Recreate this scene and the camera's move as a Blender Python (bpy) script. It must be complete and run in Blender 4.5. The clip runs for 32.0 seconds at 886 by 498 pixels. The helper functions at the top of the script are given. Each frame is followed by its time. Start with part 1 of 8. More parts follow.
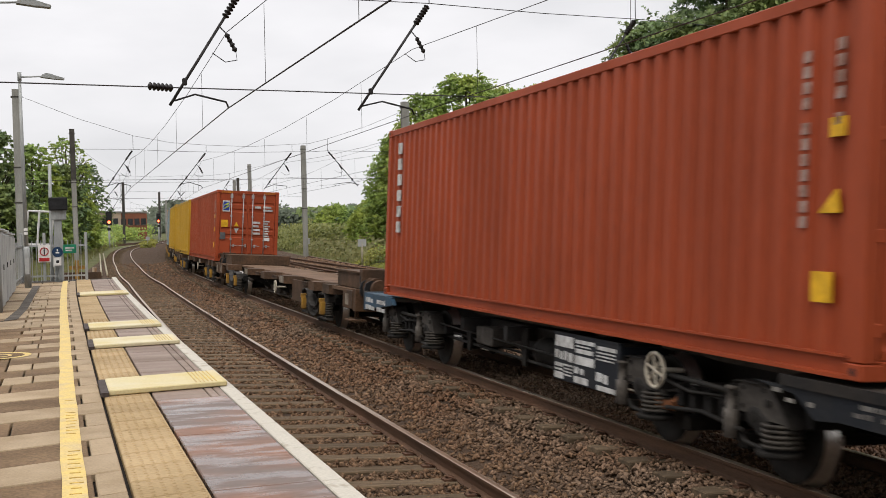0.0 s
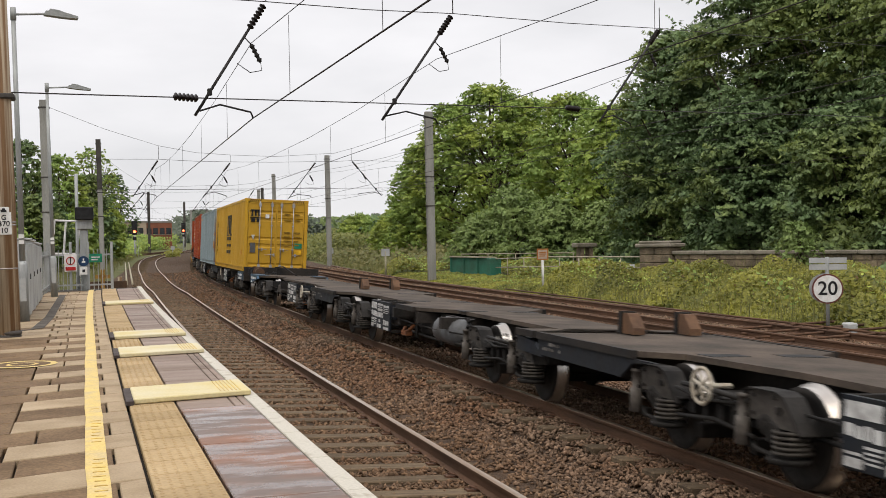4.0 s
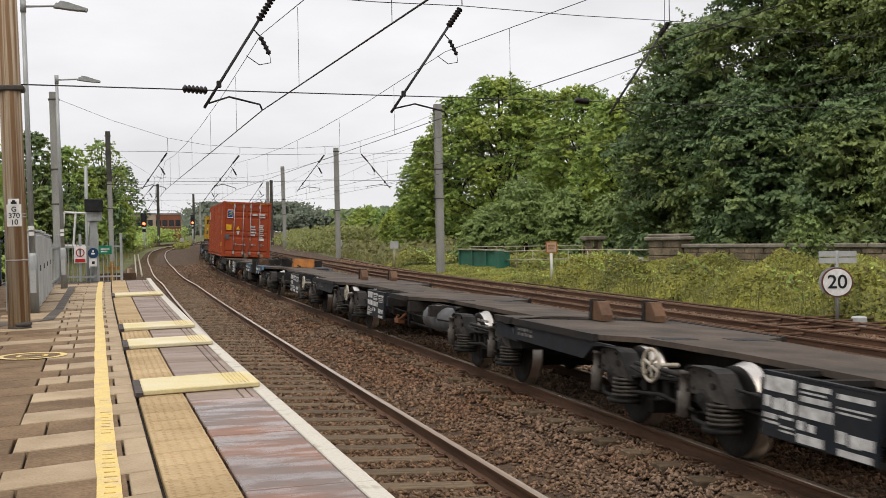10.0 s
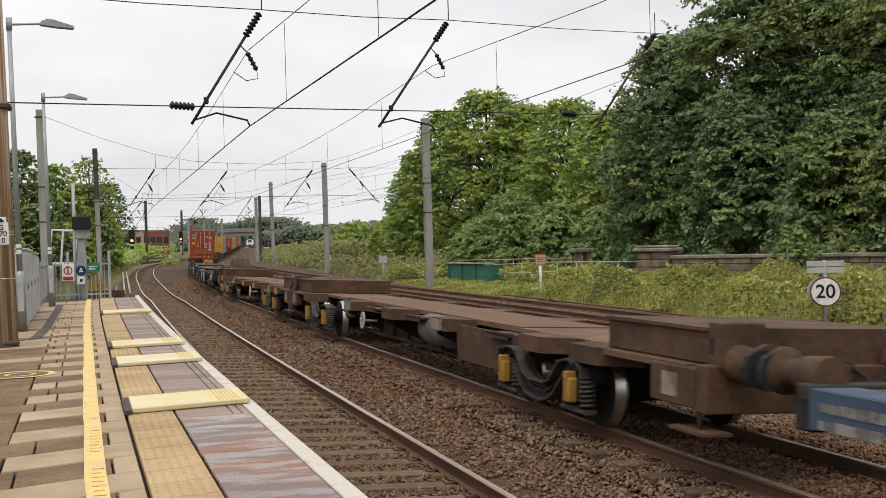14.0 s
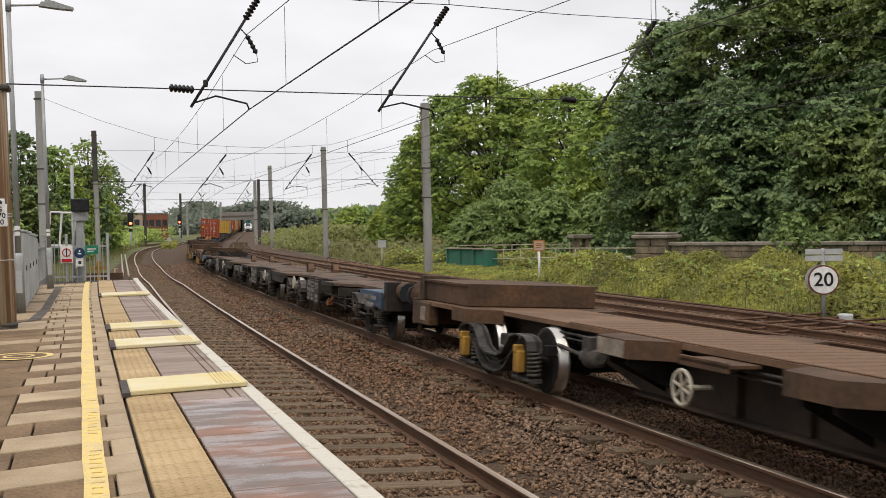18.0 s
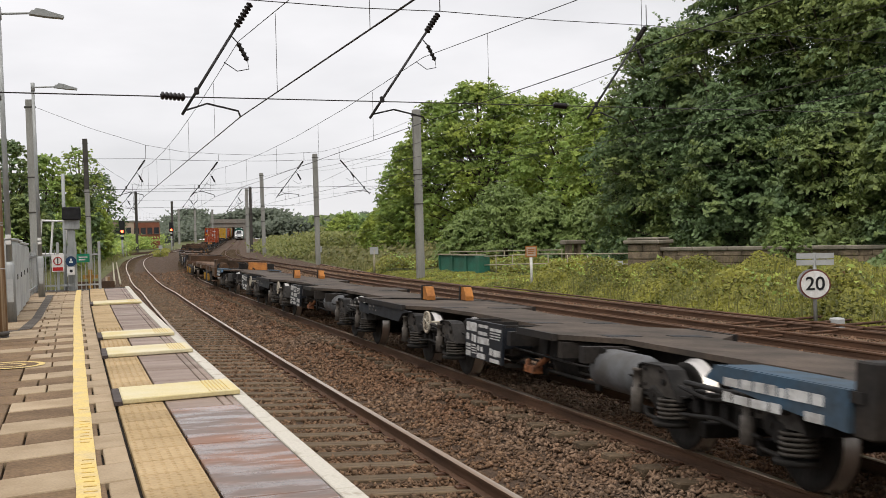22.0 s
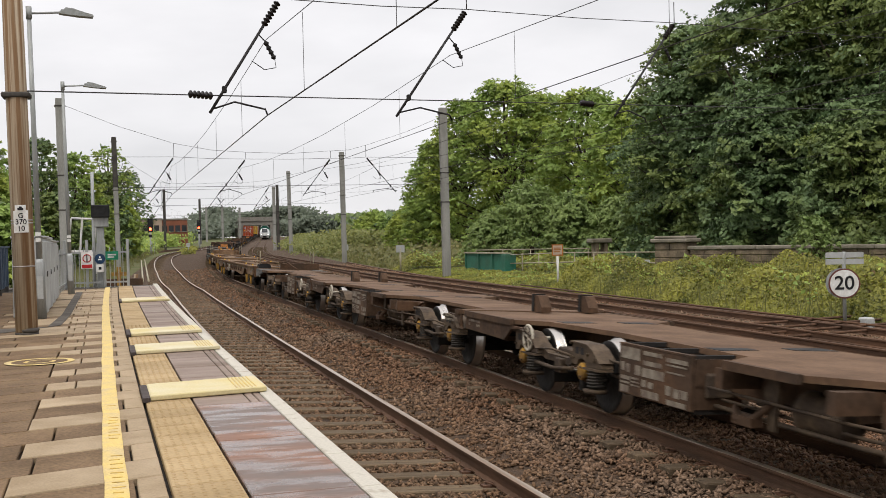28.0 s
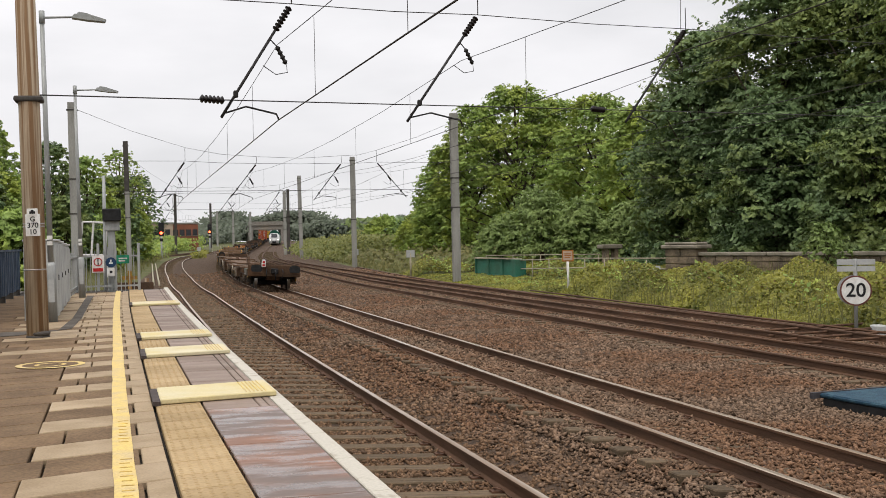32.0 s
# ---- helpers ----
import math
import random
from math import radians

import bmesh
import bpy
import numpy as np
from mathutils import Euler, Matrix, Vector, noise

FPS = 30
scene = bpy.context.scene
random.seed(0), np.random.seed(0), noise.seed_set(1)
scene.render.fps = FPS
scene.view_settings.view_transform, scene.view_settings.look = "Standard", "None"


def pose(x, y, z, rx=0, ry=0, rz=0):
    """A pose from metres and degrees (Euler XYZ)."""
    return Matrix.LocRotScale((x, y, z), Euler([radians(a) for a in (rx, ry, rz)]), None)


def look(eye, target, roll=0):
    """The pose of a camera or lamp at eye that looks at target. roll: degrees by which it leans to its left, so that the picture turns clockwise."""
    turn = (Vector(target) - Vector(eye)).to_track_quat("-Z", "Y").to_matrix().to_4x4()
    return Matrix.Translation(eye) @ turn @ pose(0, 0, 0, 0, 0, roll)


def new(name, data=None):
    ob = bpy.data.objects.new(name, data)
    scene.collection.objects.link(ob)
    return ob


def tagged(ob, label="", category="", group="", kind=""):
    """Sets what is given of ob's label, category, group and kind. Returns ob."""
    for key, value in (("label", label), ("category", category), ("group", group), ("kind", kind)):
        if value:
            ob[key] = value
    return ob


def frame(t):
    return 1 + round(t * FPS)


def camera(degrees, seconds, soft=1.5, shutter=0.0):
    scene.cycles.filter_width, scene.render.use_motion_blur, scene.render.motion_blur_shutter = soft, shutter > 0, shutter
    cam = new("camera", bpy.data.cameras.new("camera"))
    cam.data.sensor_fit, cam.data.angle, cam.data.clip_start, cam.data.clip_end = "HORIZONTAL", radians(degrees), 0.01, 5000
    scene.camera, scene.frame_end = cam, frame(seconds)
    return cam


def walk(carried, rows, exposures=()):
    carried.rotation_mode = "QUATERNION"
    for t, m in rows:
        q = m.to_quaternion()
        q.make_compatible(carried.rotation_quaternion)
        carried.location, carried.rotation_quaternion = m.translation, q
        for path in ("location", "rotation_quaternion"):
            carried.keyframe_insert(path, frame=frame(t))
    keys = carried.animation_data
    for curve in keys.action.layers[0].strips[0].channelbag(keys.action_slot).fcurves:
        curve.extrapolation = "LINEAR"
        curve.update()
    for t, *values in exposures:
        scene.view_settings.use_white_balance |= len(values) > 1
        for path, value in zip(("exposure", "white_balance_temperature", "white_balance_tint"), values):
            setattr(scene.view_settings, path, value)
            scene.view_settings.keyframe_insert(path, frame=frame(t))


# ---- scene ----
cam = camera(43.7, 32.0, soft=0.6, shutter=0.15)
EYE = (0.0, 0.0, 2.14)
LOOKS = [  # seconds, yaw, pitch, roll in degrees
    (0.0, -18.01, -1.08, 1.13), (0.5, -18.00, -1.30, 1.22), (1.0, -17.91, -1.50, 1.46), (1.5, -17.87, -1.50, 1.52),
    (2.0, -17.79, -1.28, 1.48), (2.5, -17.65, -0.87, 1.47), (3.0, -17.23, -0.45, 1.33), (3.5, -17.02, -0.50, 1.21),
    (5.5, -16.21, -1.18, 0.71), (6.0, -16.58, -1.87, 0.80), (6.5, -17.00, -2.42, 1.02), (7.0, -16.73, -2.36, 1.09),
    (7.5, -16.47, -1.86, 1.08), (8.0, -16.50, -1.50, 1.13), (8.5, -16.50, -1.26, 1.12), (9.0, -16.45, -0.93, 1.04),
    (9.5, -16.40, -0.77, 1.00), (10.0, -16.34, -0.93, 0.97), (10.5, -16.06, -1.05, 0.97), (11.0, -16.02, -0.97, 0.99),
    (11.5, -16.34, -0.91, 0.98), (12.0, -16.64, -0.80, 1.06), (12.5, -16.80, -0.55, 1.13), (13.0, -16.89, -0.29, 1.36),
    (13.5, -16.90, -0.17, 1.61), (15.5, -16.79, -0.67, 1.15), (16.0, -16.49, -0.75, 1.02), (16.5, -16.45, -0.85, 1.16),
    (17.0, -16.68, -1.04, 1.13), (17.5, -16.74, -1.08, 1.00), (18.0, -16.98, -1.00, 1.12), (18.5, -17.29, -0.99, 1.20),
    (19.0, -17.41, -1.12, 1.17), (19.5, -17.52, -1.15, 1.00), (20.0, -17.71, -1.01, 0.84), (20.5, -17.72, -0.74, 0.75),
    (21.0, -17.64, -0.54, 0.89), (21.5, -17.60, -0.52, 1.22), (22.0, -17.39, -0.68, 1.43), (22.5, -17.10, -0.89, 1.62),
    (23.0, -16.97, -0.99, 1.54), (23.5, -16.91, -1.00, 1.29), (24.0, -16.92, -1.01, 1.06), (24.5, -16.97, -1.00, 0.85),
    (26.5, -16.35, -0.85, 1.03), (27.0, -15.96, -0.83, 1.20), (27.5, -15.86, -0.73, 1.33), (28.0, -16.03, -0.74, 1.33),
    (28.5, -16.00, -0.70, 1.17), (29.0, -15.80, -0.60, 1.10), (29.5, -15.72, -0.58, 1.12), (30.0, -15.70, -0.62, 1.21),
    (30.5, -15.50, -0.69, 1.17), (31.0, -15.39, -0.67, 1.04), (31.5, -15.40, -0.54, 1.05), (32.0, -15.50, -0.46, 1.08),
]
walk(cam, [(t, pose(*EYE, 90 + pitch, roll, yaw)) for t, yaw, pitch, roll in LOOKS])

# ---- light: an overcast summer day ----
world = bpy.data.worlds.new("overcast_sky")
scene.world = world
world.use_nodes = True
wn, wl = world.node_tree.nodes, world.node_tree.links
wn.clear()
sky = wn.new("ShaderNodeTexSky")
sky.sky_type, sky.sun_disc = "NISHITA", False
sky.sun_elevation, sky.sun_rotation = radians(58), radians(211)
dim = wn.new("ShaderNodeMix")
dim.data_type, dim.blend_type = "RGBA", "MULTIPLY"
dim.inputs[0].default_value = 1.0
dim.inputs[7].default_value = (0.09, 0.09, 0.09, 1)
wl.new(sky.outputs[0], dim.inputs[6])
where = wn.new("ShaderNodeTexCoord")
squash = wn.new("ShaderNodeMapping")
squash.inputs["Scale"].default_value = (1.0, 1.0, 3.2)
cloud = wn.new("ShaderNodeTexNoise")
cloud.inputs["Scale"].default_value, cloud.inputs["Detail"].default_value, cloud.inputs["Roughness"].default_value = 2.1, 6.0, 0.52
shade = wn.new("ShaderNodeValToRGB")
shade.color_ramp.elements[0].position, shade.color_ramp.elements[0].color = 0.33, (0.76, 0.755, 0.775, 1)
shade.color_ramp.elements[1].position, shade.color_ramp.elements[1].color = 0.66, (1.03, 1.01, 1.03, 1)
cover = wn.new("ShaderNodeMix")
cover.data_type = "RGBA"
cover.inputs[0].default_value = 0.95
back = wn.new("ShaderNodeBackground")
back.inputs["Strength"].default_value = 1.0
wout = wn.new("ShaderNodeOutputWorld")
wl.new(where.outputs["Generated"], squash.inputs[0])
wl.new(squash.outputs[0], cloud.inputs["Vector"])
wl.new(cloud.outputs[0], shade.inputs[0])
wl.new(dim.outputs[2], cover.inputs[6])
wl.new(shade.outputs[0], cover.inputs[7])
up = wn.new("ShaderNodeSeparateXYZ")
wl.new(where.outputs["Generated"], up.inputs[0])
lift = wn.new("ShaderNodeMapRange")
lift.inputs["From Min"].default_value, lift.inputs["From Max"].default_value = 0.25, 1.0
lift.inputs["To Min"].default_value, lift.inputs["To Max"].default_value = 1.03, 2.3
wl.new(up.outputs["Z"], lift.inputs["Value"])
dome = wn.new("ShaderNodeVectorMath")
dome.operation = "SCALE"
wl.new(cover.outputs[2], dome.inputs[0])
wl.new(lift.outputs[0], dome.inputs["Scale"])
wl.new(dome.outputs[0], back.inputs[0])
wl.new(back.outputs[0], wout.inputs[0])
sun = new("sun", bpy.data.lights.new("sun", "SUN"))
sun.data.energy, sun.data.angle, sun.data.color = 1.3, radians(30), (1.0, 0.91, 0.78)
sun.matrix_world = look((-24, -40, 74), (0, 0, 0))
scene.view_settings.exposure = 0.0


# ---- materials ----
def mat(name, color, other=None, rough=0.8, metal=0.0, scale=3.0, stretch=(1, 1, 1), lo=0.35, hi=0.65, fine=30.0, grain=0.25, bump=0.15, dist=0.01, per="", spread=0.25, gloss=0.1, detail=5.0, spec=0.18, wet=False):
    """A weathered surface: color and other mixed in stains of the given scale, fine grain, bump, and a tone of its own for each piece."""
    m = bpy.data.materials.new(name)
    m.use_nodes = True
    n, l = m.node_tree.nodes, m.node_tree.links
    b = n["Principled BSDF"]
    b.inputs["Metallic"].default_value = metal
    b.inputs["Specular IOR Level"].default_value = spec
    co = n.new("ShaderNodeTexCoord")
    mp = n.new("ShaderNodeMapping")
    mp.inputs["Scale"].default_value = stretch
    l.new(co.outputs["Object"], mp.inputs[0])
    big = n.new("ShaderNodeTexNoise")
    big.inputs["Scale"].default_value, big.inputs["Detail"].default_value = scale, detail
    small = n.new("ShaderNodeTexNoise")
    small.inputs["Scale"].default_value, small.inputs["Detail"].default_value = fine, 3.0
    l.new(mp.outputs[0], big.inputs["Vector"])
    l.new(mp.outputs[0], small.inputs["Vector"])
    ramp = n.new("ShaderNodeMapRange")
    ramp.inputs["From Min"].default_value, ramp.inputs["From Max"].default_value = lo, hi
    l.new(big.outputs[0], ramp.inputs["Value"])
    mix = n.new("ShaderNodeMix")
    mix.data_type = "RGBA"
    mix.inputs[6].default_value = (*color, 1)
    mix.inputs[7].default_value = (*(other or [c * 0.65 for c in color]), 1)
    l.new(ramp.outputs[0], mix.inputs[0])
    tone = n.new("ShaderNodeMapRange")
    tone.inputs["From Min"].default_value, tone.inputs["From Max"].default_value = 0.25, 0.75
    tone.inputs["To Min"].default_value, tone.inputs["To Max"].default_value = 1 - grain, 1 + grain
    l.new(small.outputs[0], tone.inputs["Value"])
    value = tone.outputs[0]
    if per:
        who = n.new("ShaderNodeObjectInfo" if per == "object" else "ShaderNodeNewGeometry")
        own = n.new("ShaderNodeMapRange")
        own.inputs["To Min"].default_value, own.inputs["To Max"].default_value = 1 - spread, 1 + spread
        l.new(who.outputs["Random" if per == "object" else "Random Per Island"], own.inputs["Value"])
        both = n.new("ShaderNodeMath")
        both.operation = "MULTIPLY"
        l.new(value, both.inputs[0])
        l.new(own.outputs[0], both.inputs[1])
        value = both.outputs[0]
    shade_it = n.new("ShaderNodeVectorMath")
    shade_it.operation = "SCALE"
    l.new(mix.outputs[2], shade_it.inputs[0])
    l.new(value, shade_it.inputs["Scale"])
    l.new(shade_it.outputs[0], b.inputs["Base Color"])
    r = n.new("ShaderNodeMapRange")
    r.inputs["From Min"].default_value, r.inputs["From Max"].default_value = lo - 0.05, hi + 0.05
    r.inputs["To Min"].default_value, r.inputs["To Max"].default_value = rough - gloss, min(1.0, rough + gloss)
    l.new(big.outputs[0], r.inputs["Value"])
    l.new(r.outputs[0], b.inputs["Roughness"])
    if wet:
        # films of water in streaks
        mp2 = n.new("ShaderNodeMapping")
        mp2.inputs["Scale"].default_value = (1.5, 4.2, 1)
        mp2.inputs["Rotation"].default_value = (0, 0, 0.3)
        film_noise = n.new("ShaderNodeTexNoise")
        film_noise.inputs["Scale"].default_value, film_noise.inputs["Detail"].default_value = 1.5, 6.0
        l.new(co.outputs["Object"], mp2.inputs[0])
        l.new(mp2.outputs[0], film_noise.inputs["Vector"])
        r.inputs["From Min"].default_value, r.inputs["From Max"].default_value = 0.44, 0.6
        r.inputs["To Min"].default_value, r.inputs["To Max"].default_value = 0.58, 0.05
        l.new(film_noise.outputs[0], r.inputs["Value"])
    if bump:
        bp = n.new("ShaderNodeBump")
        bp.inputs["Strength"].default_value, bp.inputs["Distance"].default_value = bump, dist
        l.new(small.outputs[0], bp.inputs["Height"])
        l.new(bp.outputs[0], b.inputs["Normal"])
    return m


def leaf_mat(name, a, b2, spread=0.45, turn=None):
    """Leaves: each takes its own green between a and b2, and lets a little light through."""
    m = bpy.data.materials.new(name)
    m.use_nodes = True
    n, l = m.node_tree.nodes, m.node_tree.links
    b = n["Principled BSDF"]
    b.inputs["Roughness"].default_value = 0.55
    b.inputs["Specular IOR Level"].default_value = 0.3
    who = n.new("ShaderNodeNewGeometry")
    mix = n.new("ShaderNodeMix")
    mix.data_type = "RGBA"
    mix.inputs[6].default_value, mix.inputs[7].default_value = (*a, 1), (*b2, 1)
    co = n.new("ShaderNodeTexCoord")
    patch = n.new("ShaderNodeTexNoise")
    patch.inputs["Scale"].default_value, patch.inputs["Detail"].default_value = 0.6 if turn is None else 1.1, 4.0
    l.new(co.outputs["Object"], patch.inputs["Vector"])
    add = n.new("ShaderNodeMath")
    add.operation = "MULTIPLY_ADD"
    add.inputs[1].default_value = spread
    l.new(who.outputs["Random Per Island"], add.inputs[0])
    lift = n.new("ShaderNodeMapRange")
    lift.inputs["From Min"].default_value, lift.inputs["From Max"].default_value = 0.3, 0.7
    lift.inputs["To Max"].default_value = 1 - spread
    l.new(patch.outputs[0], lift.inputs["Value"])
    l.new(lift.outputs[0], add.inputs[2])
    l.new(add.outputs[0], mix.inputs[0])
    green = mix.outputs[2]
    if turn:
        # boughs that turn olive and yellow
        bough = n.new("ShaderNodeTexNoise")
        bough.inputs["Scale"].default_value, bough.inputs["Detail"].default_value = 0.3, 4.0
        l.new(who.outputs["Position"], bough.inputs["Vector"])
        some = n.new("ShaderNodeMapRange")
        some.inputs["From Min"].default_value, some.inputs["From Max"].default_value = 0.45, 0.62
        l.new(bough.outputs[0], some.inputs["Value"])
        olive = n.new("ShaderNodeMix")
        olive.data_type, olive.blend_type = "RGBA", "MULTIPLY"
        olive.inputs[7].default_value = (*turn, 1)
        l.new(some.outputs[0], olive.inputs[0])
        l.new(green, olive.inputs[6])
        green = olive.outputs[2]
    l.new(green, b.inputs["Base Color"])
    thin = n.new("ShaderNodeBsdfTranslucent")
    l.new(green, thin.inputs[0])
    mx = n.new("ShaderNodeMixShader")
    mx.inputs[0].default_value = 0.3
    l.new(b.outputs[0], mx.inputs[1])
    l.new(thin.outputs[0], mx.inputs[2])
    l.new(mx.outputs[0], n["Material Output"].inputs[0])
    return m


def glow_mat(name, color, strength):
    m = bpy.data.materials.new(name)
    m.use_nodes = True
    b = m.node_tree.nodes["Principled BSDF"]
    b.inputs["Base Color"].default_value = (*color, 1)
    b.inputs["Emission Color"].default_value = (*color, 1)
    b.inputs["Emission Strength"].default_value = strength
    return m


M_BALLAST = mat("ballast_bed", (0.085, 0.053, 0.032), (0.046, 0.03, 0.02), 0.95, scale=9.0, fine=60, grain=0.5, bump=0.9, dist=0.03)
M_STONE = mat("ballast_stone", (0.142, 0.079, 0.045), (0.155, 0.105, 0.071), 0.9, scale=0.35, lo=0.42, hi=0.6, fine=25, grain=0.3, bump=0.3, per="island", spread=0.45)
M_STONE_OLD = mat("brown_ballast_stone", (0.125, 0.072, 0.04), (0.14, 0.09, 0.055), 0.92, scale=0.8, fine=25, grain=0.3, bump=0.3, per="island", spread=0.5)
M_EARTH = mat("weedy_earth", (0.0962, 0.0888, 0.037), (0.0666, 0.0814, 0.0259), 0.95, scale=0.25, fine=6, grain=0.4, bump=0.6, dist=0.05)
M_RAIL = mat("rusty_rail", (0.111, 0.0592, 0.034), (0.0666, 0.0385, 0.0244), 0.8, 0.1, scale=2.0, stretch=(4, 0.3, 4), fine=40, grain=0.25, bump=0.2)
M_RAILTOP = mat("worn_rail_head", (0.46, 0.385, 0.3), (0.27, 0.19, 0.125), 0.34, 0.8, scale=1.5, stretch=(6, 0.2, 1), fine=40, grain=0.12, bump=0.0)
M_SLEEPER = mat("weathered_sleeper", (0.118, 0.0829, 0.0488), (0.0703, 0.0511, 0.0333), 0.92, scale=3.0, stretch=(0.6, 5, 3), fine=18, grain=0.35, bump=0.5, per="object", spread=0.25)
M_CLIP = mat("rusty_clip", (0.111, 0.0592, 0.037), None, 0.8, 0.2, scale=8)
M_RED = mat("red_brown_container_paint", (0.282, 0.0466, 0.0114), (0.22, 0.0378, 0.0106), 0.6, scale=0.8, stretch=(1, 1, 0.35), fine=14, grain=0.08, bump=0.04, spec=0.25)
M_RED2 = mat("oxide_red_container_paint", (0.282, 0.037, 0.0211), (0.22, 0.0299, 0.0176), 0.6, scale=0.9, stretch=(1, 1, 0.3), fine=14, grain=0.1, bump=0.04, spec=0.25)
M_YELLOW = mat("yellow_container_paint", (0.44, 0.251, 0.0141), (0.37, 0.207, 0.0132), 0.48, scale=0.8, stretch=(1, 1, 0.3), fine=14, grain=0.07, bump=0.04, spec=0.3)
M_GREYC = mat("blue_grey_container_paint", (0.229, 0.282, 0.299), (0.176, 0.216, 0.229), 0.5, scale=0.8, stretch=(1, 1, 0.3), fine=14, grain=0.08, bump=0.04)
M_TAN = mat("tan_container_paint", (0.44, 0.29, 0.106), None, 0.5, scale=0.9, fine=14, grain=0.08, bump=0.04)
M_ORANGE = mat("orange_container_paint", (0.44, 0.15, 0.0264), None, 0.5, scale=0.9, fine=14, grain=0.08, bump=0.04)
M_GALV = mat("galvanised_bar", (0.37, 0.361, 0.352), (0.264, 0.238, 0.22), 0.45, 0.5, scale=5, fine=40, grain=0.12, bump=0.05, spec=0.5)
M_BLACK = mat("black_wagon_paint", (0.0126, 0.0118, 0.0115), (0.0281, 0.0229, 0.0185), 0.75, scale=2.0, fine=18, grain=0.3, bump=0.15)
M_DECK = mat("dusty_dark_deck", (0.0789, 0.0586, 0.044), (0.0433, 0.0355, 0.0285), 0.85, scale=1.2, fine=20, grain=0.25, bump=0.15)
M_BOGIE = mat("grimy_bogie_steel", (0.0163, 0.0141, 0.0118), (0.00814, 0.0074, 0.00666), 0.75, scale=4.0, fine=22, grain=0.35, bump=0.25)
M_BLUE = mat("faded_blue_wagon_paint", (0.03, 0.066, 0.105), (0.045, 0.058, 0.07), 0.65, scale=2.0, fine=18, grain=0.25, bump=0.12)
M_BROWN = mat("rusty_brown_wagon_paint", (0.0851, 0.0459, 0.0244), (0.0459, 0.0296, 0.0192), 0.8, scale=1.5, fine=16, grain=0.28, bump=0.2)
M_FLAT = mat("rusty_flat_wagon_paint", (0.159, 0.0995, 0.0537), (0.0799, 0.0426, 0.0237), 0.82, scale=1.3, fine=16, grain=0.28, bump=0.2)
M_GRAF = mat("pale_blue_graffiti_paint", (0.111, 0.207, 0.244), (0.0962, 0.0814, 0.0629), 0.7, scale=6.0, lo=0.4, hi=0.58, fine=16, grain=0.2, bump=0.1)
M_SPINE = mat("dark_brown_beam_paint", (0.0444, 0.0296, 0.02), (0.0252, 0.0192, 0.0148), 0.82, scale=1.5, fine=16, grain=0.28, bump=0.2)
M_OCHRE = mat("ochre_grease_paint", (0.326, 0.178, 0.0259), (0.148, 0.0814, 0.0259), 0.7, scale=5.0, fine=20, grain=0.2)
M_ORANGEP = mat("orange_bracket_paint", (0.355, 0.141, 0.0296), (0.222, 0.0888, 0.0296), 0.7, scale=3.0, fine=20, grain=0.2)
M_SPRING = mat("grimy_coil_spring", (0.074, 0.0651, 0.0548), (0.0333, 0.0296, 0.0252), 0.6, 0.3, scale=6, fine=20, grain=0.25)
M_TREAD = mat("bright_wheel_rim", (0.42, 0.4, 0.37), (0.3, 0.27, 0.245), 0.33, 0.95, scale=2, fine=30, grain=0.1, bump=0.0)
M_WHITE = mat("white_paint", (0.634, 0.634, 0.616), (0.528, 0.51, 0.475), 0.6, scale=6, fine=30, grain=0.1, bump=0.05)
M_WHEEL = mat("dirty_cream_paint", (0.4, 0.365, 0.295), (0.27, 0.23, 0.175), 0.65, scale=7, fine=30, grain=0.2, bump=0.05)
M_LETTER = mat("dirty_white_lettering", (0.528, 0.528, 0.51), (0.299, 0.29, 0.273), 0.7, scale=7, fine=30, grain=0.2, bump=0.0)
M_INK = mat("black_lettering", (0.0176, 0.0176, 0.0194), None, 0.6, scale=6, bump=0.0)
M_SIGNY = mat("yellow_label", (0.66, 0.37, 0.0176), None, 0.5, scale=6, grain=0.06, bump=0.0)
M_SIGNG = mat("green_label", (0.0176, 0.194, 0.106), None, 0.5, scale=6, grain=0.06, bump=0.0)
M_SIGNB = mat("blue_label", (0.0264, 0.0528, 0.264), None, 0.5, scale=6, grain=0.06, bump=0.0)
M_SIGNR = mat("red_sign_paint", (0.44, 0.0264, 0.0264), None, 0.5, scale=6, grain=0.06, bump=0.0)
M_LIME = mat("lime_label", (0.37, 0.444, 0.0592), None, 0.5, scale=6, grain=0.06, bump=0.0)
M_RUBBER = mat("black_rubber", (0.0185, 0.0185, 0.0192), None, 0.7, scale=6, grain=0.2)
M_CONC = mat("grey_concrete", (0.222, 0.207, 0.185), (0.148, 0.137, 0.118), 0.9, scale=2.0, fine=30, grain=0.2, bump=0.3)
M_PAVEL = mat("pale_paving_slab", (0.32, 0.243, 0.155), (0.247, 0.183, 0.112), 0.78, scale=2.5, fine=60, grain=0.14, bump=0.2, dist=0.004, per="object", spread=0.08)
M_PAVED = mat("dark_paving_slab", (0.157, 0.0995, 0.0516), (0.11, 0.0704, 0.0386), 0.82, scale=2.2, fine=45, grain=0.32, bump=0.35, dist=0.004, per="object", spread=0.12)
M_TACT = mat("buff_tactile_slab", (0.351, 0.252, 0.133), (0.281, 0.198, 0.0999), 0.78, scale=1.6, fine=40, grain=0.15, bump=0.2, dist=0.004, per="object", spread=0.08)
M_JOINT = mat("dark_joint_dirt", (0.0333, 0.0266, 0.0207), (0.0222, 0.0192, 0.0148), 0.95, scale=4, fine=40, grain=0.3)
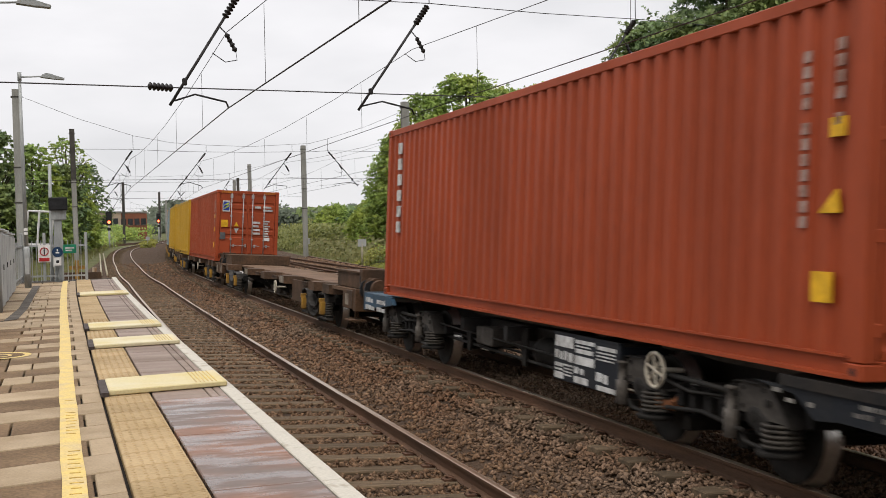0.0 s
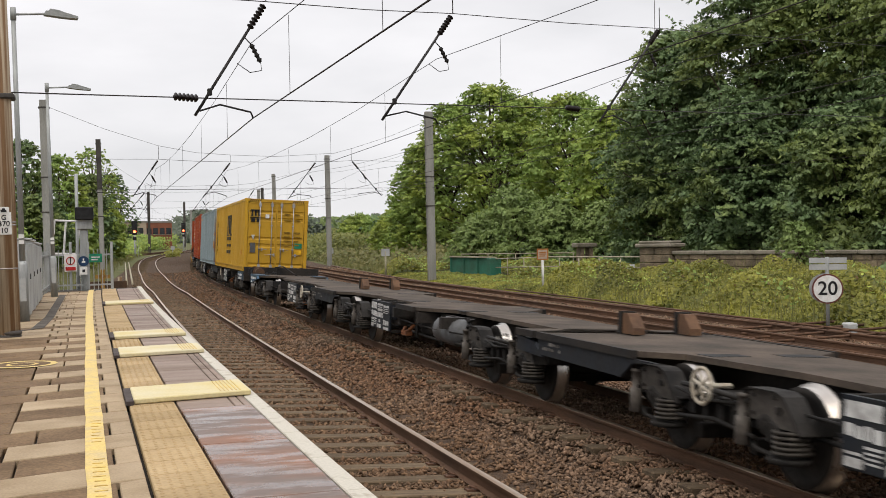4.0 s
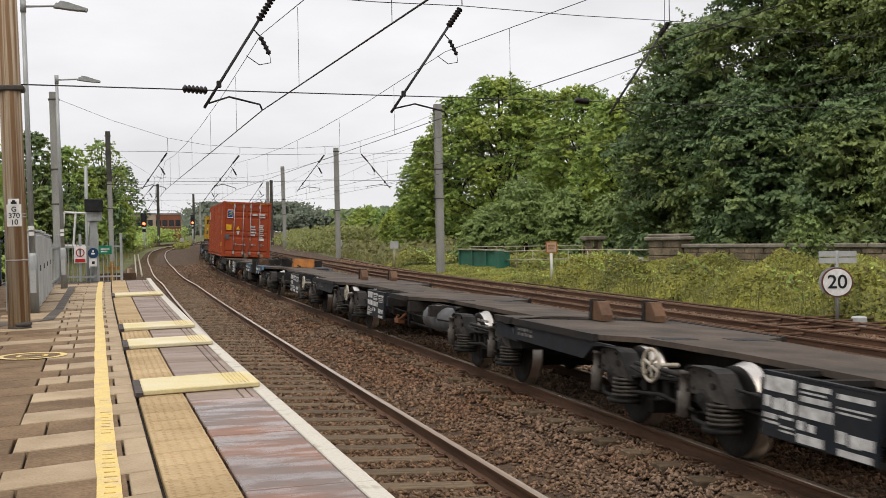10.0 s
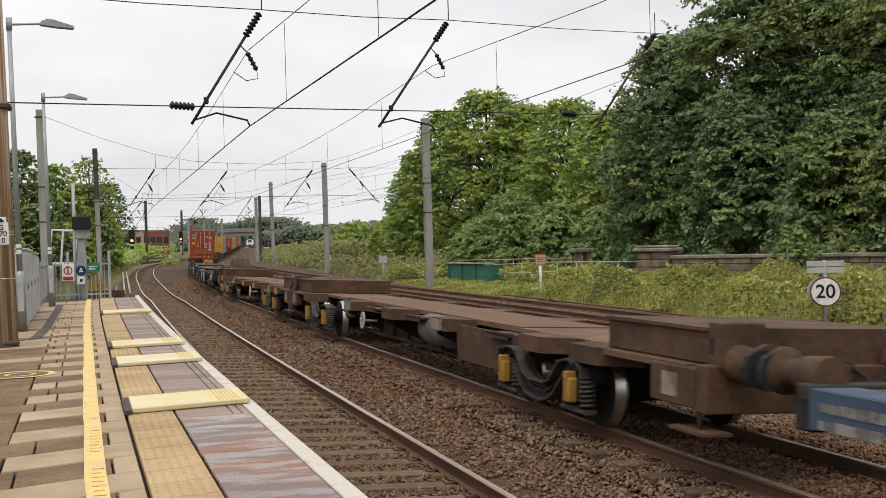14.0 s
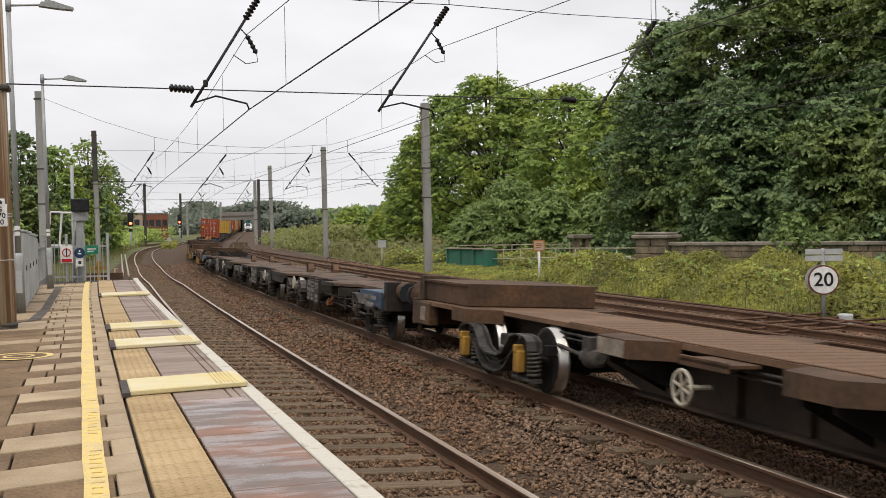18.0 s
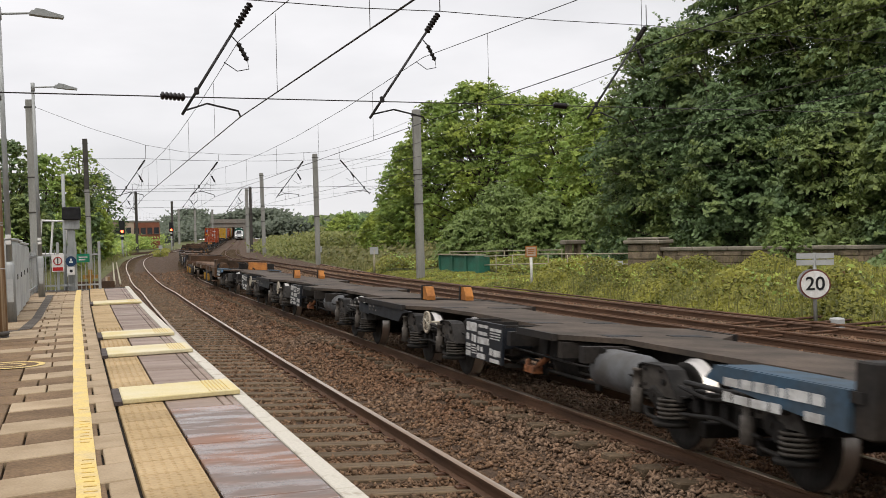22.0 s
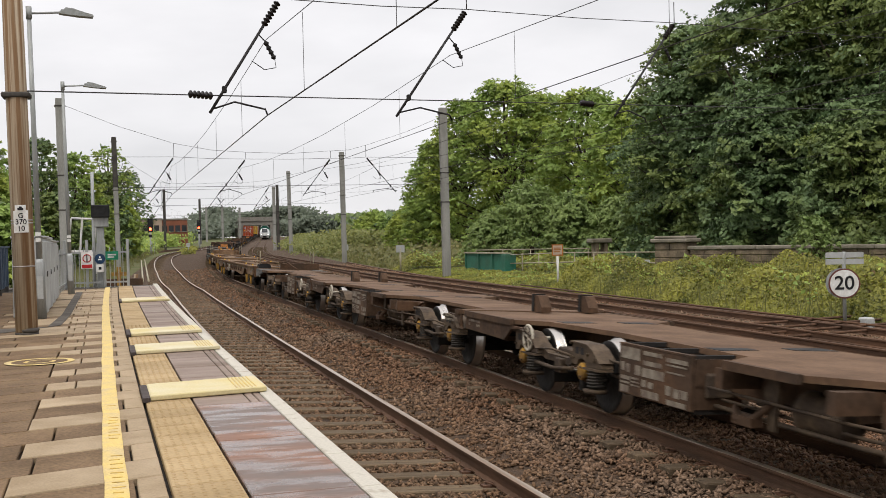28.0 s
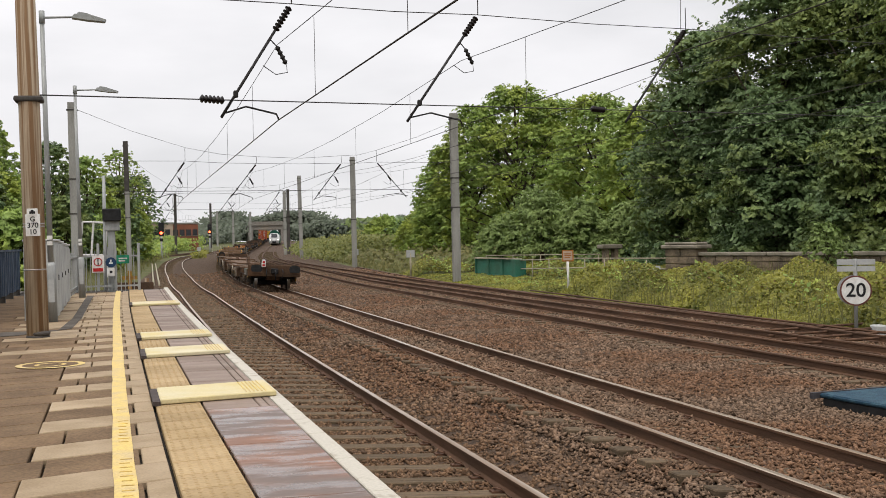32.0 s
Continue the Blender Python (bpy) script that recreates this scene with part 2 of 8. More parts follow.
M_COPE = mat("wet_brown_coping", (0.185, 0.074, 0.0311), (0.122, 0.0851, 0.0681), 0.34, scale=0.9, stretch=(0.8, 1.6, 1), lo=0.36, hi=0.53, fine=9, grain=0.14, wet=True, bump=0.2, dist=0.01, per="object", spread=0.1, spec=0.5)
M_COPE2 = mat("grey_brown_coping", (0.215, 0.159, 0.126), (0.167, 0.122, 0.0962), 0.6, scale=1.2, stretch=(0.5, 2.0, 1), fine=35, grain=0.15, bump=0.12, dist=0.004, gloss=0.15, per="object", spread=0.1)
M_EDGE = mat("worn_white_edge_paint", (0.425, 0.395, 0.333), (0.303, 0.27, 0.216), 0.65, scale=9, lo=0.58, hi=0.7, fine=60, grain=0.15, bump=0.2, dist=0.004)
M_LINE = mat("worn_yellow_line_paint", (0.56, 0.41, 0.125), (0.46, 0.36, 0.2), 0.65, scale=6, lo=0.4, hi=0.7, fine=60, grain=0.18, bump=0.2, dist=0.004)
M_BOARD = mat("cream_yellow_board", (0.51, 0.455, 0.3), (0.5, 0.415, 0.2), 0.55, scale=1.6, fine=60, grain=0.1, bump=0.15, dist=0.003)
M_DARKGREY = mat("dark_grey_plastic", (0.0555, 0.0518, 0.0555), None, 0.7, scale=4, grain=0.15)
M_STEEL = mat("galvanised_steel", (0.317, 0.326, 0.317), (0.238, 0.246, 0.238), 0.55, 0.3, scale=3.0, stretch=(3, 3, 0.5), fine=30, grain=0.1, bump=0.06)
M_GREYP = mat("grey_cabinet_paint", (0.378, 0.387, 0.378), (0.308, 0.312, 0.304), 0.55, scale=1.5, fine=25, grain=0.08, bump=0.05)
M_MASTD = mat("dark_mast_steel", (0.0444, 0.0407, 0.037), (0.074, 0.0666, 0.0592), 0.8, scale=2, fine=20, grain=0.2)
M_MASTG = mat("weathered_grey_mast", (0.282, 0.277, 0.255), (0.202, 0.198, 0.18), 0.8, scale=1.0, stretch=(3, 3, 0.4), fine=20, grain=0.18, bump=0.1)
M_POST = mat("rust_streaked_post", (0.42, 0.345, 0.25), (0.2, 0.12, 0.065), 0.8, scale=1.9, lo=0.42, hi=0.58, stretch=(9, 9, 0.14), fine=24, grain=0.22, bump=0.15)
M_TUBE = mat("dark_painted_tube", (0.025, 0.023, 0.022), None, 0.6, scale=5, bump=0.0)
M_WIRE = mat("dark_copper_wire", (0.05, 0.045, 0.042), None, 0.6, 0.3, scale=5, bump=0.0)
M_CERAMIC = mat("brown_insulator", (0.0133, 0.00962, 0.00888), None, 0.35, scale=6, bump=0.0)
M_NAVY = mat("navy_fence_paint", (0.044, 0.066, 0.101), (0.0308, 0.0458, 0.0704), 0.6, scale=2, fine=20, grain=0.12)
M_TEAL = mat("green_girder_paint", (0.0308, 0.141, 0.0968), (0.044, 0.11, 0.0748), 0.65, scale=1.0, fine=14, grain=0.15)
M_BLUEBOX = mat("blue_cover_paint", (0.0111, 0.037, 0.0629), (0.037, 0.0777, 0.104), 0.75, scale=7, lo=0.42, hi=0.6, fine=50, grain=0.4, bump=0.6, dist=0.02)
M_MASONRY = mat("weathered_stone_block", (0.211, 0.163, 0.11), (0.106, 0.088, 0.0616), 0.92, scale=2.0, fine=14, grain=0.3, bump=0.5, dist=0.02, per="object", spread=0.2)
M_COPST = mat("stone_coping", (0.229, 0.204, 0.163), (0.141, 0.126, 0.0962), 0.9, scale=1.5, fine=14, grain=0.2, bump=0.4, dist=0.02)
M_CREAM = mat("cream_pipe_paint", (0.37, 0.333, 0.237), None, 0.65, scale=3, fine=20)
M_BARK = mat("bark", (0.0814, 0.0629, 0.0444), (0.0518, 0.0407, 0.0296), 0.95, scale=3, stretch=(2, 2, 0.5), fine=12, grain=0.3, bump=0.6, dist=0.03)
M_BRICK = mat("far_red_brick", (0.229, 0.088, 0.0528), (0.176, 0.0704, 0.044), 0.9, scale=0.6, fine=6, grain=0.15)
M_RENDER = mat("far_cream_wall", (0.37, 0.29, 0.22), (0.299, 0.229, 0.176), 0.9, scale=0.5, fine=6, grain=0.1)
M_SLATE = mat("grey_roof", (0.104, 0.0962, 0.0962), None, 0.85, scale=1, fine=6)
M_GLASS = mat("dark_window_glass", (0.02, 0.022, 0.025), None, 0.15, scale=2, bump=0.0, gloss=0.05, spec=0.5)
M_TRAINW = mat("silver_white_train_paint", (0.546, 0.554, 0.546), None, 0.4, scale=1, fine=8, grain=0.05, bump=0.0, spec=0.5)
M_TRAING = mat("dark_green_train_paint", (0.0132, 0.0792, 0.0572), None, 0.4, scale=1, fine=8, grain=0.08, bump=0.0)
M_TAPE = mat("orange_hazard_tape", (0.444, 0.185, 0.0148), None, 0.5, scale=6, bump=0.0)
M_REDGLOW = glow_mat("red_signal_light", (1.0, 0.08, 0.03), 9.0)
M_HEADGLOW = glow_mat("white_headlight", (1.0, 0.97, 0.9), 1.6)
M_LEAF_DARK = leaf_mat("dark_tree_leaf", (0.034, 0.066, 0.026), (0.22, 0.315, 0.13), 0.36, (1.25, 1.06, 0.72))
M_LEAF_MID = leaf_mat("green_tree_leaf", (0.09, 0.155, 0.034), (0.38, 0.5, 0.12), 0.34, (1.2, 1.04, 0.78))
M_LEAF_LIGHT = leaf_mat("light_bush_leaf", (0.12, 0.188, 0.048), (0.288, 0.36, 0.12))
M_LEAF_BANK = leaf_mat("bank_weed_leaf", (0.08, 0.104, 0.024), (0.248, 0.248, 0.072))
M_LEAF_RUSTY = leaf_mat("reddish_weed_leaf", (0.128, 0.072, 0.024), (0.24, 0.16, 0.072))
M_LEAF_BRAMBLE = leaf_mat("bramble_leaf", (0.0369, 0.0507, 0.0096), (0.328, 0.312, 0.048))
# distance haze is mixed into this paler, greyed leaf colour
M_LEAF_HAZED = leaf_mat("hazed_far_wood_leaf", (0.096, 0.12, 0.084), (0.152, 0.176, 0.124))
M_GRASS = leaf_mat("rough_grass", (0.08, 0.096, 0.024), (0.224, 0.2, 0.072))


# ---- mesh helpers ----
def part(name, bm, material, parent=None, label="", m=None):
    """A bmesh as one mesh object, under a thing or part if one is given."""
    me = bpy.data.meshes.new(name)
    bm.normal_update()
    bm.to_mesh(me)
    bm.free()
    for k in material if isinstance(material, (list, tuple)) else [material]:
        me.materials.append(k)
    return use(name, me, parent, label, m)


def use(name, me, parent=None, label="", m=None):
    """One more object on the same mesh."""
    ob = new(name, me)
    ob.parent = parent
    if m is not None:
        ob.matrix_basis = m
    if label:
        ob["label"] = label
    return ob


def bulk(name, verts, faces, material, smooth=False):
    """A mesh out of arrays: verts (n, 3), faces (m, k)."""
    verts, faces = np.asarray(verts, np.float32), np.asarray(faces, np.int32)
    me = bpy.data.meshes.new(name)
    me.vertices.add(len(verts))
    me.vertices.foreach_set("co", verts.ravel())
    me.loops.add(faces.size)
    me.loops.foreach_set("vertex_index", faces.ravel())
    me.polygons.add(len(faces))
    me.polygons.foreach_set("loop_start", np.arange(0, faces.size, faces.shape[1], dtype=np.int32))
    me.polygons.foreach_set("loop_total", np.full(len(faces), faces.shape[1], np.int32))
    if smooth:
        me.polygons.foreach_set("use_smooth", np.ones(len(faces), bool))
    me.update(calc_edges=True)
    me.materials.append(material)
    return me


def box(bm, x0, y0, z0, x1, y1, z1, mi=0, bevel=0.0):
    v = [bm.verts.new(p) for p in ((x0, y0, z0), (x1, y0, z0), (x1, y1, z0), (x0, y1, z0), (x0, y0, z1), (x1, y0, z1), (x1, y1, z1), (x0, y1, z1))]
    fs = [bm.faces.new([v[i] for i in f]) for f in ((0, 3, 2, 1), (4, 5, 6, 7), (0, 1, 5, 4), (1, 2, 6, 5), (2, 3, 7, 6), (3, 0, 4, 7))]
    for f in fs:
        f.material_index = mi
    if bevel:
        es = list({e for f in fs for e in f.edges})
        for f in bmesh.ops.bevel(bm, geom=es, offset=bevel, segments=1, affect="EDGES", profile=0.5)["faces"]:
            f.material_index = mi
    return bm


def boxes(*bs, bevel=0.0):
    bm = bmesh.new()
    for b in bs:
        box(bm, *b)
    if bevel:
        bmesh.ops.bevel(bm, geom=list(bm.edges), offset=bevel, segments=1, affect="EDGES", profile=0.5)
    return bm


def tube(bm, a, b, r, r2=None, n=8, caps=True, mi=0):
    """A round bar from a to b."""
    a, b = Vector(a), Vector(b)
    q = (b - a).to_track_quat("Z", "Y")
    rings = []
    for p, rr in ((a, r), (b, r if r2 is None else r2)):
        rings.append([bm.verts.new(p + q @ Vector((rr * math.cos(2 * math.pi * i / n), rr * math.sin(2 * math.pi * i / n), 0))) for i in range(n)])
    for i in range(n):
        f = bm.faces.new((rings[0][i], rings[0][(i + 1) % n], rings[1][(i + 1) % n], rings[1][i]))
        f.smooth, f.material_index = n > 6, mi
    if caps:
        bm.faces.new(rings[0][::-1]).material_index = mi
        bm.faces.new(rings[1]).material_index = mi
    return bm


def path(bm, pts, r, n=6, mi=0):
    """A bent round bar through points."""
    pts = [Vector(p) for p in pts]
    rings = []
    for i, p in enumerate(pts):
        d = (pts[min(i + 1, len(pts) - 1)] - pts[max(i - 1, 0)]).normalized()
        side = d.cross(Vector((0, 0, 1)))
        side = side.normalized() if side.length > 0.05 else d.cross(Vector((1, 0, 0))).normalized()
        up = side.cross(d)
        rings.append([bm.verts.new(p + (side * math.cos(2 * math.pi * k / n) + up * math.sin(2 * math.pi * k / n)) * r) for k in range(n)])
    for a, b in zip(rings, rings[1:]):
        for k in range(n):
            f = bm.faces.new((a[k], a[(k + 1) % n], b[(k + 1) % n], b[k]))
            f.smooth, f.material_index = True, mi
    bm.faces.new(rings[0][::-1]).material_index = mi
    bm.faces.new(rings[-1]).material_index = mi
    return bm


def lathe(bm, a, b, prof, n=12, mi=0):
    """A turned body about the line from a to b; prof: (share of the way, radius)."""
    a, b = Vector(a), Vector(b)
    q = (b - a).to_track_quat("Z", "Y")
    rings = [[bm.verts.new(a.lerp(b, s) + q @ Vector((r * math.cos(2 * math.pi * i / n), r * math.sin(2 * math.pi * i / n), 0))) for i in range(n)] for s, r in prof]
    for p, o in zip(rings, rings[1:]):
        for i in range(n):
            f = bm.faces.new((p[i], p[(i + 1) % n], o[(i + 1) % n], o[i]))
            f.smooth, f.material_index = True, mi
    bm.faces.new(rings[0][::-1]).material_index = mi
    bm.faces.new(rings[-1]).material_index = mi
    return bm


def prism(bm, outline, axis, lo, hi, mi=0):
    """An outline of 2D points pushed through along an axis: x takes (y, z), y takes (x, z), z takes (x, y)."""
    put = {"x": lambda p, d: (d, p[0], p[1]), "y": lambda p, d: (p[0], d, p[1]), "z": lambda p, d: (p[0], p[1], d)}[axis]
    a = [bm.verts.new(put(p, lo)) for p in outline]
    b = [bm.verts.new(put(p, hi)) for p in outline]
    n = len(outline)
    fs = [bm.faces.new(a[::-1]), bm.faces.new(b)]
    fs += [bm.faces.new((a[i], a[(i + 1) % n], b[(i + 1) % n], b[i])) for i in range(n)]
    for f in fs:
        f.material_index = mi
    bmesh.ops.recalc_face_normals(bm, faces=fs)
    return bm


def ring(bm, centre, axis, radius, r, n=20, k=6, mi=0):
    """A hoop."""
    c, q = Vector(centre), Vector(axis).to_track_quat("Z", "Y")
    rows = []
    for i in range(n):
        a = 2 * math.pi * i / n
        o = Vector((math.cos(a), math.sin(a), 0))
        rows.append([bm.verts.new(c + q @ (o * (radius + r * math.cos(2 * math.pi * j / k)) + Vector((0, 0, r * math.sin(2 * math.pi * j / k))))) for j in range(k)])
    for i in range(n):
        for j in range(k):
            f = bm.faces.new((rows[i][j], rows[(i + 1) % n][j], rows[(i + 1) % n][(j + 1) % k], rows[i][(j + 1) % k]))
            f.smooth, f.material_index = True, mi
    return bm


def thing(name, label, category, group="", m=None, kind=""):
    e = new(name)
    if m is not None:
        e.matrix_basis = m
    return tagged(e, label, category, group, kind)


# ---- plan ----
def ease(y, a, b):
    """0 before a, 1 past b, smooth between."""
    s = min(1.0, max(0.0, (y - a) / (b - a)))
    return s * s * (3 - 2 * s)


TURN_Y = (33, 55, 75, 100, 120, 150, 180, 220, 900)
TURN = (0.0, 0.0102, 0.045, 0.068, 0.09, 0.112, 0.122, 0.13, 0.13)


def off(y):
    """How far the tracks, which curve to the right and then run straight, stand off from a straight line at y."""
    if y < 33:
        return (y - 33) ** 2 / 4300
    total = 0.0
    for a, b, sa, sb in zip(TURN_Y, TURN_Y[1:], TURN, TURN[1:]):
        if y <= a:
            break
        e = min(y, b)
        total += (2 * sa + (sb - sa) * (e - a) / (b - a)) / 2 * (e - a)
    return total


OFF_Y = np.arange(-60.0, 700.0, 1.0)
OFF_X = np.array([off(y) for y in OFF_Y])


def offs(y):
    return np.interp(y, OFF_Y, OFF_X)


def rise(y):
    """How far the line climbs in the distance."""
    return float(np.interp(y, (60, 85, 116, 150, 198, 246, 322, 424), (0, 0.18, 0.42, 0.6, 0.8, 1.25, 2.2, 3.2)))


def bend(tx, y):
    """How far a track strays from the common curve: the first swings out, the far two draw in and join."""
    if tx == T1:
        return float(np.interp(y, (52, 75, 94, 109, 130, 149, 167, 230, 400), (0, -0.5, -1.25, -1.85, -2.7, -3.05, -2.9, -1.5, 0)))
    if tx == T3:
        return -1.25 * ease(y, 60, 140)
    if tx == T4:
        return -1.25 * ease(y, 60, 140) - 2.45 * ease(y, 45, 135)
    return 0.0


def edge_x(y):
    """The platform's edge."""
    return 0.915 + 0.00042 * (35 - y) ** 2 if y < 35 else 0.915


T1, T2, T3, T4 = 2.54, 5.98, 11.65, 14.1
CANT = {T1: 0.056, T2: 0.056, T3: 0.01, T4: 0.01}
LEVEL = {T1: -0.1, T2: 0.0, T3: 0.0, T4: 0.0}
PLAT = 0.83


def bed(x, y=20.0):
    """The height of the ballast, at x off the curve."""
    x = x - off(y)
    pts = ((-60, -0.5), (0.9, -0.27), (1.6, -0.25), (3.5, -0.33), (4.3, -0.25), (4.9, -0.145), (7.0, -0.24), (8.4, -0.2), (10.4, -0.18), (15.6, -0.19), (16.6, -0.35), (400, -0.5))
    for (a, za), (b, zb) in zip(pts, pts[1:]):
        if x <= b:
            return za + (zb - za) * (x - a) / (b - a)
    return -0.5


# ---- ground, ballast and tracks ----
def sweep(bm, prof, ys, x0, zf=None, mis=None, curve=off):
    """A profile of (x, z) swept along the tracks."""
    rows = [[bm.verts.new((x0 + curve(y) + px, y, pz + rise(y))) for px, pz in prof] for y in ys]
    for a, b in zip(rows, rows[1:]):
        for i in range(len(prof) - 1):
            f = bm.faces.new((a[i], a[i + 1], b[i + 1], b[i]))
            if mis:
                f.material_index = mis[i]
    return bm


YS = [-430 + 10 * i for i in range(41)] + [-20 + 3 * i for i in range(50)] + [135 + 10 * i for i in range(42)]

bm = bmesh.new()
n = 26
grid = [[bm.verts.new((-700 + 1500 * i / n, -600 + 2200 * j / n, -0.62)) for i in range(n + 1)] for j in range(n + 1)]
for j in range(n):
    for i in range(n):
        bm.faces.new((grid[j][i], grid[j][i + 1], grid[j + 1][i + 1], grid[j + 1][i]))
tagged(part("ground", bm, M_EARTH), "weedy brown earth reaching the horizon", "ground", kind="structure")

bm = bmesh.new()
prof = [(x, bed(x + off(20.0), 20.0)) for x in (-0.5, 0.9, 1.6, 3.5, 4.3, 4.9, 7.0, 8.4, 10.4, 13.0, 15.6, 16.6, 18.5)]
sweep(bm, prof, YS, 0.0)
tagged(part("ballast_bed", bm, M_BALLAST), "brown stone ballast under four tracks", "ballast", kind="structure")

# the rough bank past the far track, and the rough ground past the platform's end
bm = bmesh.new()
sweep(bm, [(16.3, -0.36), (17.6, -0.24), (20.0, -0.14), (22.0, 0.04), (24.5, 0.35), (32.0, 0.5), (60.0, 1.2), (240.0, 3.0)], [y for y in YS if y > -60], 0.0)
tagged(part("bank", bm, M_EARTH), "rough weedy bank beside the tracks", "bank", kind="structure")
bm = bmesh.new()
sweep(bm, [(-160.0, 2.5), (-60.0, 0.8), (-20.0, -0.1), (-3.0, -0.3), (0.6, -0.32)], [y for y in YS if y > 36], 0.0)
tagged(part("verge", bm, M_EARTH), "rough weedy verge past the platform's end", "verge", kind="structure")

HEAD = [(-0.07, -0.159), (-0.07, -0.148), (-0.012, -0.13), (-0.012, -0.045), (-0.036, -0.034), (-0.036, -0.008), (-0.026, 0.0), (0.026, 0.0), (0.036, -0.008), (0.036, -0.034), (0.012, -0.045), (0.012, -0.13), (0.07, -0.148), (0.07, -0.159)]
TOPS = [1 if i in (5, 6, 7) else 0 for i in range(13)]
bm = boxes((-1.3, -0.125, -0.2, 1.3, 0.125, 0.0), bevel=0.012)
ME_SLEEPER = bpy.data.meshes.new("sleeper")
bm.to_mesh(ME_SLEEPER)
bm.free()
ME_SLEEPER.materials.append(M_SLEEPER)
bm = bmesh.new()
for s in (-1, 1):
    path(bm, [(s * 0.06, -0.05, 0.0), (s * 0.1, -0.06, 0.035), (s * 0.145, -0.02, 0.045), (s * 0.145, 0.03, 0.035), (s * 0.1, 0.06, 0.03), (s * 0.06, 0.05, 0.02)], 0.011, n=5)
    box(bm, s * 0.07, -0.05, 0.0, s * 0.19, 0.05, 0.02)
ME_CLIP = bpy.data.meshes.new("rail_clip")
bm.to_mesh(ME_CLIP)
bm.free()
ME_CLIP.materials.append(M_CLIP)

TRACKS = {}
for tx, name, label, bright in ((T1, "track_1", "curved railway track beside the platform, with bright rail heads", True), (T2, "track_2", "curved railway track used by the freight train", True),
                                (T3, "track_3", "curved railway track with rusty rails", False), (T4, "track_4", "rusty railway track beside the weedy bank", False)):
    e = thing(name, label, "railway track", kind="structure")
    TRACKS[tx] = e
    tilt = math.degrees(math.atan(CANT[tx]))
    for dx in (-0.7525, 0.7525):
        z = LEVEL[tx] - dx * CANT[tx]
        bm = sweep(bmesh.new(), [(a, b + z) for a, b in HEAD], [v for v in YS if tx != T4 or v < 118], tx + dx, mis=TOPS, curve=lambda v: off(v) + bend(tx, v))
        part("rail", bm, [M_RAIL, M_RAILTOP if bright else M_RAIL], e)
    far = bmesh.new()
    k = 0
    y = 4.8 - 18 * 0.66
    while y < (200 if tx != T4 else 100):
        m = Matrix.Translation((tx + off(y) + bend(tx, y), y, LEVEL[tx] - 0.158 + rise(y))) @ pose(0, 0, 0, 0, tilt, -math.degrees(math.atan(off(y + 0.5) - off(y - 0.5))))
        if tx in (T1, T2) and y < 46:
            use("sleeper", ME_SLEEPER, e, m=m)
            if 3 < y < 26:
                for dx in (-0.7525, 0.7525):
                    use("rail_clip", ME_CLIP, e, m=m @ Matrix.Translation((dx, 0, 0)))
        elif k % (1 if y < 90 else 2) == 0:
            for v in (box(bmesh.new(), -1.3, -0.125, -0.15, 1.3, 0.125, 0.0),):
                v.transform(m)
                vs = {w: far.verts.new(w.co) for w in v.verts}
                for f in v.faces:
                    far.faces.new([vs[w] for w in f.verts])
                v.free()
        y += 0.66
        k += 1
    tagged(part("sleepers", far, M_SLEEPER, e), kind="stuff")


def stones(name, label, spots, size, material):
    """Loose broken stones, each a small lump of its own."""
    rng = np.random.default_rng(len(spots))
    base = np.array([(1, 0, 0), (-1, 0, 0), (0, 1, 0), (0, -1, 0), (0, 0, 1), (0, 0, -1)], np.float32)
    tri = np.array([(0, 2, 4), (2, 1, 4), (1, 3, 4), (3, 0, 4), (2, 0, 5), (1, 2, 5), (3, 1, 5), (0, 3, 5)])
    n = len(spots)
    v = base[None] * (0.55 + 0.6 * rng.random((n, 6, 1))) + rng.normal(0, 0.22, (n, 6, 3))
    v *= np.array([1.3, 0.9, 0.72])
    a = rng.random(n) * 2 * np.pi
    t = rng.normal(0, 0.6, n)
    ca, sa, ct, st = np.cos(a), np.sin(a), np.cos(t), np.sin(t)
    x, y, z = v[..., 0], v[..., 1], v[..., 2]
    x, z = x * ct[:, None] + z * st[:, None], z * ct[:, None] - x * st[:, None]
    x, y = x * ca[:, None] - y * sa[:, None], x * sa[:, None] + y * ca[:, None]
    v = np.stack([x, y, z * 0.9], -1) * size[:, None, None] + spots[:, None]
    ob = new(name, bulk(name, v.reshape(-1, 3), (tri[None] + 6 * np.arange(n)[:, None, None]).reshape(-1, 3), material))
    tagged(ob, label, "ballast", kind="stuff")


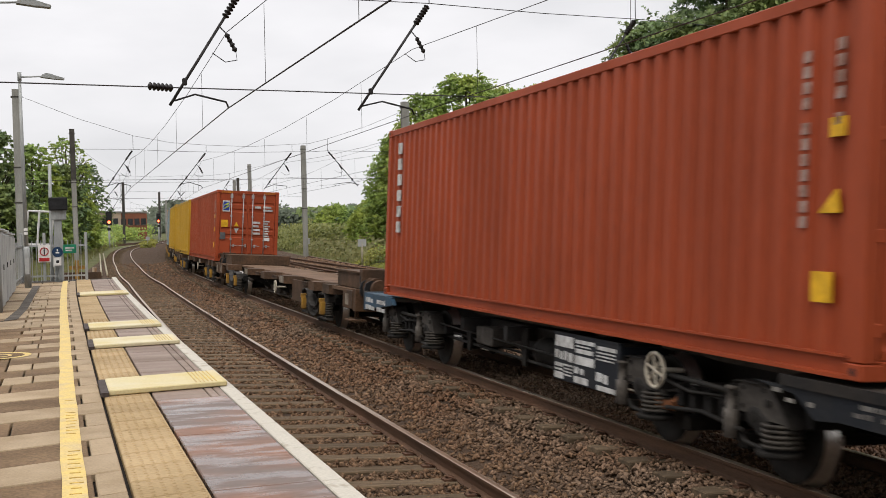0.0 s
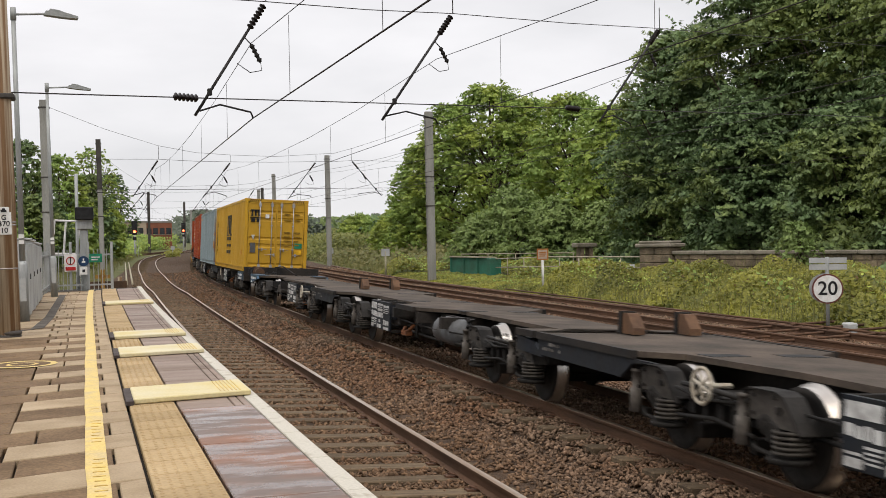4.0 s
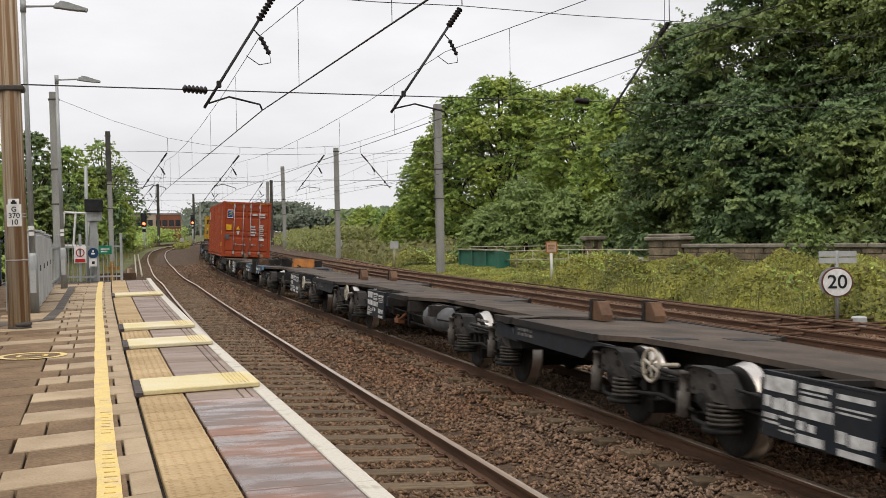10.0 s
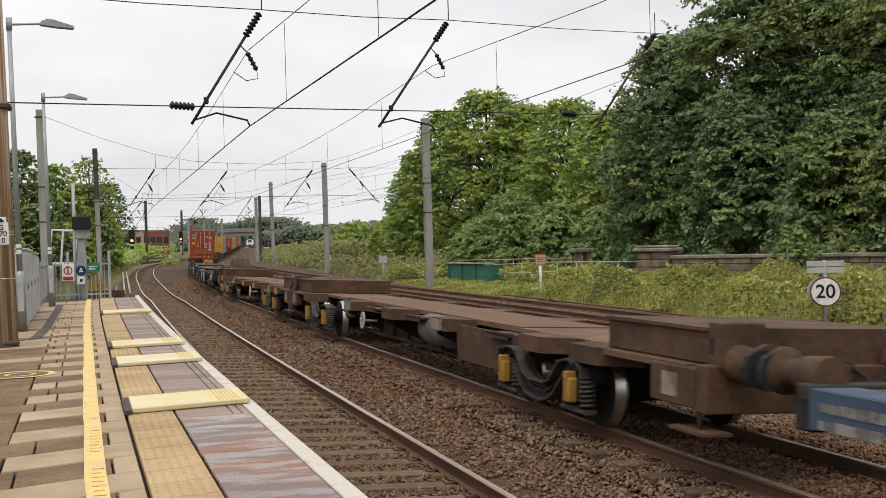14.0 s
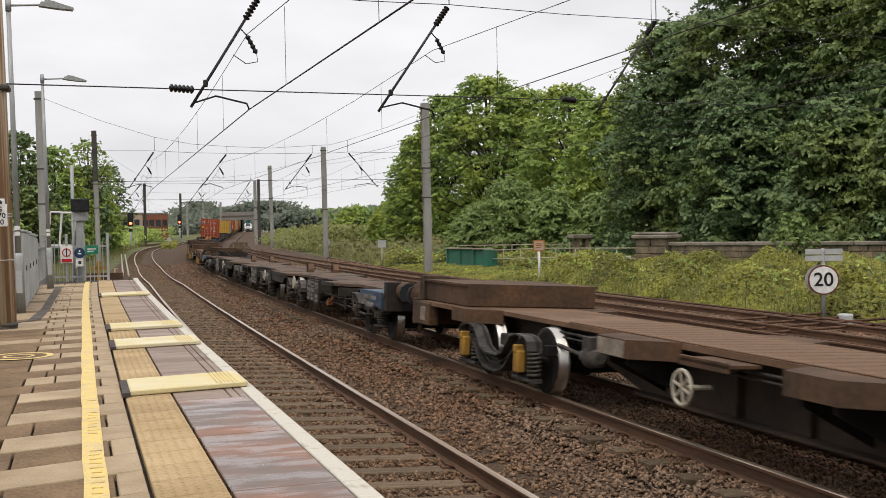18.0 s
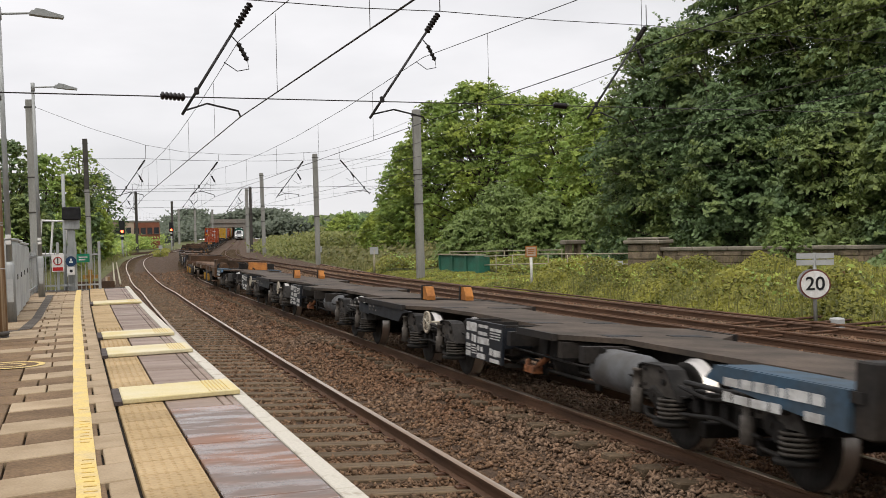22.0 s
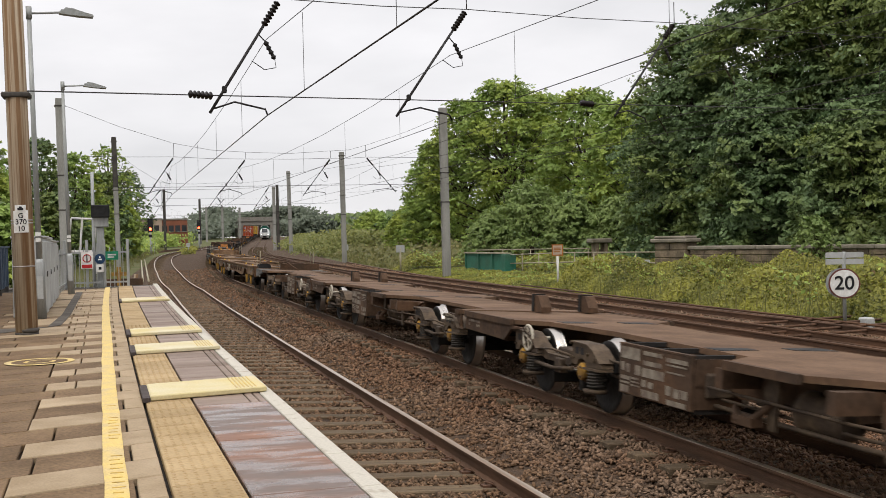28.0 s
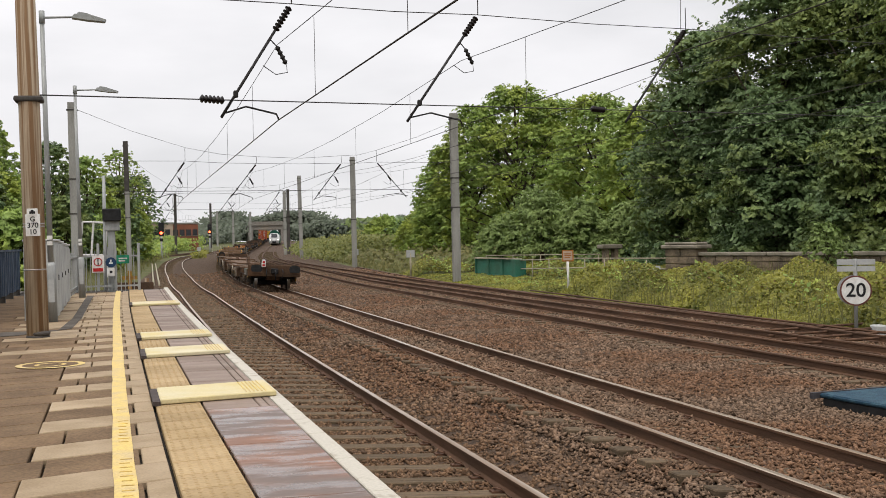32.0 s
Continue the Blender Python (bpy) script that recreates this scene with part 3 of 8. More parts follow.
rng = np.random.default_rng(5)
spots, size, old = [], [], []
XS = np.linspace(0.5, 17, 200)
BED = np.array([bed(x + off(20.0), 20.0) for x in XS])
for y0, y1, dens, s in ((4.5, 9, 760, 0.03), (9, 14, 640, 0.032), (14, 20, 350, 0.039), (20, 28, 190, 0.046), (28, 40, 100, 0.05), (40, 60, 50, 0.056), (60, 86, 20, 0.075)):
    n = int((y1 - y0) * 16 * dens)
    y = rng.uniform(y0, y1, n)
    x = rng.uniform(0.9, 16.6, n)
    keep = (x < y * 0.82 + 0.8) & (x > y * -0.02 + 0.8)
    x, y = x[keep], y[keep]
    free = np.ones(len(x), bool)
    for tx in (T1, T2, T3, T4):
        for dx in (-0.7525, 0.7525):
            free &= abs(x - tx - dx) > 0.05
        across = abs(x - tx) < 1.3
        on = abs((y - 4.8 + 0.33) % 0.66 - 0.33) < 0.13
        cover = 0.14 if tx == T1 else np.where(abs(x - tx) > 0.78, 0.92, 0.85)
        free &= ~(across & on) | (rng.random(len(x)) < cover)
    x, y = x[free], y[free]
    z = np.interp(x, XS, BED)
    spots.append(np.stack([x + offs(y), y, np.interp(y, (60, 85, 116), (0, 0.18, 0.42)) + z + rng.uniform(-0.016, 0.022, len(x)) + np.where(abs(x - T2) < 1.5, 0.03, 0.0)], -1))
    size.append(s * rng.uniform(0.65, 1.35, len(x)))
    old.append(x < 4.0 + rng.normal(0, 0.35, len(x)))
spots, size, old = np.concatenate(spots), np.concatenate(size), np.concatenate(old)
stones("ballast_stones", "loose brown and grey ballast stones", spots[~old], size[~old], M_STONE)
stones("old_ballast_stones", "loose mossy brown ballast stones between old sleepers", spots[old], size[old], M_STONE_OLD)

# ---- the platform ----
platform = thing("platform", "long paved station platform with a painted edge", "platform", kind="structure")
PY = [-14 + i for i in range(51)]
bm = bmesh.new()
rows = [[bm.verts.new(p) for p in ((-14, y, -0.6), (-14, y, PLAT - 0.05), (edge_x(y) - 0.02, y, PLAT - 0.05), (edge_x(y) - 0.02, y, PLAT - 0.22), (edge_x(y) - 0.12, y, PLAT - 0.24), (edge_x(y) - 0.12, y, -0.6))] for y in PY]
for a, b in zip(rows, rows[1:]):
    for i in range(5):
        bm.faces.new((a[i], a[i + 1], b[i + 1], b[i])).material_index = int(i == 1)
bm.faces.new(rows[0])
bm.faces.new(rows[-1][::-1])
part("platform_body", bm, [M_CONC, M_JOINT], platform)


def fan(y):
    """The bands of the platform widen towards its far end."""
    return 1 + 0.0045 * max(0.0, y - 16)


def slab(name, o0, o1, y0, y1, material, top=PLAT, thick=0.045, gap=0.0075, bevel=True, parent=None, skew=0.33):
    """A slab between two distances from the platform's edge; rows lie slightly askew."""
    bm = bmesh.new()
    pts = []
    for o, y in ((o1 - gap, y0 + gap), (o0 + gap, y0 + gap), (o0 + gap, y1 - gap), (o1 - gap, y1 - gap)):
        x = edge_x(y) - o * fan(y)
        pts.append((x, y + skew * (x - 0.5)))
    c = 0.006 if bevel else 0.0
    mx, my = sum(p[0] for p in pts) / 4, sum(p[1] for p in pts) / 4
    lo = [bm.verts.new((x, y, top - thick)) for x, y in pts]
    mid = [bm.verts.new((x, y, top - c)) for x, y in pts]
    hi = [bm.verts.new((x + math.copysign(c, mx - x), y + math.copysign(c, my - y), top)) for x, y in pts]
    for a, b in ((lo, mid), (mid, hi)):
        for i in range(4):
            bm.faces.new((a[i], a[(i + 1) % 4], b[(i + 1) % 4], b[i]))
    bm.faces.new(hi)
    return part(name, bm, material, parent or platform)


rnd = random.Random(4)
y = 1.065 - 8 * 1.085
while y < 33.6:
    if abs(y - 1.065) < 0.01:
        rnd.seed(4)
    y1, y2 = y + 0.53, y + 1.085
    wide = rnd.choice((2.75, 2.9, 3.1))
    far = y > 17.2
    tip = 0.003 * rnd.random()
    end = 1.88 + 0.03 * rnd.random()
    if y < 10.2:
        slab("paving_slab", 1.082, end, y, y1, M_PAVEL, PLAT + tip)
    else:
        split = 1.62 + 0.04 * rnd.random()
        slab("paving_slab", 1.082, split, y, y1, M_PAVEL, PLAT + tip)
        slab("paving_slab", split, end, y, y1, M_PAVEL, PLAT + 0.003 * rnd.random())
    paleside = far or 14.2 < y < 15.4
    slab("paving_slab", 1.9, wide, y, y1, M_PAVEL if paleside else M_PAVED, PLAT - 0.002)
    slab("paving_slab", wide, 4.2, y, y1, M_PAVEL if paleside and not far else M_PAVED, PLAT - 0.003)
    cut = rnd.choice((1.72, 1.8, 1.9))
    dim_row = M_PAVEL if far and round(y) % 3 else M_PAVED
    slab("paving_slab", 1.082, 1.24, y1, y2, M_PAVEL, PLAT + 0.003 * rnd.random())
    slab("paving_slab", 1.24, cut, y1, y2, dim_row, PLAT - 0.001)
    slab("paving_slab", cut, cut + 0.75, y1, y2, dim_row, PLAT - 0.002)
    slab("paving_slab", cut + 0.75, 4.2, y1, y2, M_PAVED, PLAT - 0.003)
    y = y2
# asphalt behind the slabs
bm = bmesh.new()
for y0, y1 in zip(PY, PY[1:]):
    box(bm, -14, y0, PLAT - 0.05, edge_x(y0) - 4.22, y1, PLAT - 0.01)
M_TARMAC = mat("grey_brown_tarmac", (0.0925, 0.0799, 0.0666), (0.0629, 0.054, 0.0459), 0.9, scale=2.5, fine=60, grain=0.3, bump=0.3, dist=0.004)
part("asphalt", bm, M_TARMAC, platform)
for pts in ([(-1.3, 31.0), (-1.13, 30.9), (-1.0, 21.3), (-1.03, 18.7), (-1.22, 18.5), (-1.16, 21.4)], [(-1.03, 18.65), (-1.22, 18.45), (-2.85, 18.3), (-2.85, 17.3), (-1.75, 17.6)]):
    part("tarmac_patch", prism(bmesh.new(), pts, "z", PLAT + 0.0005, PLAT + 0.005), M_TARMAC, platform, "dark tarmac patch")
# buff tactile slabs with rows of blisters
y = 0.9 - 21 * 0.4
while y < 34.2:
    ob = slab("tactile_slab", 0.7, 1.072, y, y + 0.4, M_TACT, PLAT + 0.002, gap=0.007, skew=0.2)
    if 4.5 < y < 18:
        bm = bmesh.new()
        bm.from_mesh(ob.data)
        for i in range(6):
            for j in range(6):
                yy = y + 0.035 + 0.066 * j
                xx = edge_x(yy) - (0.733 + 0.06 * i) * fan(yy)
                yy += 0.2 * (xx - 0.5)
                r = [bm.verts.new((xx + 0.014 * math.cos(a), yy + 0.014 * math.sin(a), PLAT + 0.002)) for a in (0, 1.57, 3.14, 4.71)]
                t = [bm.verts.new((xx + 0.009 * math.cos(a), yy + 0.009 * math.sin(a), PLAT + 0.006)) for a in (0, 1.57, 3.14, 4.71)]
                for q in range(4):
                    bm.faces.new((r[q], r[(q + 1) % 4], t[(q + 1) % 4], t[q]))
                bm.faces.new(t)
        bm.to_mesh(ob.data)
        bm.free()
    y += 0.4
# coping slabs, wet and brown near by, and the white painted edge
y = 2.41 - 6 * 1.63
while y < 34:
    near = y < 8.8
    step = 1.63 if near else 0.93
    slab("coping_slab", 0.128 if near else 0.262, 0.695, y, y + step, M_COPE if near else M_COPE2, PLAT + 0.001, 0.1, 0.005, skew=0.04)
    if not near:
        slab("coping_strip", 0.128, 0.19, y, y + step, M_COPE2, PLAT + 0.001, 0.1, 0.004, skew=0.04)
        slab("coping_strip", 0.19, 0.262, y, y + step, M_COPE2, PLAT + 0.0015, 0.1, 0.004, skew=0.04)
    y += step
y = 1.0 - 9 * 0.93
while y < 34.5:
    slab("edge_slab", -0.0, 0.128, y, y + 0.93, M_EDGE, PLAT + 0.002, 0.19, 0.004, skew=0.04)
    y += 0.93
# the yellow line
bm = bmesh.new()
lim = [-7 + 0.5 * i for i in range(83)]
rows = []
for y in lim:
    wob = 0.003 * math.sin(2.3 * y) + 0.003 * math.sin(5.1 * y)
    x0, x1 = edge_x(y) - 1.405 * fan(y) + wob, edge_x(y) - 1.28 * fan(y) + 0.6 * wob
    rows.append([bm.verts.new((x, y + 0.33 * (x - 0.5), PLAT + 0.0065)) for x in (x0, x1)])
for a, b in zip(rows, rows[1:]):
    bm.faces.new((a[0], a[1], b[1], b[0]))
part("yellow_line", bm, M_LINE, platform, "worn yellow safety line")
bm = bmesh.new()
for i in range(24):
    y = 5.2 + 0.13 * i + (0.5 if i > 14 else 0) + (0.5 if i > 22 else 0)
    x = edge_x(y) - 1.375
    box(bm, x + 0.01 * rnd.random(), y, PLAT + 0.007, x + 0.06 + 0.02 * rnd.random(), y + 0.018, PLAT + 0.009)
part("line_lettering", bm, mat("faded_line_lettering", (0.56, 0.38, 0.09), None, 0.8, scale=8), platform)
M_STRIP = mat("brown_rubber_strip", (0.0629, 0.0488, 0.0444), None, 0.75, scale=4, grain=0.2)
# yellow ramp boards laid across the coping
for i, (y0, y1) in enumerate(((9.36, 10.16), (13.28, 14.15), (15.86, 16.75), (24.8, 25.95))):
    e = thing("ramp_board", "pale yellow ribbed board lying across the platform edge", "board", "boards on the platform")
    bm = bmesh.new()
    pts = []
    for o, y in ((1.03, y0), (0.06, y0 + 0.06), (0.06, y1 + 0.06), (1.03, y1)):
        x = edge_x(y) - o * fan(y)
        pts.append((x, y + 0.12 * (x - 0.5)))
    prism(bm, pts, "z", PLAT + 0.006, PLAT + 0.05)
    bmesh.ops.bevel(bm, geom=list(bm.edges), offset=0.008, segments=1, affect="EDGES")
    part("panel", bm, M_BOARD, e)
    bm = bmesh.new()
    x, y = pts[0]
    x2, y2 = pts[3]
    prism(bm, [(x - 0.06, y - 0.05), (x + 0.0, y - 0.05), (x2 + 0.0, y2 + 0.02), (x2 - 0.06, y2 + 0.02)], "z", PLAT + 0.005, PLAT + 0.04)
    part("edge_strip", bm, M_STRIP, e, "dark rubber edge strip")
    bm = bmesh.new()
    for q in range(6):
        s = 0.74 + 0.034 * q
        a = Vector((*pts[0], 0)).lerp(Vector((*pts[1], 0)), s)
        b = Vector((*pts[3], 0)).lerp(Vector((*pts[2], 0)), s)
        a, b = a.lerp(b, 0.06), a.lerp(b, 0.94)
        tube(bm, (a.x, a.y, PLAT + 0.051), (b.x, b.y, PLAT + 0.051), 0.006, n=5)
    part("grip_ribs", bm, M_LINE, e)
# the manhole cover
e = thing("manhole_cover", "round manhole cover ringed with worn yellow paint", "manhole")
part("cover", lathe(bmesh.new(), (-0.95, 13.0, PLAT - 0.02), (-0.95, 13.0, PLAT + 0.006), [(0, 0.3), (0.9, 0.3), (1, 0.29)], 28), M_PAVED, e)
bm = bmesh.new()
for r0, r1 in ((0.30, 0.37), (0.13, 0.17)):
    a = [bm.verts.new((-0.95 + r0 * math.cos(t), 13.0 + r0 * math.sin(t), PLAT + 0.009)) for t in [2 * math.pi * i / 28 for i in range(28)]]
    b = [bm.verts.new((-0.95 + r1 * math.cos(t), 13.0 + r1 * math.sin(t), PLAT + 0.009)) for t in [2 * math.pi * i / 28 for i in range(28)]]
    for i in range(28):
        bm.faces.new((a[i], b[i], b[(i + 1) % 28], a[(i + 1) % 28]))
part("painted_ring", bm, M_LINE, e)


# ---- the freight train ----
SPEED = [(0, 16.6), (2.5, 15.9), (7.5, 14.3), (13, 13.7), (17.5, 13.4), (23.5, 13.2), (27.5, 12.6), (32, 12.1)]
MOVERS, ROLLERS = [], []


def run(t):
    """Metres run by the freight train since the start."""
    s = 0.0
    for (a, va), (b, vb) in zip(SPEED, SPEED[1:]):
        if t <= a:
            break
        e = min(t, b)
        ve = va + (vb - va) * (e - a) / (b - a)
        s += (va + ve) / 2 * (e - a)
    return s


def on_track(tx, y, half=5.0, z=0.0):
    """The pose of a thing that stands on a track with its middle at y."""
    yaw = math.atan2(off(y + half) - off(y - half), 2 * half)
    lean = Euler((0, math.atan(CANT[tx]), 0)).to_matrix().to_4x4()
    return Matrix.Translation((tx + (off(y + half) + off(y - half)) / 2, y, LEVEL[tx] + rise(y))) @ Euler((0, 0, -yaw)).to_matrix().to_4x4() @ lean @ Matrix.Translation((0, 0, z))


def shared(name, bm, *materials):
    me = bpy.data.meshes.new(name)
    bm.normal_update()
    bm.to_mesh(me)
    bm.free()
    for m in materials:
        me.materials.append(m)
    return me


def bars(bm, x, y, z, w, h, rows, rnd, gap=0.35):
    """Writing that cannot be read: rows of plain bars on a side, from y back along the side and from z down."""
    step = h / rows
    for i in range(rows):
        p = y
        while p > y - w:
            q = max(y - w, p - rnd.uniform(0.07, 0.26) * min(1.0, w))
            if rnd.random() > 0.2:
                box(bm, x - 0.004, q, z - step * (i + 1 - gap), x, p, z - step * i - 0.15 * step * rnd.random())
            p = q - 0.03


WHEEL = 0.42
bm = bmesh.new()
tube(bm, (-1.02, 0, 0), (1.02, 0, 0), 0.075, n=10)
for s in (-1, 1):
    lathe(bm, (s * 0.69, 0, 0), (s * 0.836, 0, 0), [(0, 0.1), (0.0, WHEEL + 0.028), (0.22, WHEEL + 0.028), (0.3, WHEEL), (0.95, WHEEL - 0.006), (1, WHEEL - 0.014), (0.985, WHEEL - 0.07), (0.9, WHEEL - 0.1), (0.92, 0.16), (1, 0.12)], 24)
for f in bm.faces:
    c = f.calc_center_median()
    if math.hypot(c.y, c.z) > WHEEL - 0.009 and 0.7 < abs(c.x) < 0.83:
        f.material_index = 1
ME_WHEELSET = shared("wheelset", bm, M_BOGIE, M_TREAD)


def spring_mesh(r=0.085, z0=0.3, z1=0.6, turns=6):
    t = (z1 - z0) / turns
    pts = [((r - t * 0.3) * math.cos(a), (r - t * 0.3) * math.sin(a), z0 + t * 0.35 + (z1 - z0 - t * 0.7) * a / (2 * math.pi * turns)) for a in [math.pi / 4 * i for i in range(8 * turns + 1)]]
    return path(bmesh.new(), pts, t * 0.33, n=5)


ME_SPRING = shared("coil_spring", spring_mesh(0.1, 0.21, 0.56), M_SPRING)
ME_BIGSPRING = shared("coil_spring", spring_mesh(0.165, 0.305, 0.54, 5), M_SPRING)
ME_RUSTSPRING = shared("coil_spring", spring_mesh(0.12, 0.305, 0.54, 6), M_SPRING)


def strip(bm, pts, x0, x1, t):
    """A bent plate of thickness t that follows (y, z) points."""
    low = []
    for i, (y, z) in enumerate(pts):
        ya, za = pts[max(0, i - 1)]
        yb, zb = pts[min(len(pts) - 1, i + 1)]
        d = math.hypot(yb - ya, zb - za)
        low.append((y + (zb - za) / d * t, z - (yb - ya) / d * t))
    rows = [[bm.verts.new(p) for p in ((x0, *a), (x1, *a), (x1, *b), (x0, *b))] for a, b in zip(pts, low)]
    for p, q in zip(rows, rows[1:]):
        for i in range(4):
            bm.faces.new((p[i], p[(i + 1) % 4], q[(i + 1) % 4], q[i]))
    bm.faces.new(rows[0][::-1])
    bm.faces.new(rows[-1])


def bolt(bm, x, y, z, r=0.022):
    tube(bm, (x, y, z), (x - 0.018, y, z), r, n=6)


def frame_bm(kind):
    bm = bmesh.new()
    if kind == "cast":
        # low bent beam, linkage, and over each axle a dusty plate that slopes away to the rear
        prism(bm, [(1.3, 0.3), (1.3, 0.37), (0.5, 0.4), (0.3, 0.46), (-0.3, 0.46), (-0.5, 0.4), (-1.2, 0.37), (-1.2, 0.3), (-0.5, 0.31), (-0.2, 0.26), (0.2, 0.26), (0.5, 0.31)], "x", -0.03, 0.07)
        strip(bm, [(1.3, 0.42), (0.52, 0.45), (0.32, 0.51), (-0.32, 0.51), (-0.52, 0.45), (-1.2, 0.42)][::-1], -0.11, 0.05, 0.02)
        for s in (-1, 1):
            c = s * 0.95
            prism(bm, [(c + 0.33, 0.43), (c + 0.36, 0.7), (c + 0.3, 0.73), (c - 0.04, 0.735), (c - 0.14, 0.7), (c - 0.3, 0.5), (c - 0.36, 0.4), (c - 0.05, 0.4), (c + 0.06, 0.46)], "x", -0.12, 0.04, 1)
            strip(bm, [(c + 0.37, 0.4), (c + 0.39, 0.72), (c + 0.31, 0.755), (c - 0.05, 0.76), (c - 0.16, 0.72), (c - 0.33, 0.5), (c - 0.4, 0.38)][::-1], -0.15, 0.05, 0.018)
            tube(bm, (-0.12, c - 0.08, 0.57), (-0.14, c - 0.08, 0.57), 0.04, n=10)
            for y, z in ((c + 0.27, 0.68), (c - 0.02, 0.69), (c + 0.27, 0.5)):
                bolt(bm, -0.12, y, z)
            lathe(bm, (-0.1, c - 0.2, 0.08), (-0.1, c - 0.2, 0.13), [(0, 0.17), (1, 0.18)], 14)
            lathe(bm, (-0.14, c + 0.1, 0.4), (0.0, c + 0.1, 0.4), [(0, 0.07), (0.1, 0.11), (0.6, 0.12), (1, 0.12)], 14)
            tube(bm, (-0.15, c + 0.1, 0.4), (-0.14, c + 0.1, 0.4), 0.04, n=8)
            box(bm, -0.1, c + 0.3, 0.12, 0.0, c + 0.52, 0.2)
            path(bm, [(-0.08, c + 0.35, 0.2), (-0.13, c + 0.2, 0.14), (-0.13, c - 0.05, 0.12), (-0.1, c - 0.2, 0.1)], 0.025, n=6)
        path(bm, [(-0.13, -0.62, 0.6), (-0.13, -0.2, 0.62), (-0.1, 0.5, 0.62)], 0.032, n=8)
        path(bm, [(-0.1, -0.45, 0.54), (-0.14, 0.1, 0.5), (-0.1, 0.62, 0.56)], 0.02, n=6)
        path(bm, [(-0.12, -0.7, 0.24), (-0.14, -0.1, 0.32), (-0.14, 0.5, 0.26)], 0.026, n=6)
        for y in (-0.36, -0.12, 0.12, 0.34):
            box(bm, -0.1, y - 0.045, 0.3, 0.0, y + 0.045, 0.56, 0, 0.012)
            bolt(bm, -0.1, y, 0.46)
    elif kind == "rusty":
        # boxy cast frame: over each axle a hood with two slots, falling away to the rear, and a low beam between
        prism(bm, [(0.6, 0.48), (0.45, 0.36), (-0.35, 0.36), (-0.5, 0.48), (-0.5, 0.58), (-0.3, 0.46), (0.35, 0.46), (0.6, 0.6)], "x", -0.06, 0.06)
        for s in (-1, 1):
            c = s * 0.95
            prism(bm, [(c + 0.36, 0.42), (c + 0.38, 0.7), (c + 0.32, 0.74), (c - 0.1, 0.73), (c - 0.25, 0.66), (c - 0.42, 0.52), (c - 0.44, 0.44), (c - 0.02, 0.42), (c + 0.02, 0.5), (c + 0.1, 0.53), (c + 0.2, 0.5), (c + 0.24, 0.42)], "x", -0.13, 0.04)
            strip(bm, [(c + 0.39, 0.72), (c + 0.33, 0.76), (c - 0.1, 0.75), (c - 0.26, 0.68), (c - 0.45, 0.52)][::-1], -0.17, 0.05, 0.022)
            strip(bm, [(c - 0.02, 0.42), (c - 0.46, 0.43)][::-1], -0.18, 0.0, 0.03)
            for y in (c + 0.24, c + 0.1):
                box(bm, -0.132, y - 0.045, 0.58, -0.12, y + 0.045, 0.68, 1)
            box(bm, -0.14, c - 0.28, 0.5, -0.13, c - 0.05, 0.62, 0)
            for y, z in ((c - 0.08, 0.6), (c - 0.25, 0.53), (c + 0.32, 0.52)):
                bolt(bm, -0.14, y, z)
            lathe(bm, (-0.1, c - 0.22, 0.08), (-0.1, c - 0.22, 0.13), [(0, 0.13), (1, 0.14)], 14)
        path(bm, [(-0.12, -0.55, 0.34), (-0.14, 0.0, 0.28), (-0.12, 0.6, 0.3)], 0.03, n=6)
        path(bm, [(-0.1, -0.5, 0.52), (-0.12, 0.1, 0.56), (-0.1, 0.5, 0.52)], 0.02, n=6)
        box(bm, -0.12, -0.2, 0.22, -0.02, 0.0, 0.44, 0, 0.015)
    elif kind == "bow":
        # pressed frame with a top and a bottom flange, arched over the axles and bowed between
        crest = [(1.33, 0.56), (1.3, 0.68), (1.18, 0.735), (0.9, 0.75), (0.7, 0.71), (0.54, 0.58), (0.42, 0.47), (0.22, 0.41), (-0.22, 0.41), (-0.42, 0.47), (-0.54, 0.58), (-0.7, 0.71), (-0.9, 0.75), (-1.18, 0.735), (-1.3, 0.68), (-1.33, 0.56)]
        keel = [(0.86, 0.6), (0.68, 0.46), (0.52, 0.32), (0.36, 0.24), (0.15, 0.2), (-0.15, 0.2), (-0.36, 0.24), (-0.52, 0.32), (-0.68, 0.46), (-0.86, 0.6)]
        prism(bm, crest + [(-1.26, 0.6), (-1.0, 0.62)] + keel[::-1] + [(1.0, 0.62), (1.26, 0.6)], "x", -0.02, 0.03)
        strip(bm, crest[::-1], -0.14, 0.06, 0.022)
        strip(bm, keel[::-1], -0.13, 0.05, 0.022)
        for z0, w in ((0.3, 0.34), (0.36, 0.3)):
            strip(bm, [(-w, z0 + 0.07), (-w * 0.5, z0), (w * 0.5, z0), (w, z0 + 0.07)], -0.08, 0.0, 0.02)
        for s in (-1, 1):
            for k in (-0.23, 0.23):
                lathe(bm, (-0.02, s * 1.05 + k, 0.17), (-0.02, s * 1.05 + k, 0.21), [(0, 0.1), (1, 0.11)], 12)
            box(bm, -0.1, s * 1.05 - 0.34, 0.17, 0.04, s * 1.05 + 0.34, 0.22)
            for k in (-0.3, 0.3):
                bolt(bm, -0.14, s * 0.9 + k * 0.6, 0.7, 0.018)
    else:
        prism(bm, [(-1.35, 0.5), (-1.35, 0.66), (1.35, 0.66), (1.35, 0.5), (0.7, 0.36), (-0.7, 0.36)], "x", -0.05, 0.05)
        box(bm, -0.09, -1.35, 0.62, 0.0, 1.35, 0.67)
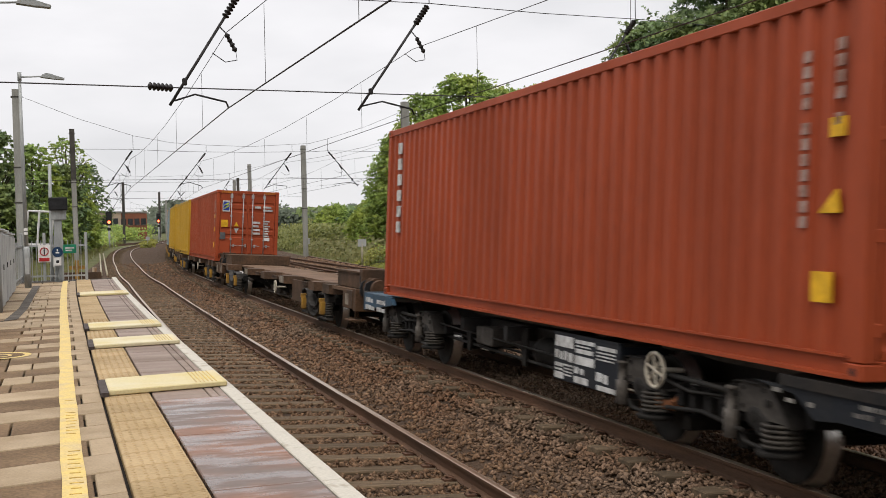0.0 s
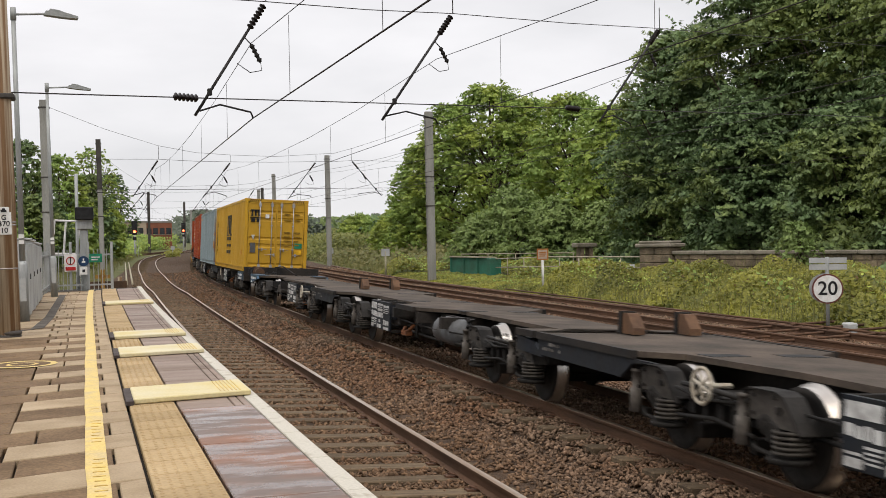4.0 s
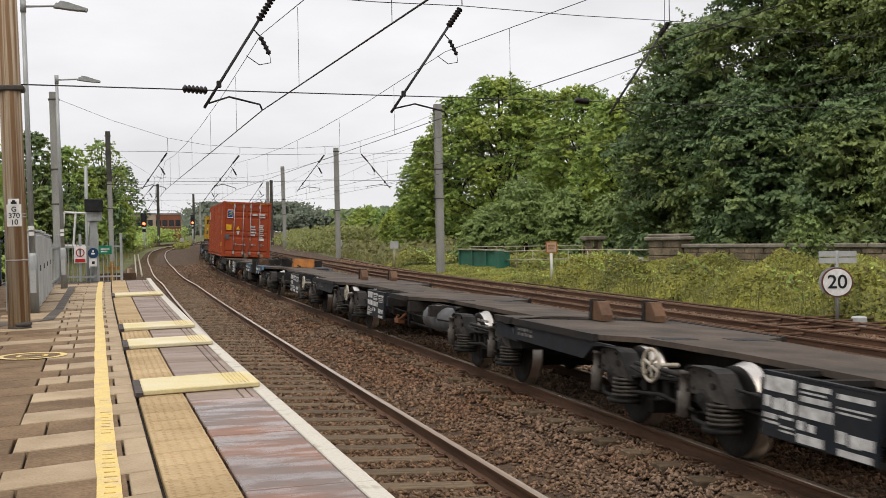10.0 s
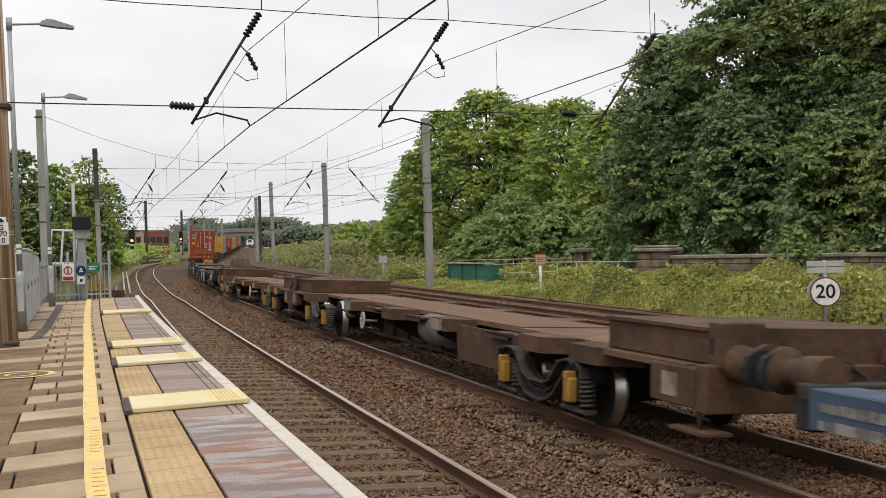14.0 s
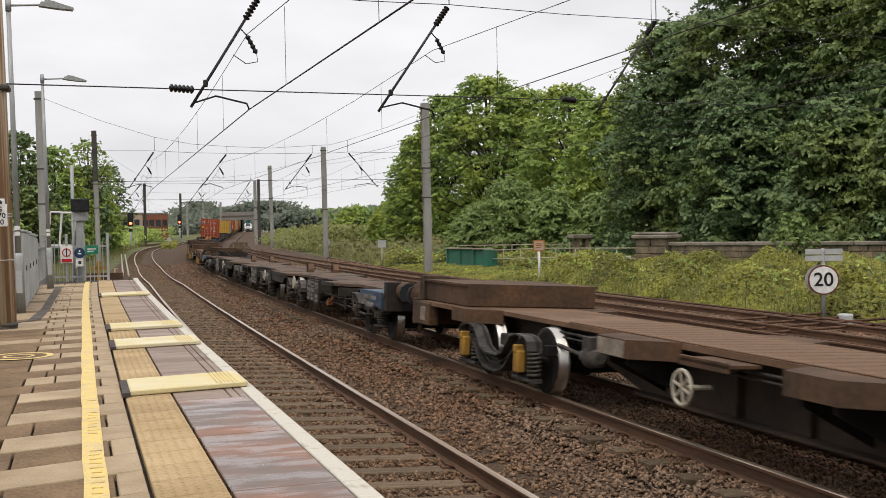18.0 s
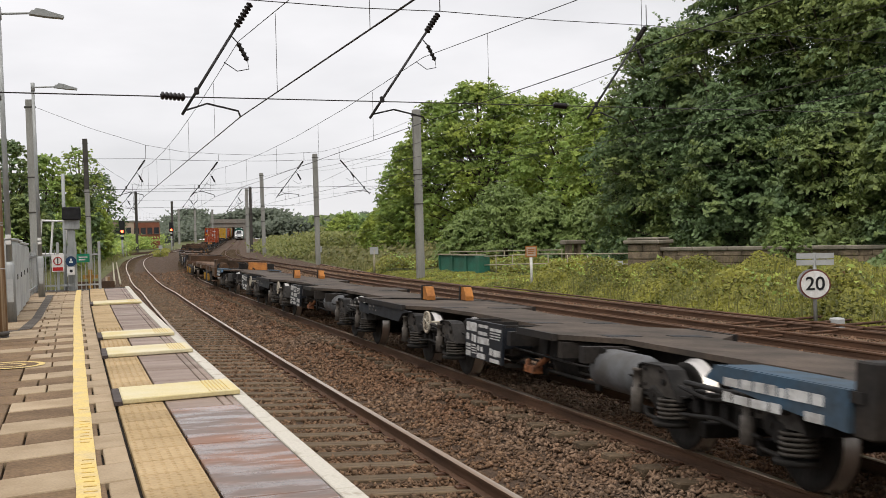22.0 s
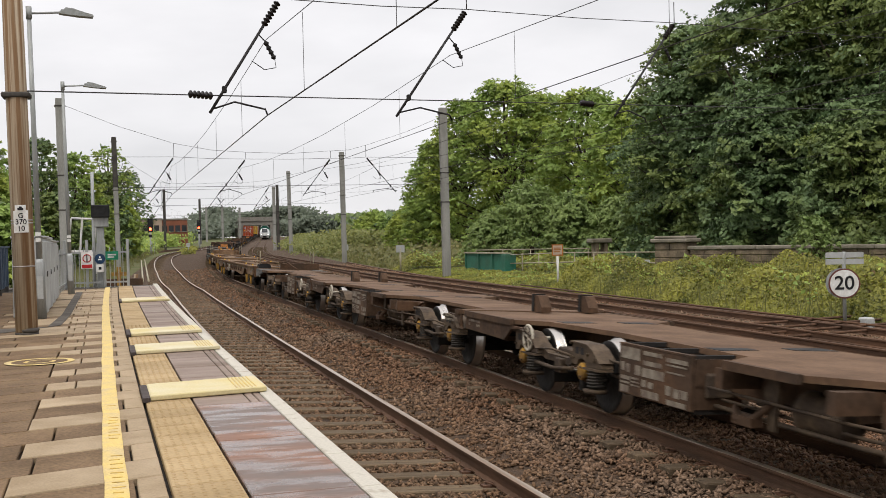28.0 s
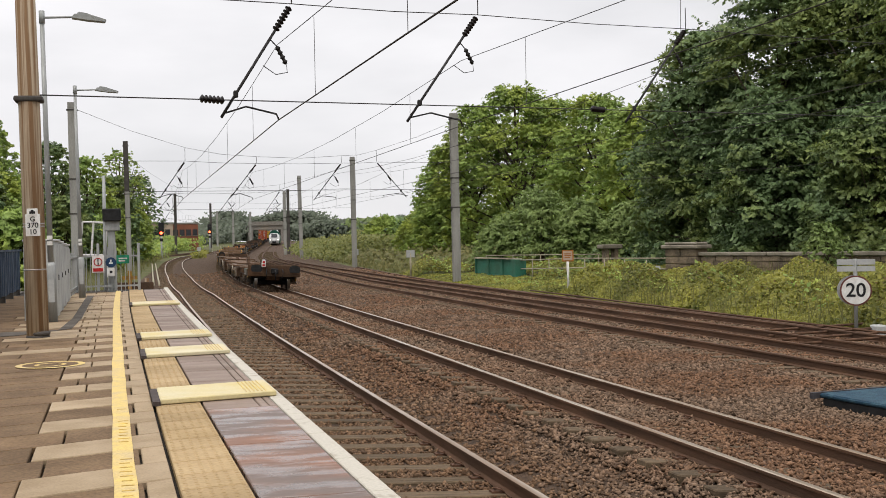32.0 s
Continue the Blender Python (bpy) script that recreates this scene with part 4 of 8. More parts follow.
        for y in (-0.5, -0.15, 0.2, 0.5):
            box(bm, -0.08, y - 0.05, 0.4, -0.04, y + 0.05, 0.62)
        path(bm, [(-0.08, -1.3, 0.32), (-0.08, -0.4, 0.26), (-0.08, 0.4, 0.26), (-0.08, 1.3, 0.32)], 0.025, n=5)
    if kind in ("cast", "rusty"):
        for v in bm.verts:
            v.co.z = 0.2 + 0.8 * v.co.z
    return bm


def axlebox_bm(r, out, kind):
    if kind == "cast":
        return lathe(bmesh.new(), (-0.1, 0, 0), (0.1, 0, 0), [(0, 0.08), (0.2, 0.11), (1, 0.13)], 12)
    if kind == "rusty":
        bm = lathe(bmesh.new(), (-0.05, 0.1, 0), (0.1, 0.1, 0), [(0, 0.12), (1, 0.13)], 14)
        lathe(bm, (-0.12, 0.1, 0), (-0.05, 0.1, 0), [(0, 0.05), (0.3, 0.1), (1, 0.105)], 14, 1)
        for i in range(3):
            bolt(bm, -0.11, 0.1 + 0.06 * math.cos(2.1 * i), 0.06 * math.sin(2.1 * i), 0.014)
        return bm
    bm = boxes((-0.1, -0.15, -0.15, 0.08, 0.15, 0.15), bevel=0.03)
    if kind in ("bow", "plate"):
        box(bm, -out, -0.085, -0.15, -0.1, 0.085, 0.13, 1, 0.02)
        box(bm, -out - 0.02, -0.04, 0.1, -0.1, 0.04, 0.2, 1, 0.015)
    return bm


ME_BRACKET = shared("bracket", boxes((-1.119, -0.025, -0.025, -0.3, 0.025, 0.025)), M_BLACK)
M_DUSTYTUBE = mat("dusty_tube_steel", (0.0962, 0.0851, 0.074), (0.0518, 0.0444, 0.037), 0.7, scale=5, fine=22, grain=0.3)
DAMPER = lathe(bmesh.new(), (0, 0, 0.31), (0, 0, 0.74), [(0, 0.03), (0.02, 0.062), (0.55, 0.062), (0.56, 0.045), (0.93, 0.045), (0.94, 0.06), (1, 0.05)], 10)
ME_ENDBEAM = shared("end_beam", boxes((-0.98, -0.05, 0.5, 0.98, 0.05, 0.64), bevel=0.012), M_BOGIE)
ME_BRAKEBEAM = shared("brake_beam", boxes((-0.95, -0.06, 0.2, 0.95, 0.06, 0.34), bevel=0.012), M_BOGIE)
ME_DAMPER = shared("damper", DAMPER, M_DUSTYTUBE)
STYLE = {}
M_DUSTY = mat("dusty_grey_steel", (0.0592, 0.0518, 0.0444), (0.0333, 0.0289, 0.0244), 0.8, scale=5, fine=22, grain=0.3, bump=0.2)
M_BOWSTEEL = mat("dusty_dark_bogie_steel", (0.0459, 0.0414, 0.037), (0.0222, 0.02, 0.0178), 0.75, scale=4, fine=22, grain=0.3, bump=0.2)
M_GRIMYBOGIE = mat("grimy_brown_grey_steel", (0.0555, 0.0474, 0.04), (0.0266, 0.0222, 0.0192), 0.8, scale=4, fine=22, grain=0.3, bump=0.25)
M_RUSTBOGIE = mat("rust_brown_bogie_steel", (0.0851, 0.0592, 0.037), (0.0459, 0.0333, 0.0244), 0.8, scale=4, fine=22, grain=0.3, bump=0.25)
for kind, body, other, capm, out in (("cast", M_BOGIE, M_DUSTY, M_BOGIE, 0.16), ("bow", M_BOWSTEEL, M_BOGIE, M_OCHRE, 0.22), ("plate", M_BOGIE, M_BOGIE, M_OCHRE, 0.2), ("rusty", M_RUSTBOGIE, M_RUBBER, M_OCHRE, 0.14), ("grimy", M_GRIMYBOGIE, M_RUBBER, M_RUSTBOGIE, 0.14)):
    shape = "rusty" if kind == "grimy" else kind
    bolster = boxes((-0.95, -0.28, 0.5, 0.95, 0.28, 0.66), bevel=0.015)
    lathe(bolster, (0, 0, 0.66), (0, 0, 0.84), [(0, 0.3), (1, 0.3)], 16)
    STYLE[kind] = (shared("bogie", bolster, body), shared("side_frame", frame_bm(shape), body, other), shared("axle_box", axlebox_bm(0.12, out, shape), body, capm))


def bogie(wagon, y, kind="cast", base=2.1):
    """A four-wheeled bogie with its middle at y on a wagon."""
    bol, side, abox = STYLE[kind]
    b = use("bogie", bol, wagon, m=Matrix.Translation((0, y, 0)))
    for s in (-1, 1):
        flip = Matrix.Identity(4) if s < 0 else pose(0, 0, 0, 0, 0, 180)
        use("side_frame", side, b, m=Matrix.Translation((s * (0.99 if kind in ("cast", "rusty", "grimy") else 1.06), 0, 0)) @ flip)
        for a in (-1, 1):
            use("axle_box", abox, b, m=Matrix.Translation((s * 1.03, a * base / 2, WHEEL + (0.05 if kind in ("cast", "rusty", "grimy") else 0.0))) @ flip)
            if kind in ("cast", "rusty", "grimy"):
                back = -1 if s < 0 else 1
                use("coil_spring", ME_BIGSPRING if kind == "cast" else ME_RUSTSPRING, b, m=Matrix.Translation((s * 1.06, a * base / 2 + back * 0.2, 0)))
                if kind == "cast":
                    use("damper", ME_DAMPER, b, m=Matrix.Translation((s * 1.13, a * base / 2 - back * 0.4, 0)))
            else:
                for k in (-0.23, 0.23):
                    use("coil_spring", ME_SPRING, b, m=Matrix.Translation((s * 1.08, a * base / 2 + k, 0)))
    for a in (-1, 1):
        use("end_beam", ME_ENDBEAM, b, m=Matrix.Translation((0, a * 1.35, 0)))
        use("brake_beam", ME_BRAKEBEAM, b, m=Matrix.Translation((0, a * 0.45, 0)))
        w = use("wheelset", ME_WHEELSET, b, m=Matrix.Translation((0, a * base / 2, WHEEL)))
        ROLLERS.append((w, a * base / 2, wagon))
    return b


def handwheel(wagon, y, z=0.62, x=-1.2, r=0.16, bar=False):
    bm = ring(bmesh.new(), (x, y, z), (1, 0, 0), r, 0.019)
    for a in ([0.3] if bar else [0.3, 1.35, 2.4]):
        c, s = math.cos(a) * r, math.sin(a) * r
        tube(bm, (x, y - c, z - s), (x, y + c, z + s), 0.014, n=6)
    tube(bm, (x, y, z), (x + 0.3, y, z), 0.025, n=6)
    part("handwheel", bm, M_WHEEL, wagon, "dirty white brake handwheel")


def buffer(wagon, x, y, s):
    bm = lathe(bmesh.new(), (x, y, 0.98), (x, y + s * 0.62, 0.98), [(0, 0.16), (0.1, 0.17), (0.5, 0.15), (0.52, 0.11), (0.88, 0.11), (0.9, 0.2), (1, 0.2)], 14)
    prism(bm, [(x - 0.2, 0.82), (x - 0.24, 0.88), (x - 0.25, 0.98), (x - 0.22, 1.08), (x - 0.14, 1.13), (x + 0.14, 1.13), (x + 0.22, 1.08), (x + 0.25, 0.98), (x + 0.24, 0.88), (x + 0.2, 0.82)], "y", min(y + s * 0.56, y + s * 0.63), max(y + s * 0.56, y + s * 0.63), 1)
    part("buffer", bm, [M_BROWN, M_RUBBER], wagon, "black greasy buffer")


def coupling(wagon, y, s):
    bm = boxes((-0.16, min(y, y + s * 0.3), 0.74, 0.16, max(y, y + s * 0.3), 0.98), bevel=0.03)
    path(bm, [(0.0, y + s * 0.3, 0.9), (0.02, y + s * 0.42, 0.8), (0.03, y + s * 0.4, 0.45)], 0.035, n=6)
    path(bm, [(0.35, y + s * 0.05, 0.95), (0.38, y + s * 0.25, 0.85), (0.36, y + s * 0.3, 0.6), (0.3, y + s * 0.2, 0.5)], 0.025, n=6)
    path(bm, [(-0.35, y + s * 0.05, 0.95), (-0.38, y + s * 0.25, 0.85), (-0.36, y + s * 0.3, 0.6)], 0.025, n=6)
    part("coupling", bm, M_RUBBER, wagon)


FLOOR = 0.93


def platform_wagon(u, kind, board=True, tint=0, orange=False, wheel=True):
    """A section of a three-part low platform wagon, its front end at u; kind: front, middle or rear."""
    rusty = tint == 2
    L = 13.7 if rusty else 13.85
    deckm = (M_DECK, M_OLDDECK, M_BROWNDECK)[tint]
    body = (M_BLACK, M_GRIMY, M_BROWN)[tint]
    cart = ("cast", "grimy", "rusty")[tint]
    label = {"front": "dark low platform wagon with a blue headstock and signboard", "middle": "dark low platform wagon section with a signboard and reservoir", "rear": "dark low platform wagon section ending in a blue headstock"}[kind]
    if rusty:
        label = {"front": "rust-brown low platform wagon with a signboard and handwheel", "middle": "rust-brown low platform wagon section with a signboard", "rear": "rust-brown last wagon with buffers and a tail lamp"}[kind]
    e = thing("platform_wagon", label, "freight wagon", "wagons of the train")
    rnd = random.Random(int(u * 10))
    a1, a2 = {"front": ((2.72, 11.35), (2.72, 12.2), (4.05, 11.35)), "middle": ((3.1, 12.45), (3.35, 11.6), (2.72, 11.55)), "rear": ((3.45, 11.7), (3.3, 11.95), (2.97, 11.7))}[kind][tint]
    h = L / 2
    f1, f2 = h - a1, h - a2
    # deck: wide at the ends and amidships, narrow over the wheels and beside the signboard
    ahead_board = kind == "front" or (kind == "middle" and tint == 1)
    # the inner ends: the front one of a following section reaches further out
    nose, tail = (h if kind == "front" else h + 0.42), (-h if kind == "rear" else -h + 0.42)
    b0, b1 = ((h - 8.15, h - 9.75) if tint == 1 and kind == "middle" else (h - 8.45, h - 10.0)) if ahead_board else ((h - 4.9, h - 6.4) if rusty else (h - 5.6, h - 7.1) if tint == 1 else (h - 5.32, h - 6.75))
    if ahead_board:
        lead = [(f1 + 0.75, 1.18), (f1 + 0.5, 0.5), (f1 - 1.75, 0.44), (f1 - 2.0, 0.75)] if kind == "front" else [(f1 + 1.55, 1.18), (f1 + 1.1, 0.62), (f1 - 1.25, 0.62), (f1 - 2.0, 1.15), (b0 + 0.5, 1.15)]
        side = [(nose - 0.1, 1.18)] + lead + [(b0 + 0.15, 0.7), (f2 + 0.6, 0.7), (f2 + 0.2, 0.8), (f2 - 1.1, 0.8), (f2 - 1.3, 1.15), (tail + 0.1, 1.15)]
    else:
        side = [(nose - 0.1, 1.15), (f1 + 1.3, 1.15), (f1 + 1.0, 0.78), (f1 - 0.3, 0.66), (f1 - 0.6, 0.62), (b1 - 0.2, 0.7), (b1 - 0.6, 1.15), (b1 - 1.7, 1.15), (b1 - 2.3, 0.62), (f2 - 1.1, 0.62), (f2 - 1.45, 1.15), (tail + 0.1, 1.15)]
    outline = [(-w, y) for y, w in side] + [(w, y) for y, w in side[::-1]]
    bm = prism(bmesh.new(), outline, "z", FLOOR - 0.07, FLOOR - 0.012)
    for (ya, wa), (yb, wb) in zip(side, side[1:]):
        for s in (-1, 1):
            if wa > 1 and wb > 1:
                part("deck_edge", boxes((s * 1.19 - 0.03, yb, FLOOR - 0.085, s * 1.19 + 0.03, ya, FLOOR - 0.004)), body, e)
    part("deck", bm, deckm, e)
    part("centre_sill", boxes((-0.3, tail + 0.4, 0.42, 0.3, nose - 0.4, FLOOR - 0.092), bevel=0.01), body, e)
    for y in (f1 - 2.6, 0.0, f2 + 2.6, 1.6, -1.6):
        part("cross_bar", boxes((-1.15, y - 0.06, 0.66, 1.15, y + 0.06, FLOOR - 0.092)), body, e)
    for s in (-1, 1):
        part("truss", prism(bmesh.new(), [(f1 - 2.2, FLOOR - 0.1), (f1 - 3.6, 0.52), (f2 + 3.6, 0.52), (f2 + 2.2, FLOOR - 0.1)], "x", s * 0.72 - 0.03, s * 0.72 + 0.03), body, e)
    # dark slots in the deck plate
    for y in (f1 + 0.9, f1 - 2.9, f2 + 3.1):
        for s in (-1, 1):
            part("deck_slot", prism(bmesh.new(), [(s * 0.2, y - 0.12), (s * 0.66, y - 0.2), (s * 0.66, y + 0.14), (s * 0.2, y + 0.1)], "z", FLOOR - 0.02, FLOOR - 0.008), M_RUBBER, e)
    for y, s, outer in ((nose, 1, kind == "front"), (tail, -1, kind == "rear")):
        if outer:
            paint = (M_BLUE if tint == 0 else M_NAVY) if not rusty else (M_BLUEGREY if s > 0 else M_GREYGREEN)
            bm = boxes((-1.2, min(y, y - s * 0.22), 0.6, 1.2, max(y, y - s * 0.22), 1.14 if s < 0 else FLOOR + 0.02), bevel=0.015)
            part("headstock", bm, M_BLACK if not rusty else M_BROWN, e)
            for q in (-1, 1):
                bm = prism(bmesh.new(), [(y - s * 0.23, 0.63), (y - s * 0.23, FLOOR), (y - s * 1.95, FLOOR), (y - s * 2.1, FLOOR - 0.12), (y - s * 1.2, 0.71)], "x", q * 1.2 - 0.035, q * 1.2 + 0.035)
                box(bm, q * 1.2 - (0.4 if q > 0 else 0), min(y - s * 0.23, y - s * 1.9), FLOOR - 0.03, q * 1.2 + (0.4 if q < 0 else 0), max(y - s * 0.23, y - s * 1.9), FLOOR + 0.004)
                part("end_fascia", bm, paint, e, ("faded blue painted end fascia", "dark navy painted end fascia", "grey painted end fascia")[tint])
            bm = bmesh.new()
            bars(bm, -1.238, max(y - s * 0.35, y - s * 1.8), 0.86, 1.3, 0.26, 2, rnd)
            part("lettering", bm, M_LETTER if tint == 0 else M_DIMLETTER, e)
            for x in (-0.87, 0.87):
                buffer(e, x, y, s)
            coupling(e, y, s)
            bm = boxes((-0.35, y - s * 0.5 - 0.05, FLOOR, 1.15, y - s * 0.5 + 0.05, FLOOR + 0.24))
            path(bm, [(-0.4, y - s * 0.5, FLOOR + 0.26), (-0.15, y - s * 0.75, FLOOR + 0.3), (0.1, y - s * 1.1, FLOOR + 0.1), (0.2, y - s * 1.5, FLOOR + 0.02)], 0.025, n=6)
            part("end_bulkhead", bm, M_BLACK if not rusty else M_BROWN, e)
            if orange and s > 0:
                bm = prism(bmesh.new(), [(y - 1.3, FLOOR), (y - 1.2, FLOOR + 0.3), (y - 0.85, FLOOR + 0.3), (y - 0.75, FLOOR)], "x", 0.0, 0.75)
                part("container_stop", bm, M_ORANGEP, e, "orange container stop")
        else:
            bm = boxes((-0.9, min(y, y - s * 0.4), 0.68, 0.9, max(y, y - s * 0.4), FLOOR - 0.1), (-0.14, min(y + s * 0.1, y - s * 0.4), 0.72, 0.14, max(y + s * 0.1, y - s * 0.4), 0.88))
            part("inner_headstock", bm, body, e)
            inner = f1 + 1.35 if s > 0 else f2 - 1.45
            for q in (-1, 1):
                bm = prism(bmesh.new(), [(y - s * 0.1, FLOOR - 0.09), (y - s * 0.1, 0.66), (inner + s * 0.25, 0.63), (inner, FLOOR - 0.14), (inner - s * 0.5, FLOOR - 0.09)], "x", q * 1.17 - 0.02, q * 1.17 + 0.02)
                part("end_side", bm, (M_SIGNDARK, M_GRIMY, M_BROWN)[tint], e, "deep painted side of the wagon end")
            bm = bmesh.new()
            bars(bm, -1.191, max(y - s * 0.25, y - s * 0.9), 0.82, 0.5, 0.12, 2, rnd)
            part("lettering", bm, M_DIMLETTER if not rusty else M_OLDLETTER, e)
            if s > 0:
                for x in (-0.05, 0.72):
                    bm = prism(bmesh.new(), [(y - 0.48, FLOOR), (y - 0.48, FLOOR + 0.08), (y - 0.33, FLOOR + 0.25), (y - 0.2, FLOOR + 0.25), (y - 0.2, FLOOR)], "x", x - 0.08, x + 0.08)
                    part("container_stop", bm, (M_ORANGEP if u < -250 else M_STOP) if not rusty else M_BROWN, e, "worn upright container stop")
                    bm = boxes((x - 0.1, y - 0.2, FLOOR, x + 0.1, y - 0.12, FLOOR + 0.27))
                    part("stop_plate", bm, M_BLACK, e)
    bogie(e, f1, cart, 1.9)
    bogie(e, f2, cart, 1.9)
    if ahead_board:
        handwheel(e, h - (10.65, 11.55, 11.1)[tint], 0.72, -1.14)
    else:
        if wheel:
            handwheel(e, h - (2.15 if rusty else 3.35 if kind == "rear" else 3.06), 0.72, -1.14)
        if tint == 0:
            bm = lathe(bmesh.new(), (-0.82, -0.9 + h - 9.2, 0.6), (-0.82, 0.3 + h - 9.2, 0.6), [(0, 0.05), (0.06, 0.17), (0.14, 0.22), (0.86, 0.22), (0.94, 0.17), (1, 0.05)], 14)
            part("air_reservoir", bm, M_GREYTANK, e, "grey cylindrical air reservoir")
    if board:
        bm = boxes((-1.17, b1, 0.38, -1.13, b0, 0.89), bevel=0.006)
        box(bm, -1.129, b1, 0.62 if not rusty else 0.4, -0.62, b1 + 0.012, 0.87)
        box(bm, -1.129, b0 - 0.012, 0.62, -0.62, b0, 0.87)
        box(bm, -1.175, b1, 0.888, -1.12, b0, 0.905)
        box(bm, -1.129, b1, 0.6, -0.62, b1 + 0.05, 0.622)
        sb = part("signboard", bm, (M_SIGNDARK, M_GRIMY, M_BROWN)[tint], e, "dark signboard with rows of white blocks")
        for y, z in ((b0 - 0.04, 0.88), (b1 + 0.04, 0.88), ((b0 + b1) / 2, 0.88), (b1 + 0.04, 0.38), (b0 - 0.04, 0.38)):
            use("bracket", ME_BRACKET, sb, m=Matrix.Translation((0, y, z)))
        # three columns of worn panels: a headed block, large strokes, tables of lines
        bm = bmesh.new()
        w = (b0 - b1 - 0.06) / 3
        for c, blocks in enumerate((((0.0, 0.95, 0.87, 0.75), (0.0, 0.22, 0.71, 0.62), (0.28, 0.45, 0.7, 0.61), (0.5, 0.68, 0.71, 0.61), (0.72, 0.95, 0.7, 0.6), (0.0, 0.45, 0.57, 0.53), (0.0, 0.45, 0.51, 0.49), (0.0, 0.45, 0.47, 0.4), (0.52, 0.95, 0.57, 0.55), (0.52, 0.95, 0.53, 0.515), (0.52, 0.95, 0.495, 0.48), (0.52, 0.95, 0.46, 0.445)),
                                    ((0.05, 0.95, 0.86, 0.82), (0.05, 0.8, 0.8, 0.785), (0.05, 0.9, 0.765, 0.72), (0.0, 1.0, 0.69, 0.6), (0.0, 0.18, 0.57, 0.5), (0.3, 0.52, 0.56, 0.5), (0.0, 0.75, 0.47, 0.4)),
                                    ((0.05, 0.95, 0.84, 0.8), (0.05, 0.9, 0.78, 0.765), (0.05, 0.95, 0.745, 0.73), (0.05, 0.85, 0.71, 0.695), (0.05, 0.3, 0.57, 0.48), (0.38, 0.62, 0.56, 0.47), (0.68, 0.98, 0.56, 0.48), (0.1, 0.95, 0.44, 0.39)))):
            for f0, f1b, z1b, z0b in blocks:
                if rnd.random() > 0.06:
                    ya = b0 - 0.03 - w * (c + 0.03 + 0.94 * f0)
                    yb = b0 - 0.03 - w * (c + 0.03 + 0.94 * f1b) + rnd.uniform(-0.02, 0.02)
                    box(bm, -1.176, yb, z0b, -1.1725, ya, z1b)
        part("lettering", bm, (M_LETTER, M_DIMLETTER, M_OLDLETTER)[tint], sb)
        bm = path(bmesh.new(), [(-1.0, b1 - 0.5, 0.5), (-1.08, b1 - 0.65, 0.42), (-1.05, b1 - 0.85, 0.44), (-0.95, b1 - 1.0, 0.6)], 0.035, n=6)
        box(bm, -1.1, b1 - 0.9, 0.38, -0.98, b1 - 0.6, 0.46)
        part("brake_lever", bm, M_LEVER if not rusty else M_BROWN, e, "rusty brake lever")
    # brake gear between the bogies: cylinder, levers, boxes and long rods
    gear = (M_BOGIE, M_GRIMYBOGIE, M_RUSTBOGIE)[tint]
    mid = (f1 + f2) / 2
    bm = lathe(bmesh.new(), (-0.78, mid - 0.9, 0.56), (-0.78, mid - 0.35, 0.56), [(0, 0.1), (0.05, 0.16), (0.8, 0.16), (0.85, 0.19), (1, 0.19)], 14)
    path(bm, [(-0.78, mid - 0.35, 0.56), (-0.8, mid + 0.4, 0.54)], 0.025, n=6)
    part("brake_cylinder", bm, gear, e)
    bm = boxes((-1.02, mid + 0.9, 0.5, -0.7, mid + 1.5, 0.74), bevel=0.02)
    part("valve_box", bm, M_DUSTY if not rusty else M_RUSTBOGIE, e, "dusty valve box under the deck")
    for x, z, r in ((-0.9, 0.42, 0.022), (-0.84, 0.48, 0.016), (-1.0, 0.6, 0.014)):
        part("brake_rod", path(bmesh.new(), [(x, f2 + 1.2, z + 0.04), (x - 0.03, mid - 1.2, z), (x, mid + 1.2, z + 0.02), (x, f1 - 1.2, z + 0.05)], r, n=6), gear, e)
    for k in (-1.6, -0.1, 1.9):
        bm = prism(bmesh.new(), [(mid + k, 0.36), (mid + k + 0.1, 0.36), (mid + k + 0.16, 0.7), (mid + k + 0.05, FLOOR - 0.1), (mid + k - 0.06, FLOOR - 0.1)], "x", -0.96, -0.92)
        part("brake_hanger", bm, gear, e)
    if rusty and kind == "rear":
        bm = prism(bmesh.new(), [(-0.59, 1.04), (-0.59, 1.3), (-0.55, 1.38), (-0.45, 1.38), (-0.41, 1.3), (-0.41, 1.04)], "y", -h - 0.12, -h - 0.005)
        lamp = part("tail_lamp", bm, M_WHITE, e, "white tail lamp with a red lens")
        bm = lathe(bmesh.new(), (-0.5, -h - 0.15, 1.26), (-0.5, -h - 0.12, 1.26), [(0, 0.035), (0.4, 0.052), (1, 0.056)], 14)
        part("lens", bm, M_SIGNR, lamp)
        part("lamp_base", boxes((-0.56, -h - 0.13, 1.07, -0.44, -h - 0.12, 1.16)), M_SIGNR, lamp)
    MOVERS.append((e, u - h, T2, 4.5))
    return e


M_RUSTPOST = mat("rusted_corner_paint", (0.163, 0.0814, 0.0444), (0.192, 0.222, 0.229), 0.7, scale=2.5, stretch=(3, 3, 0.7), lo=0.45, hi=0.6, fine=20, grain=0.2)
M_SIGNDARK = mat("dark_navy_signboard", (0.00888, 0.0118, 0.017), (0.0178, 0.0185, 0.02), 0.6, scale=3, fine=20, grain=0.25)
M_LEVER = mat("rust_orange_lever", (0.222, 0.0814, 0.0296), (0.104, 0.0444, 0.0222), 0.8, scale=6, fine=20, grain=0.3)
M_STOP = mat("brown_stop_paint", (0.118, 0.0629, 0.0333), (0.074, 0.0444, 0.0296), 0.75, scale=3.0, fine=20, grain=0.2)
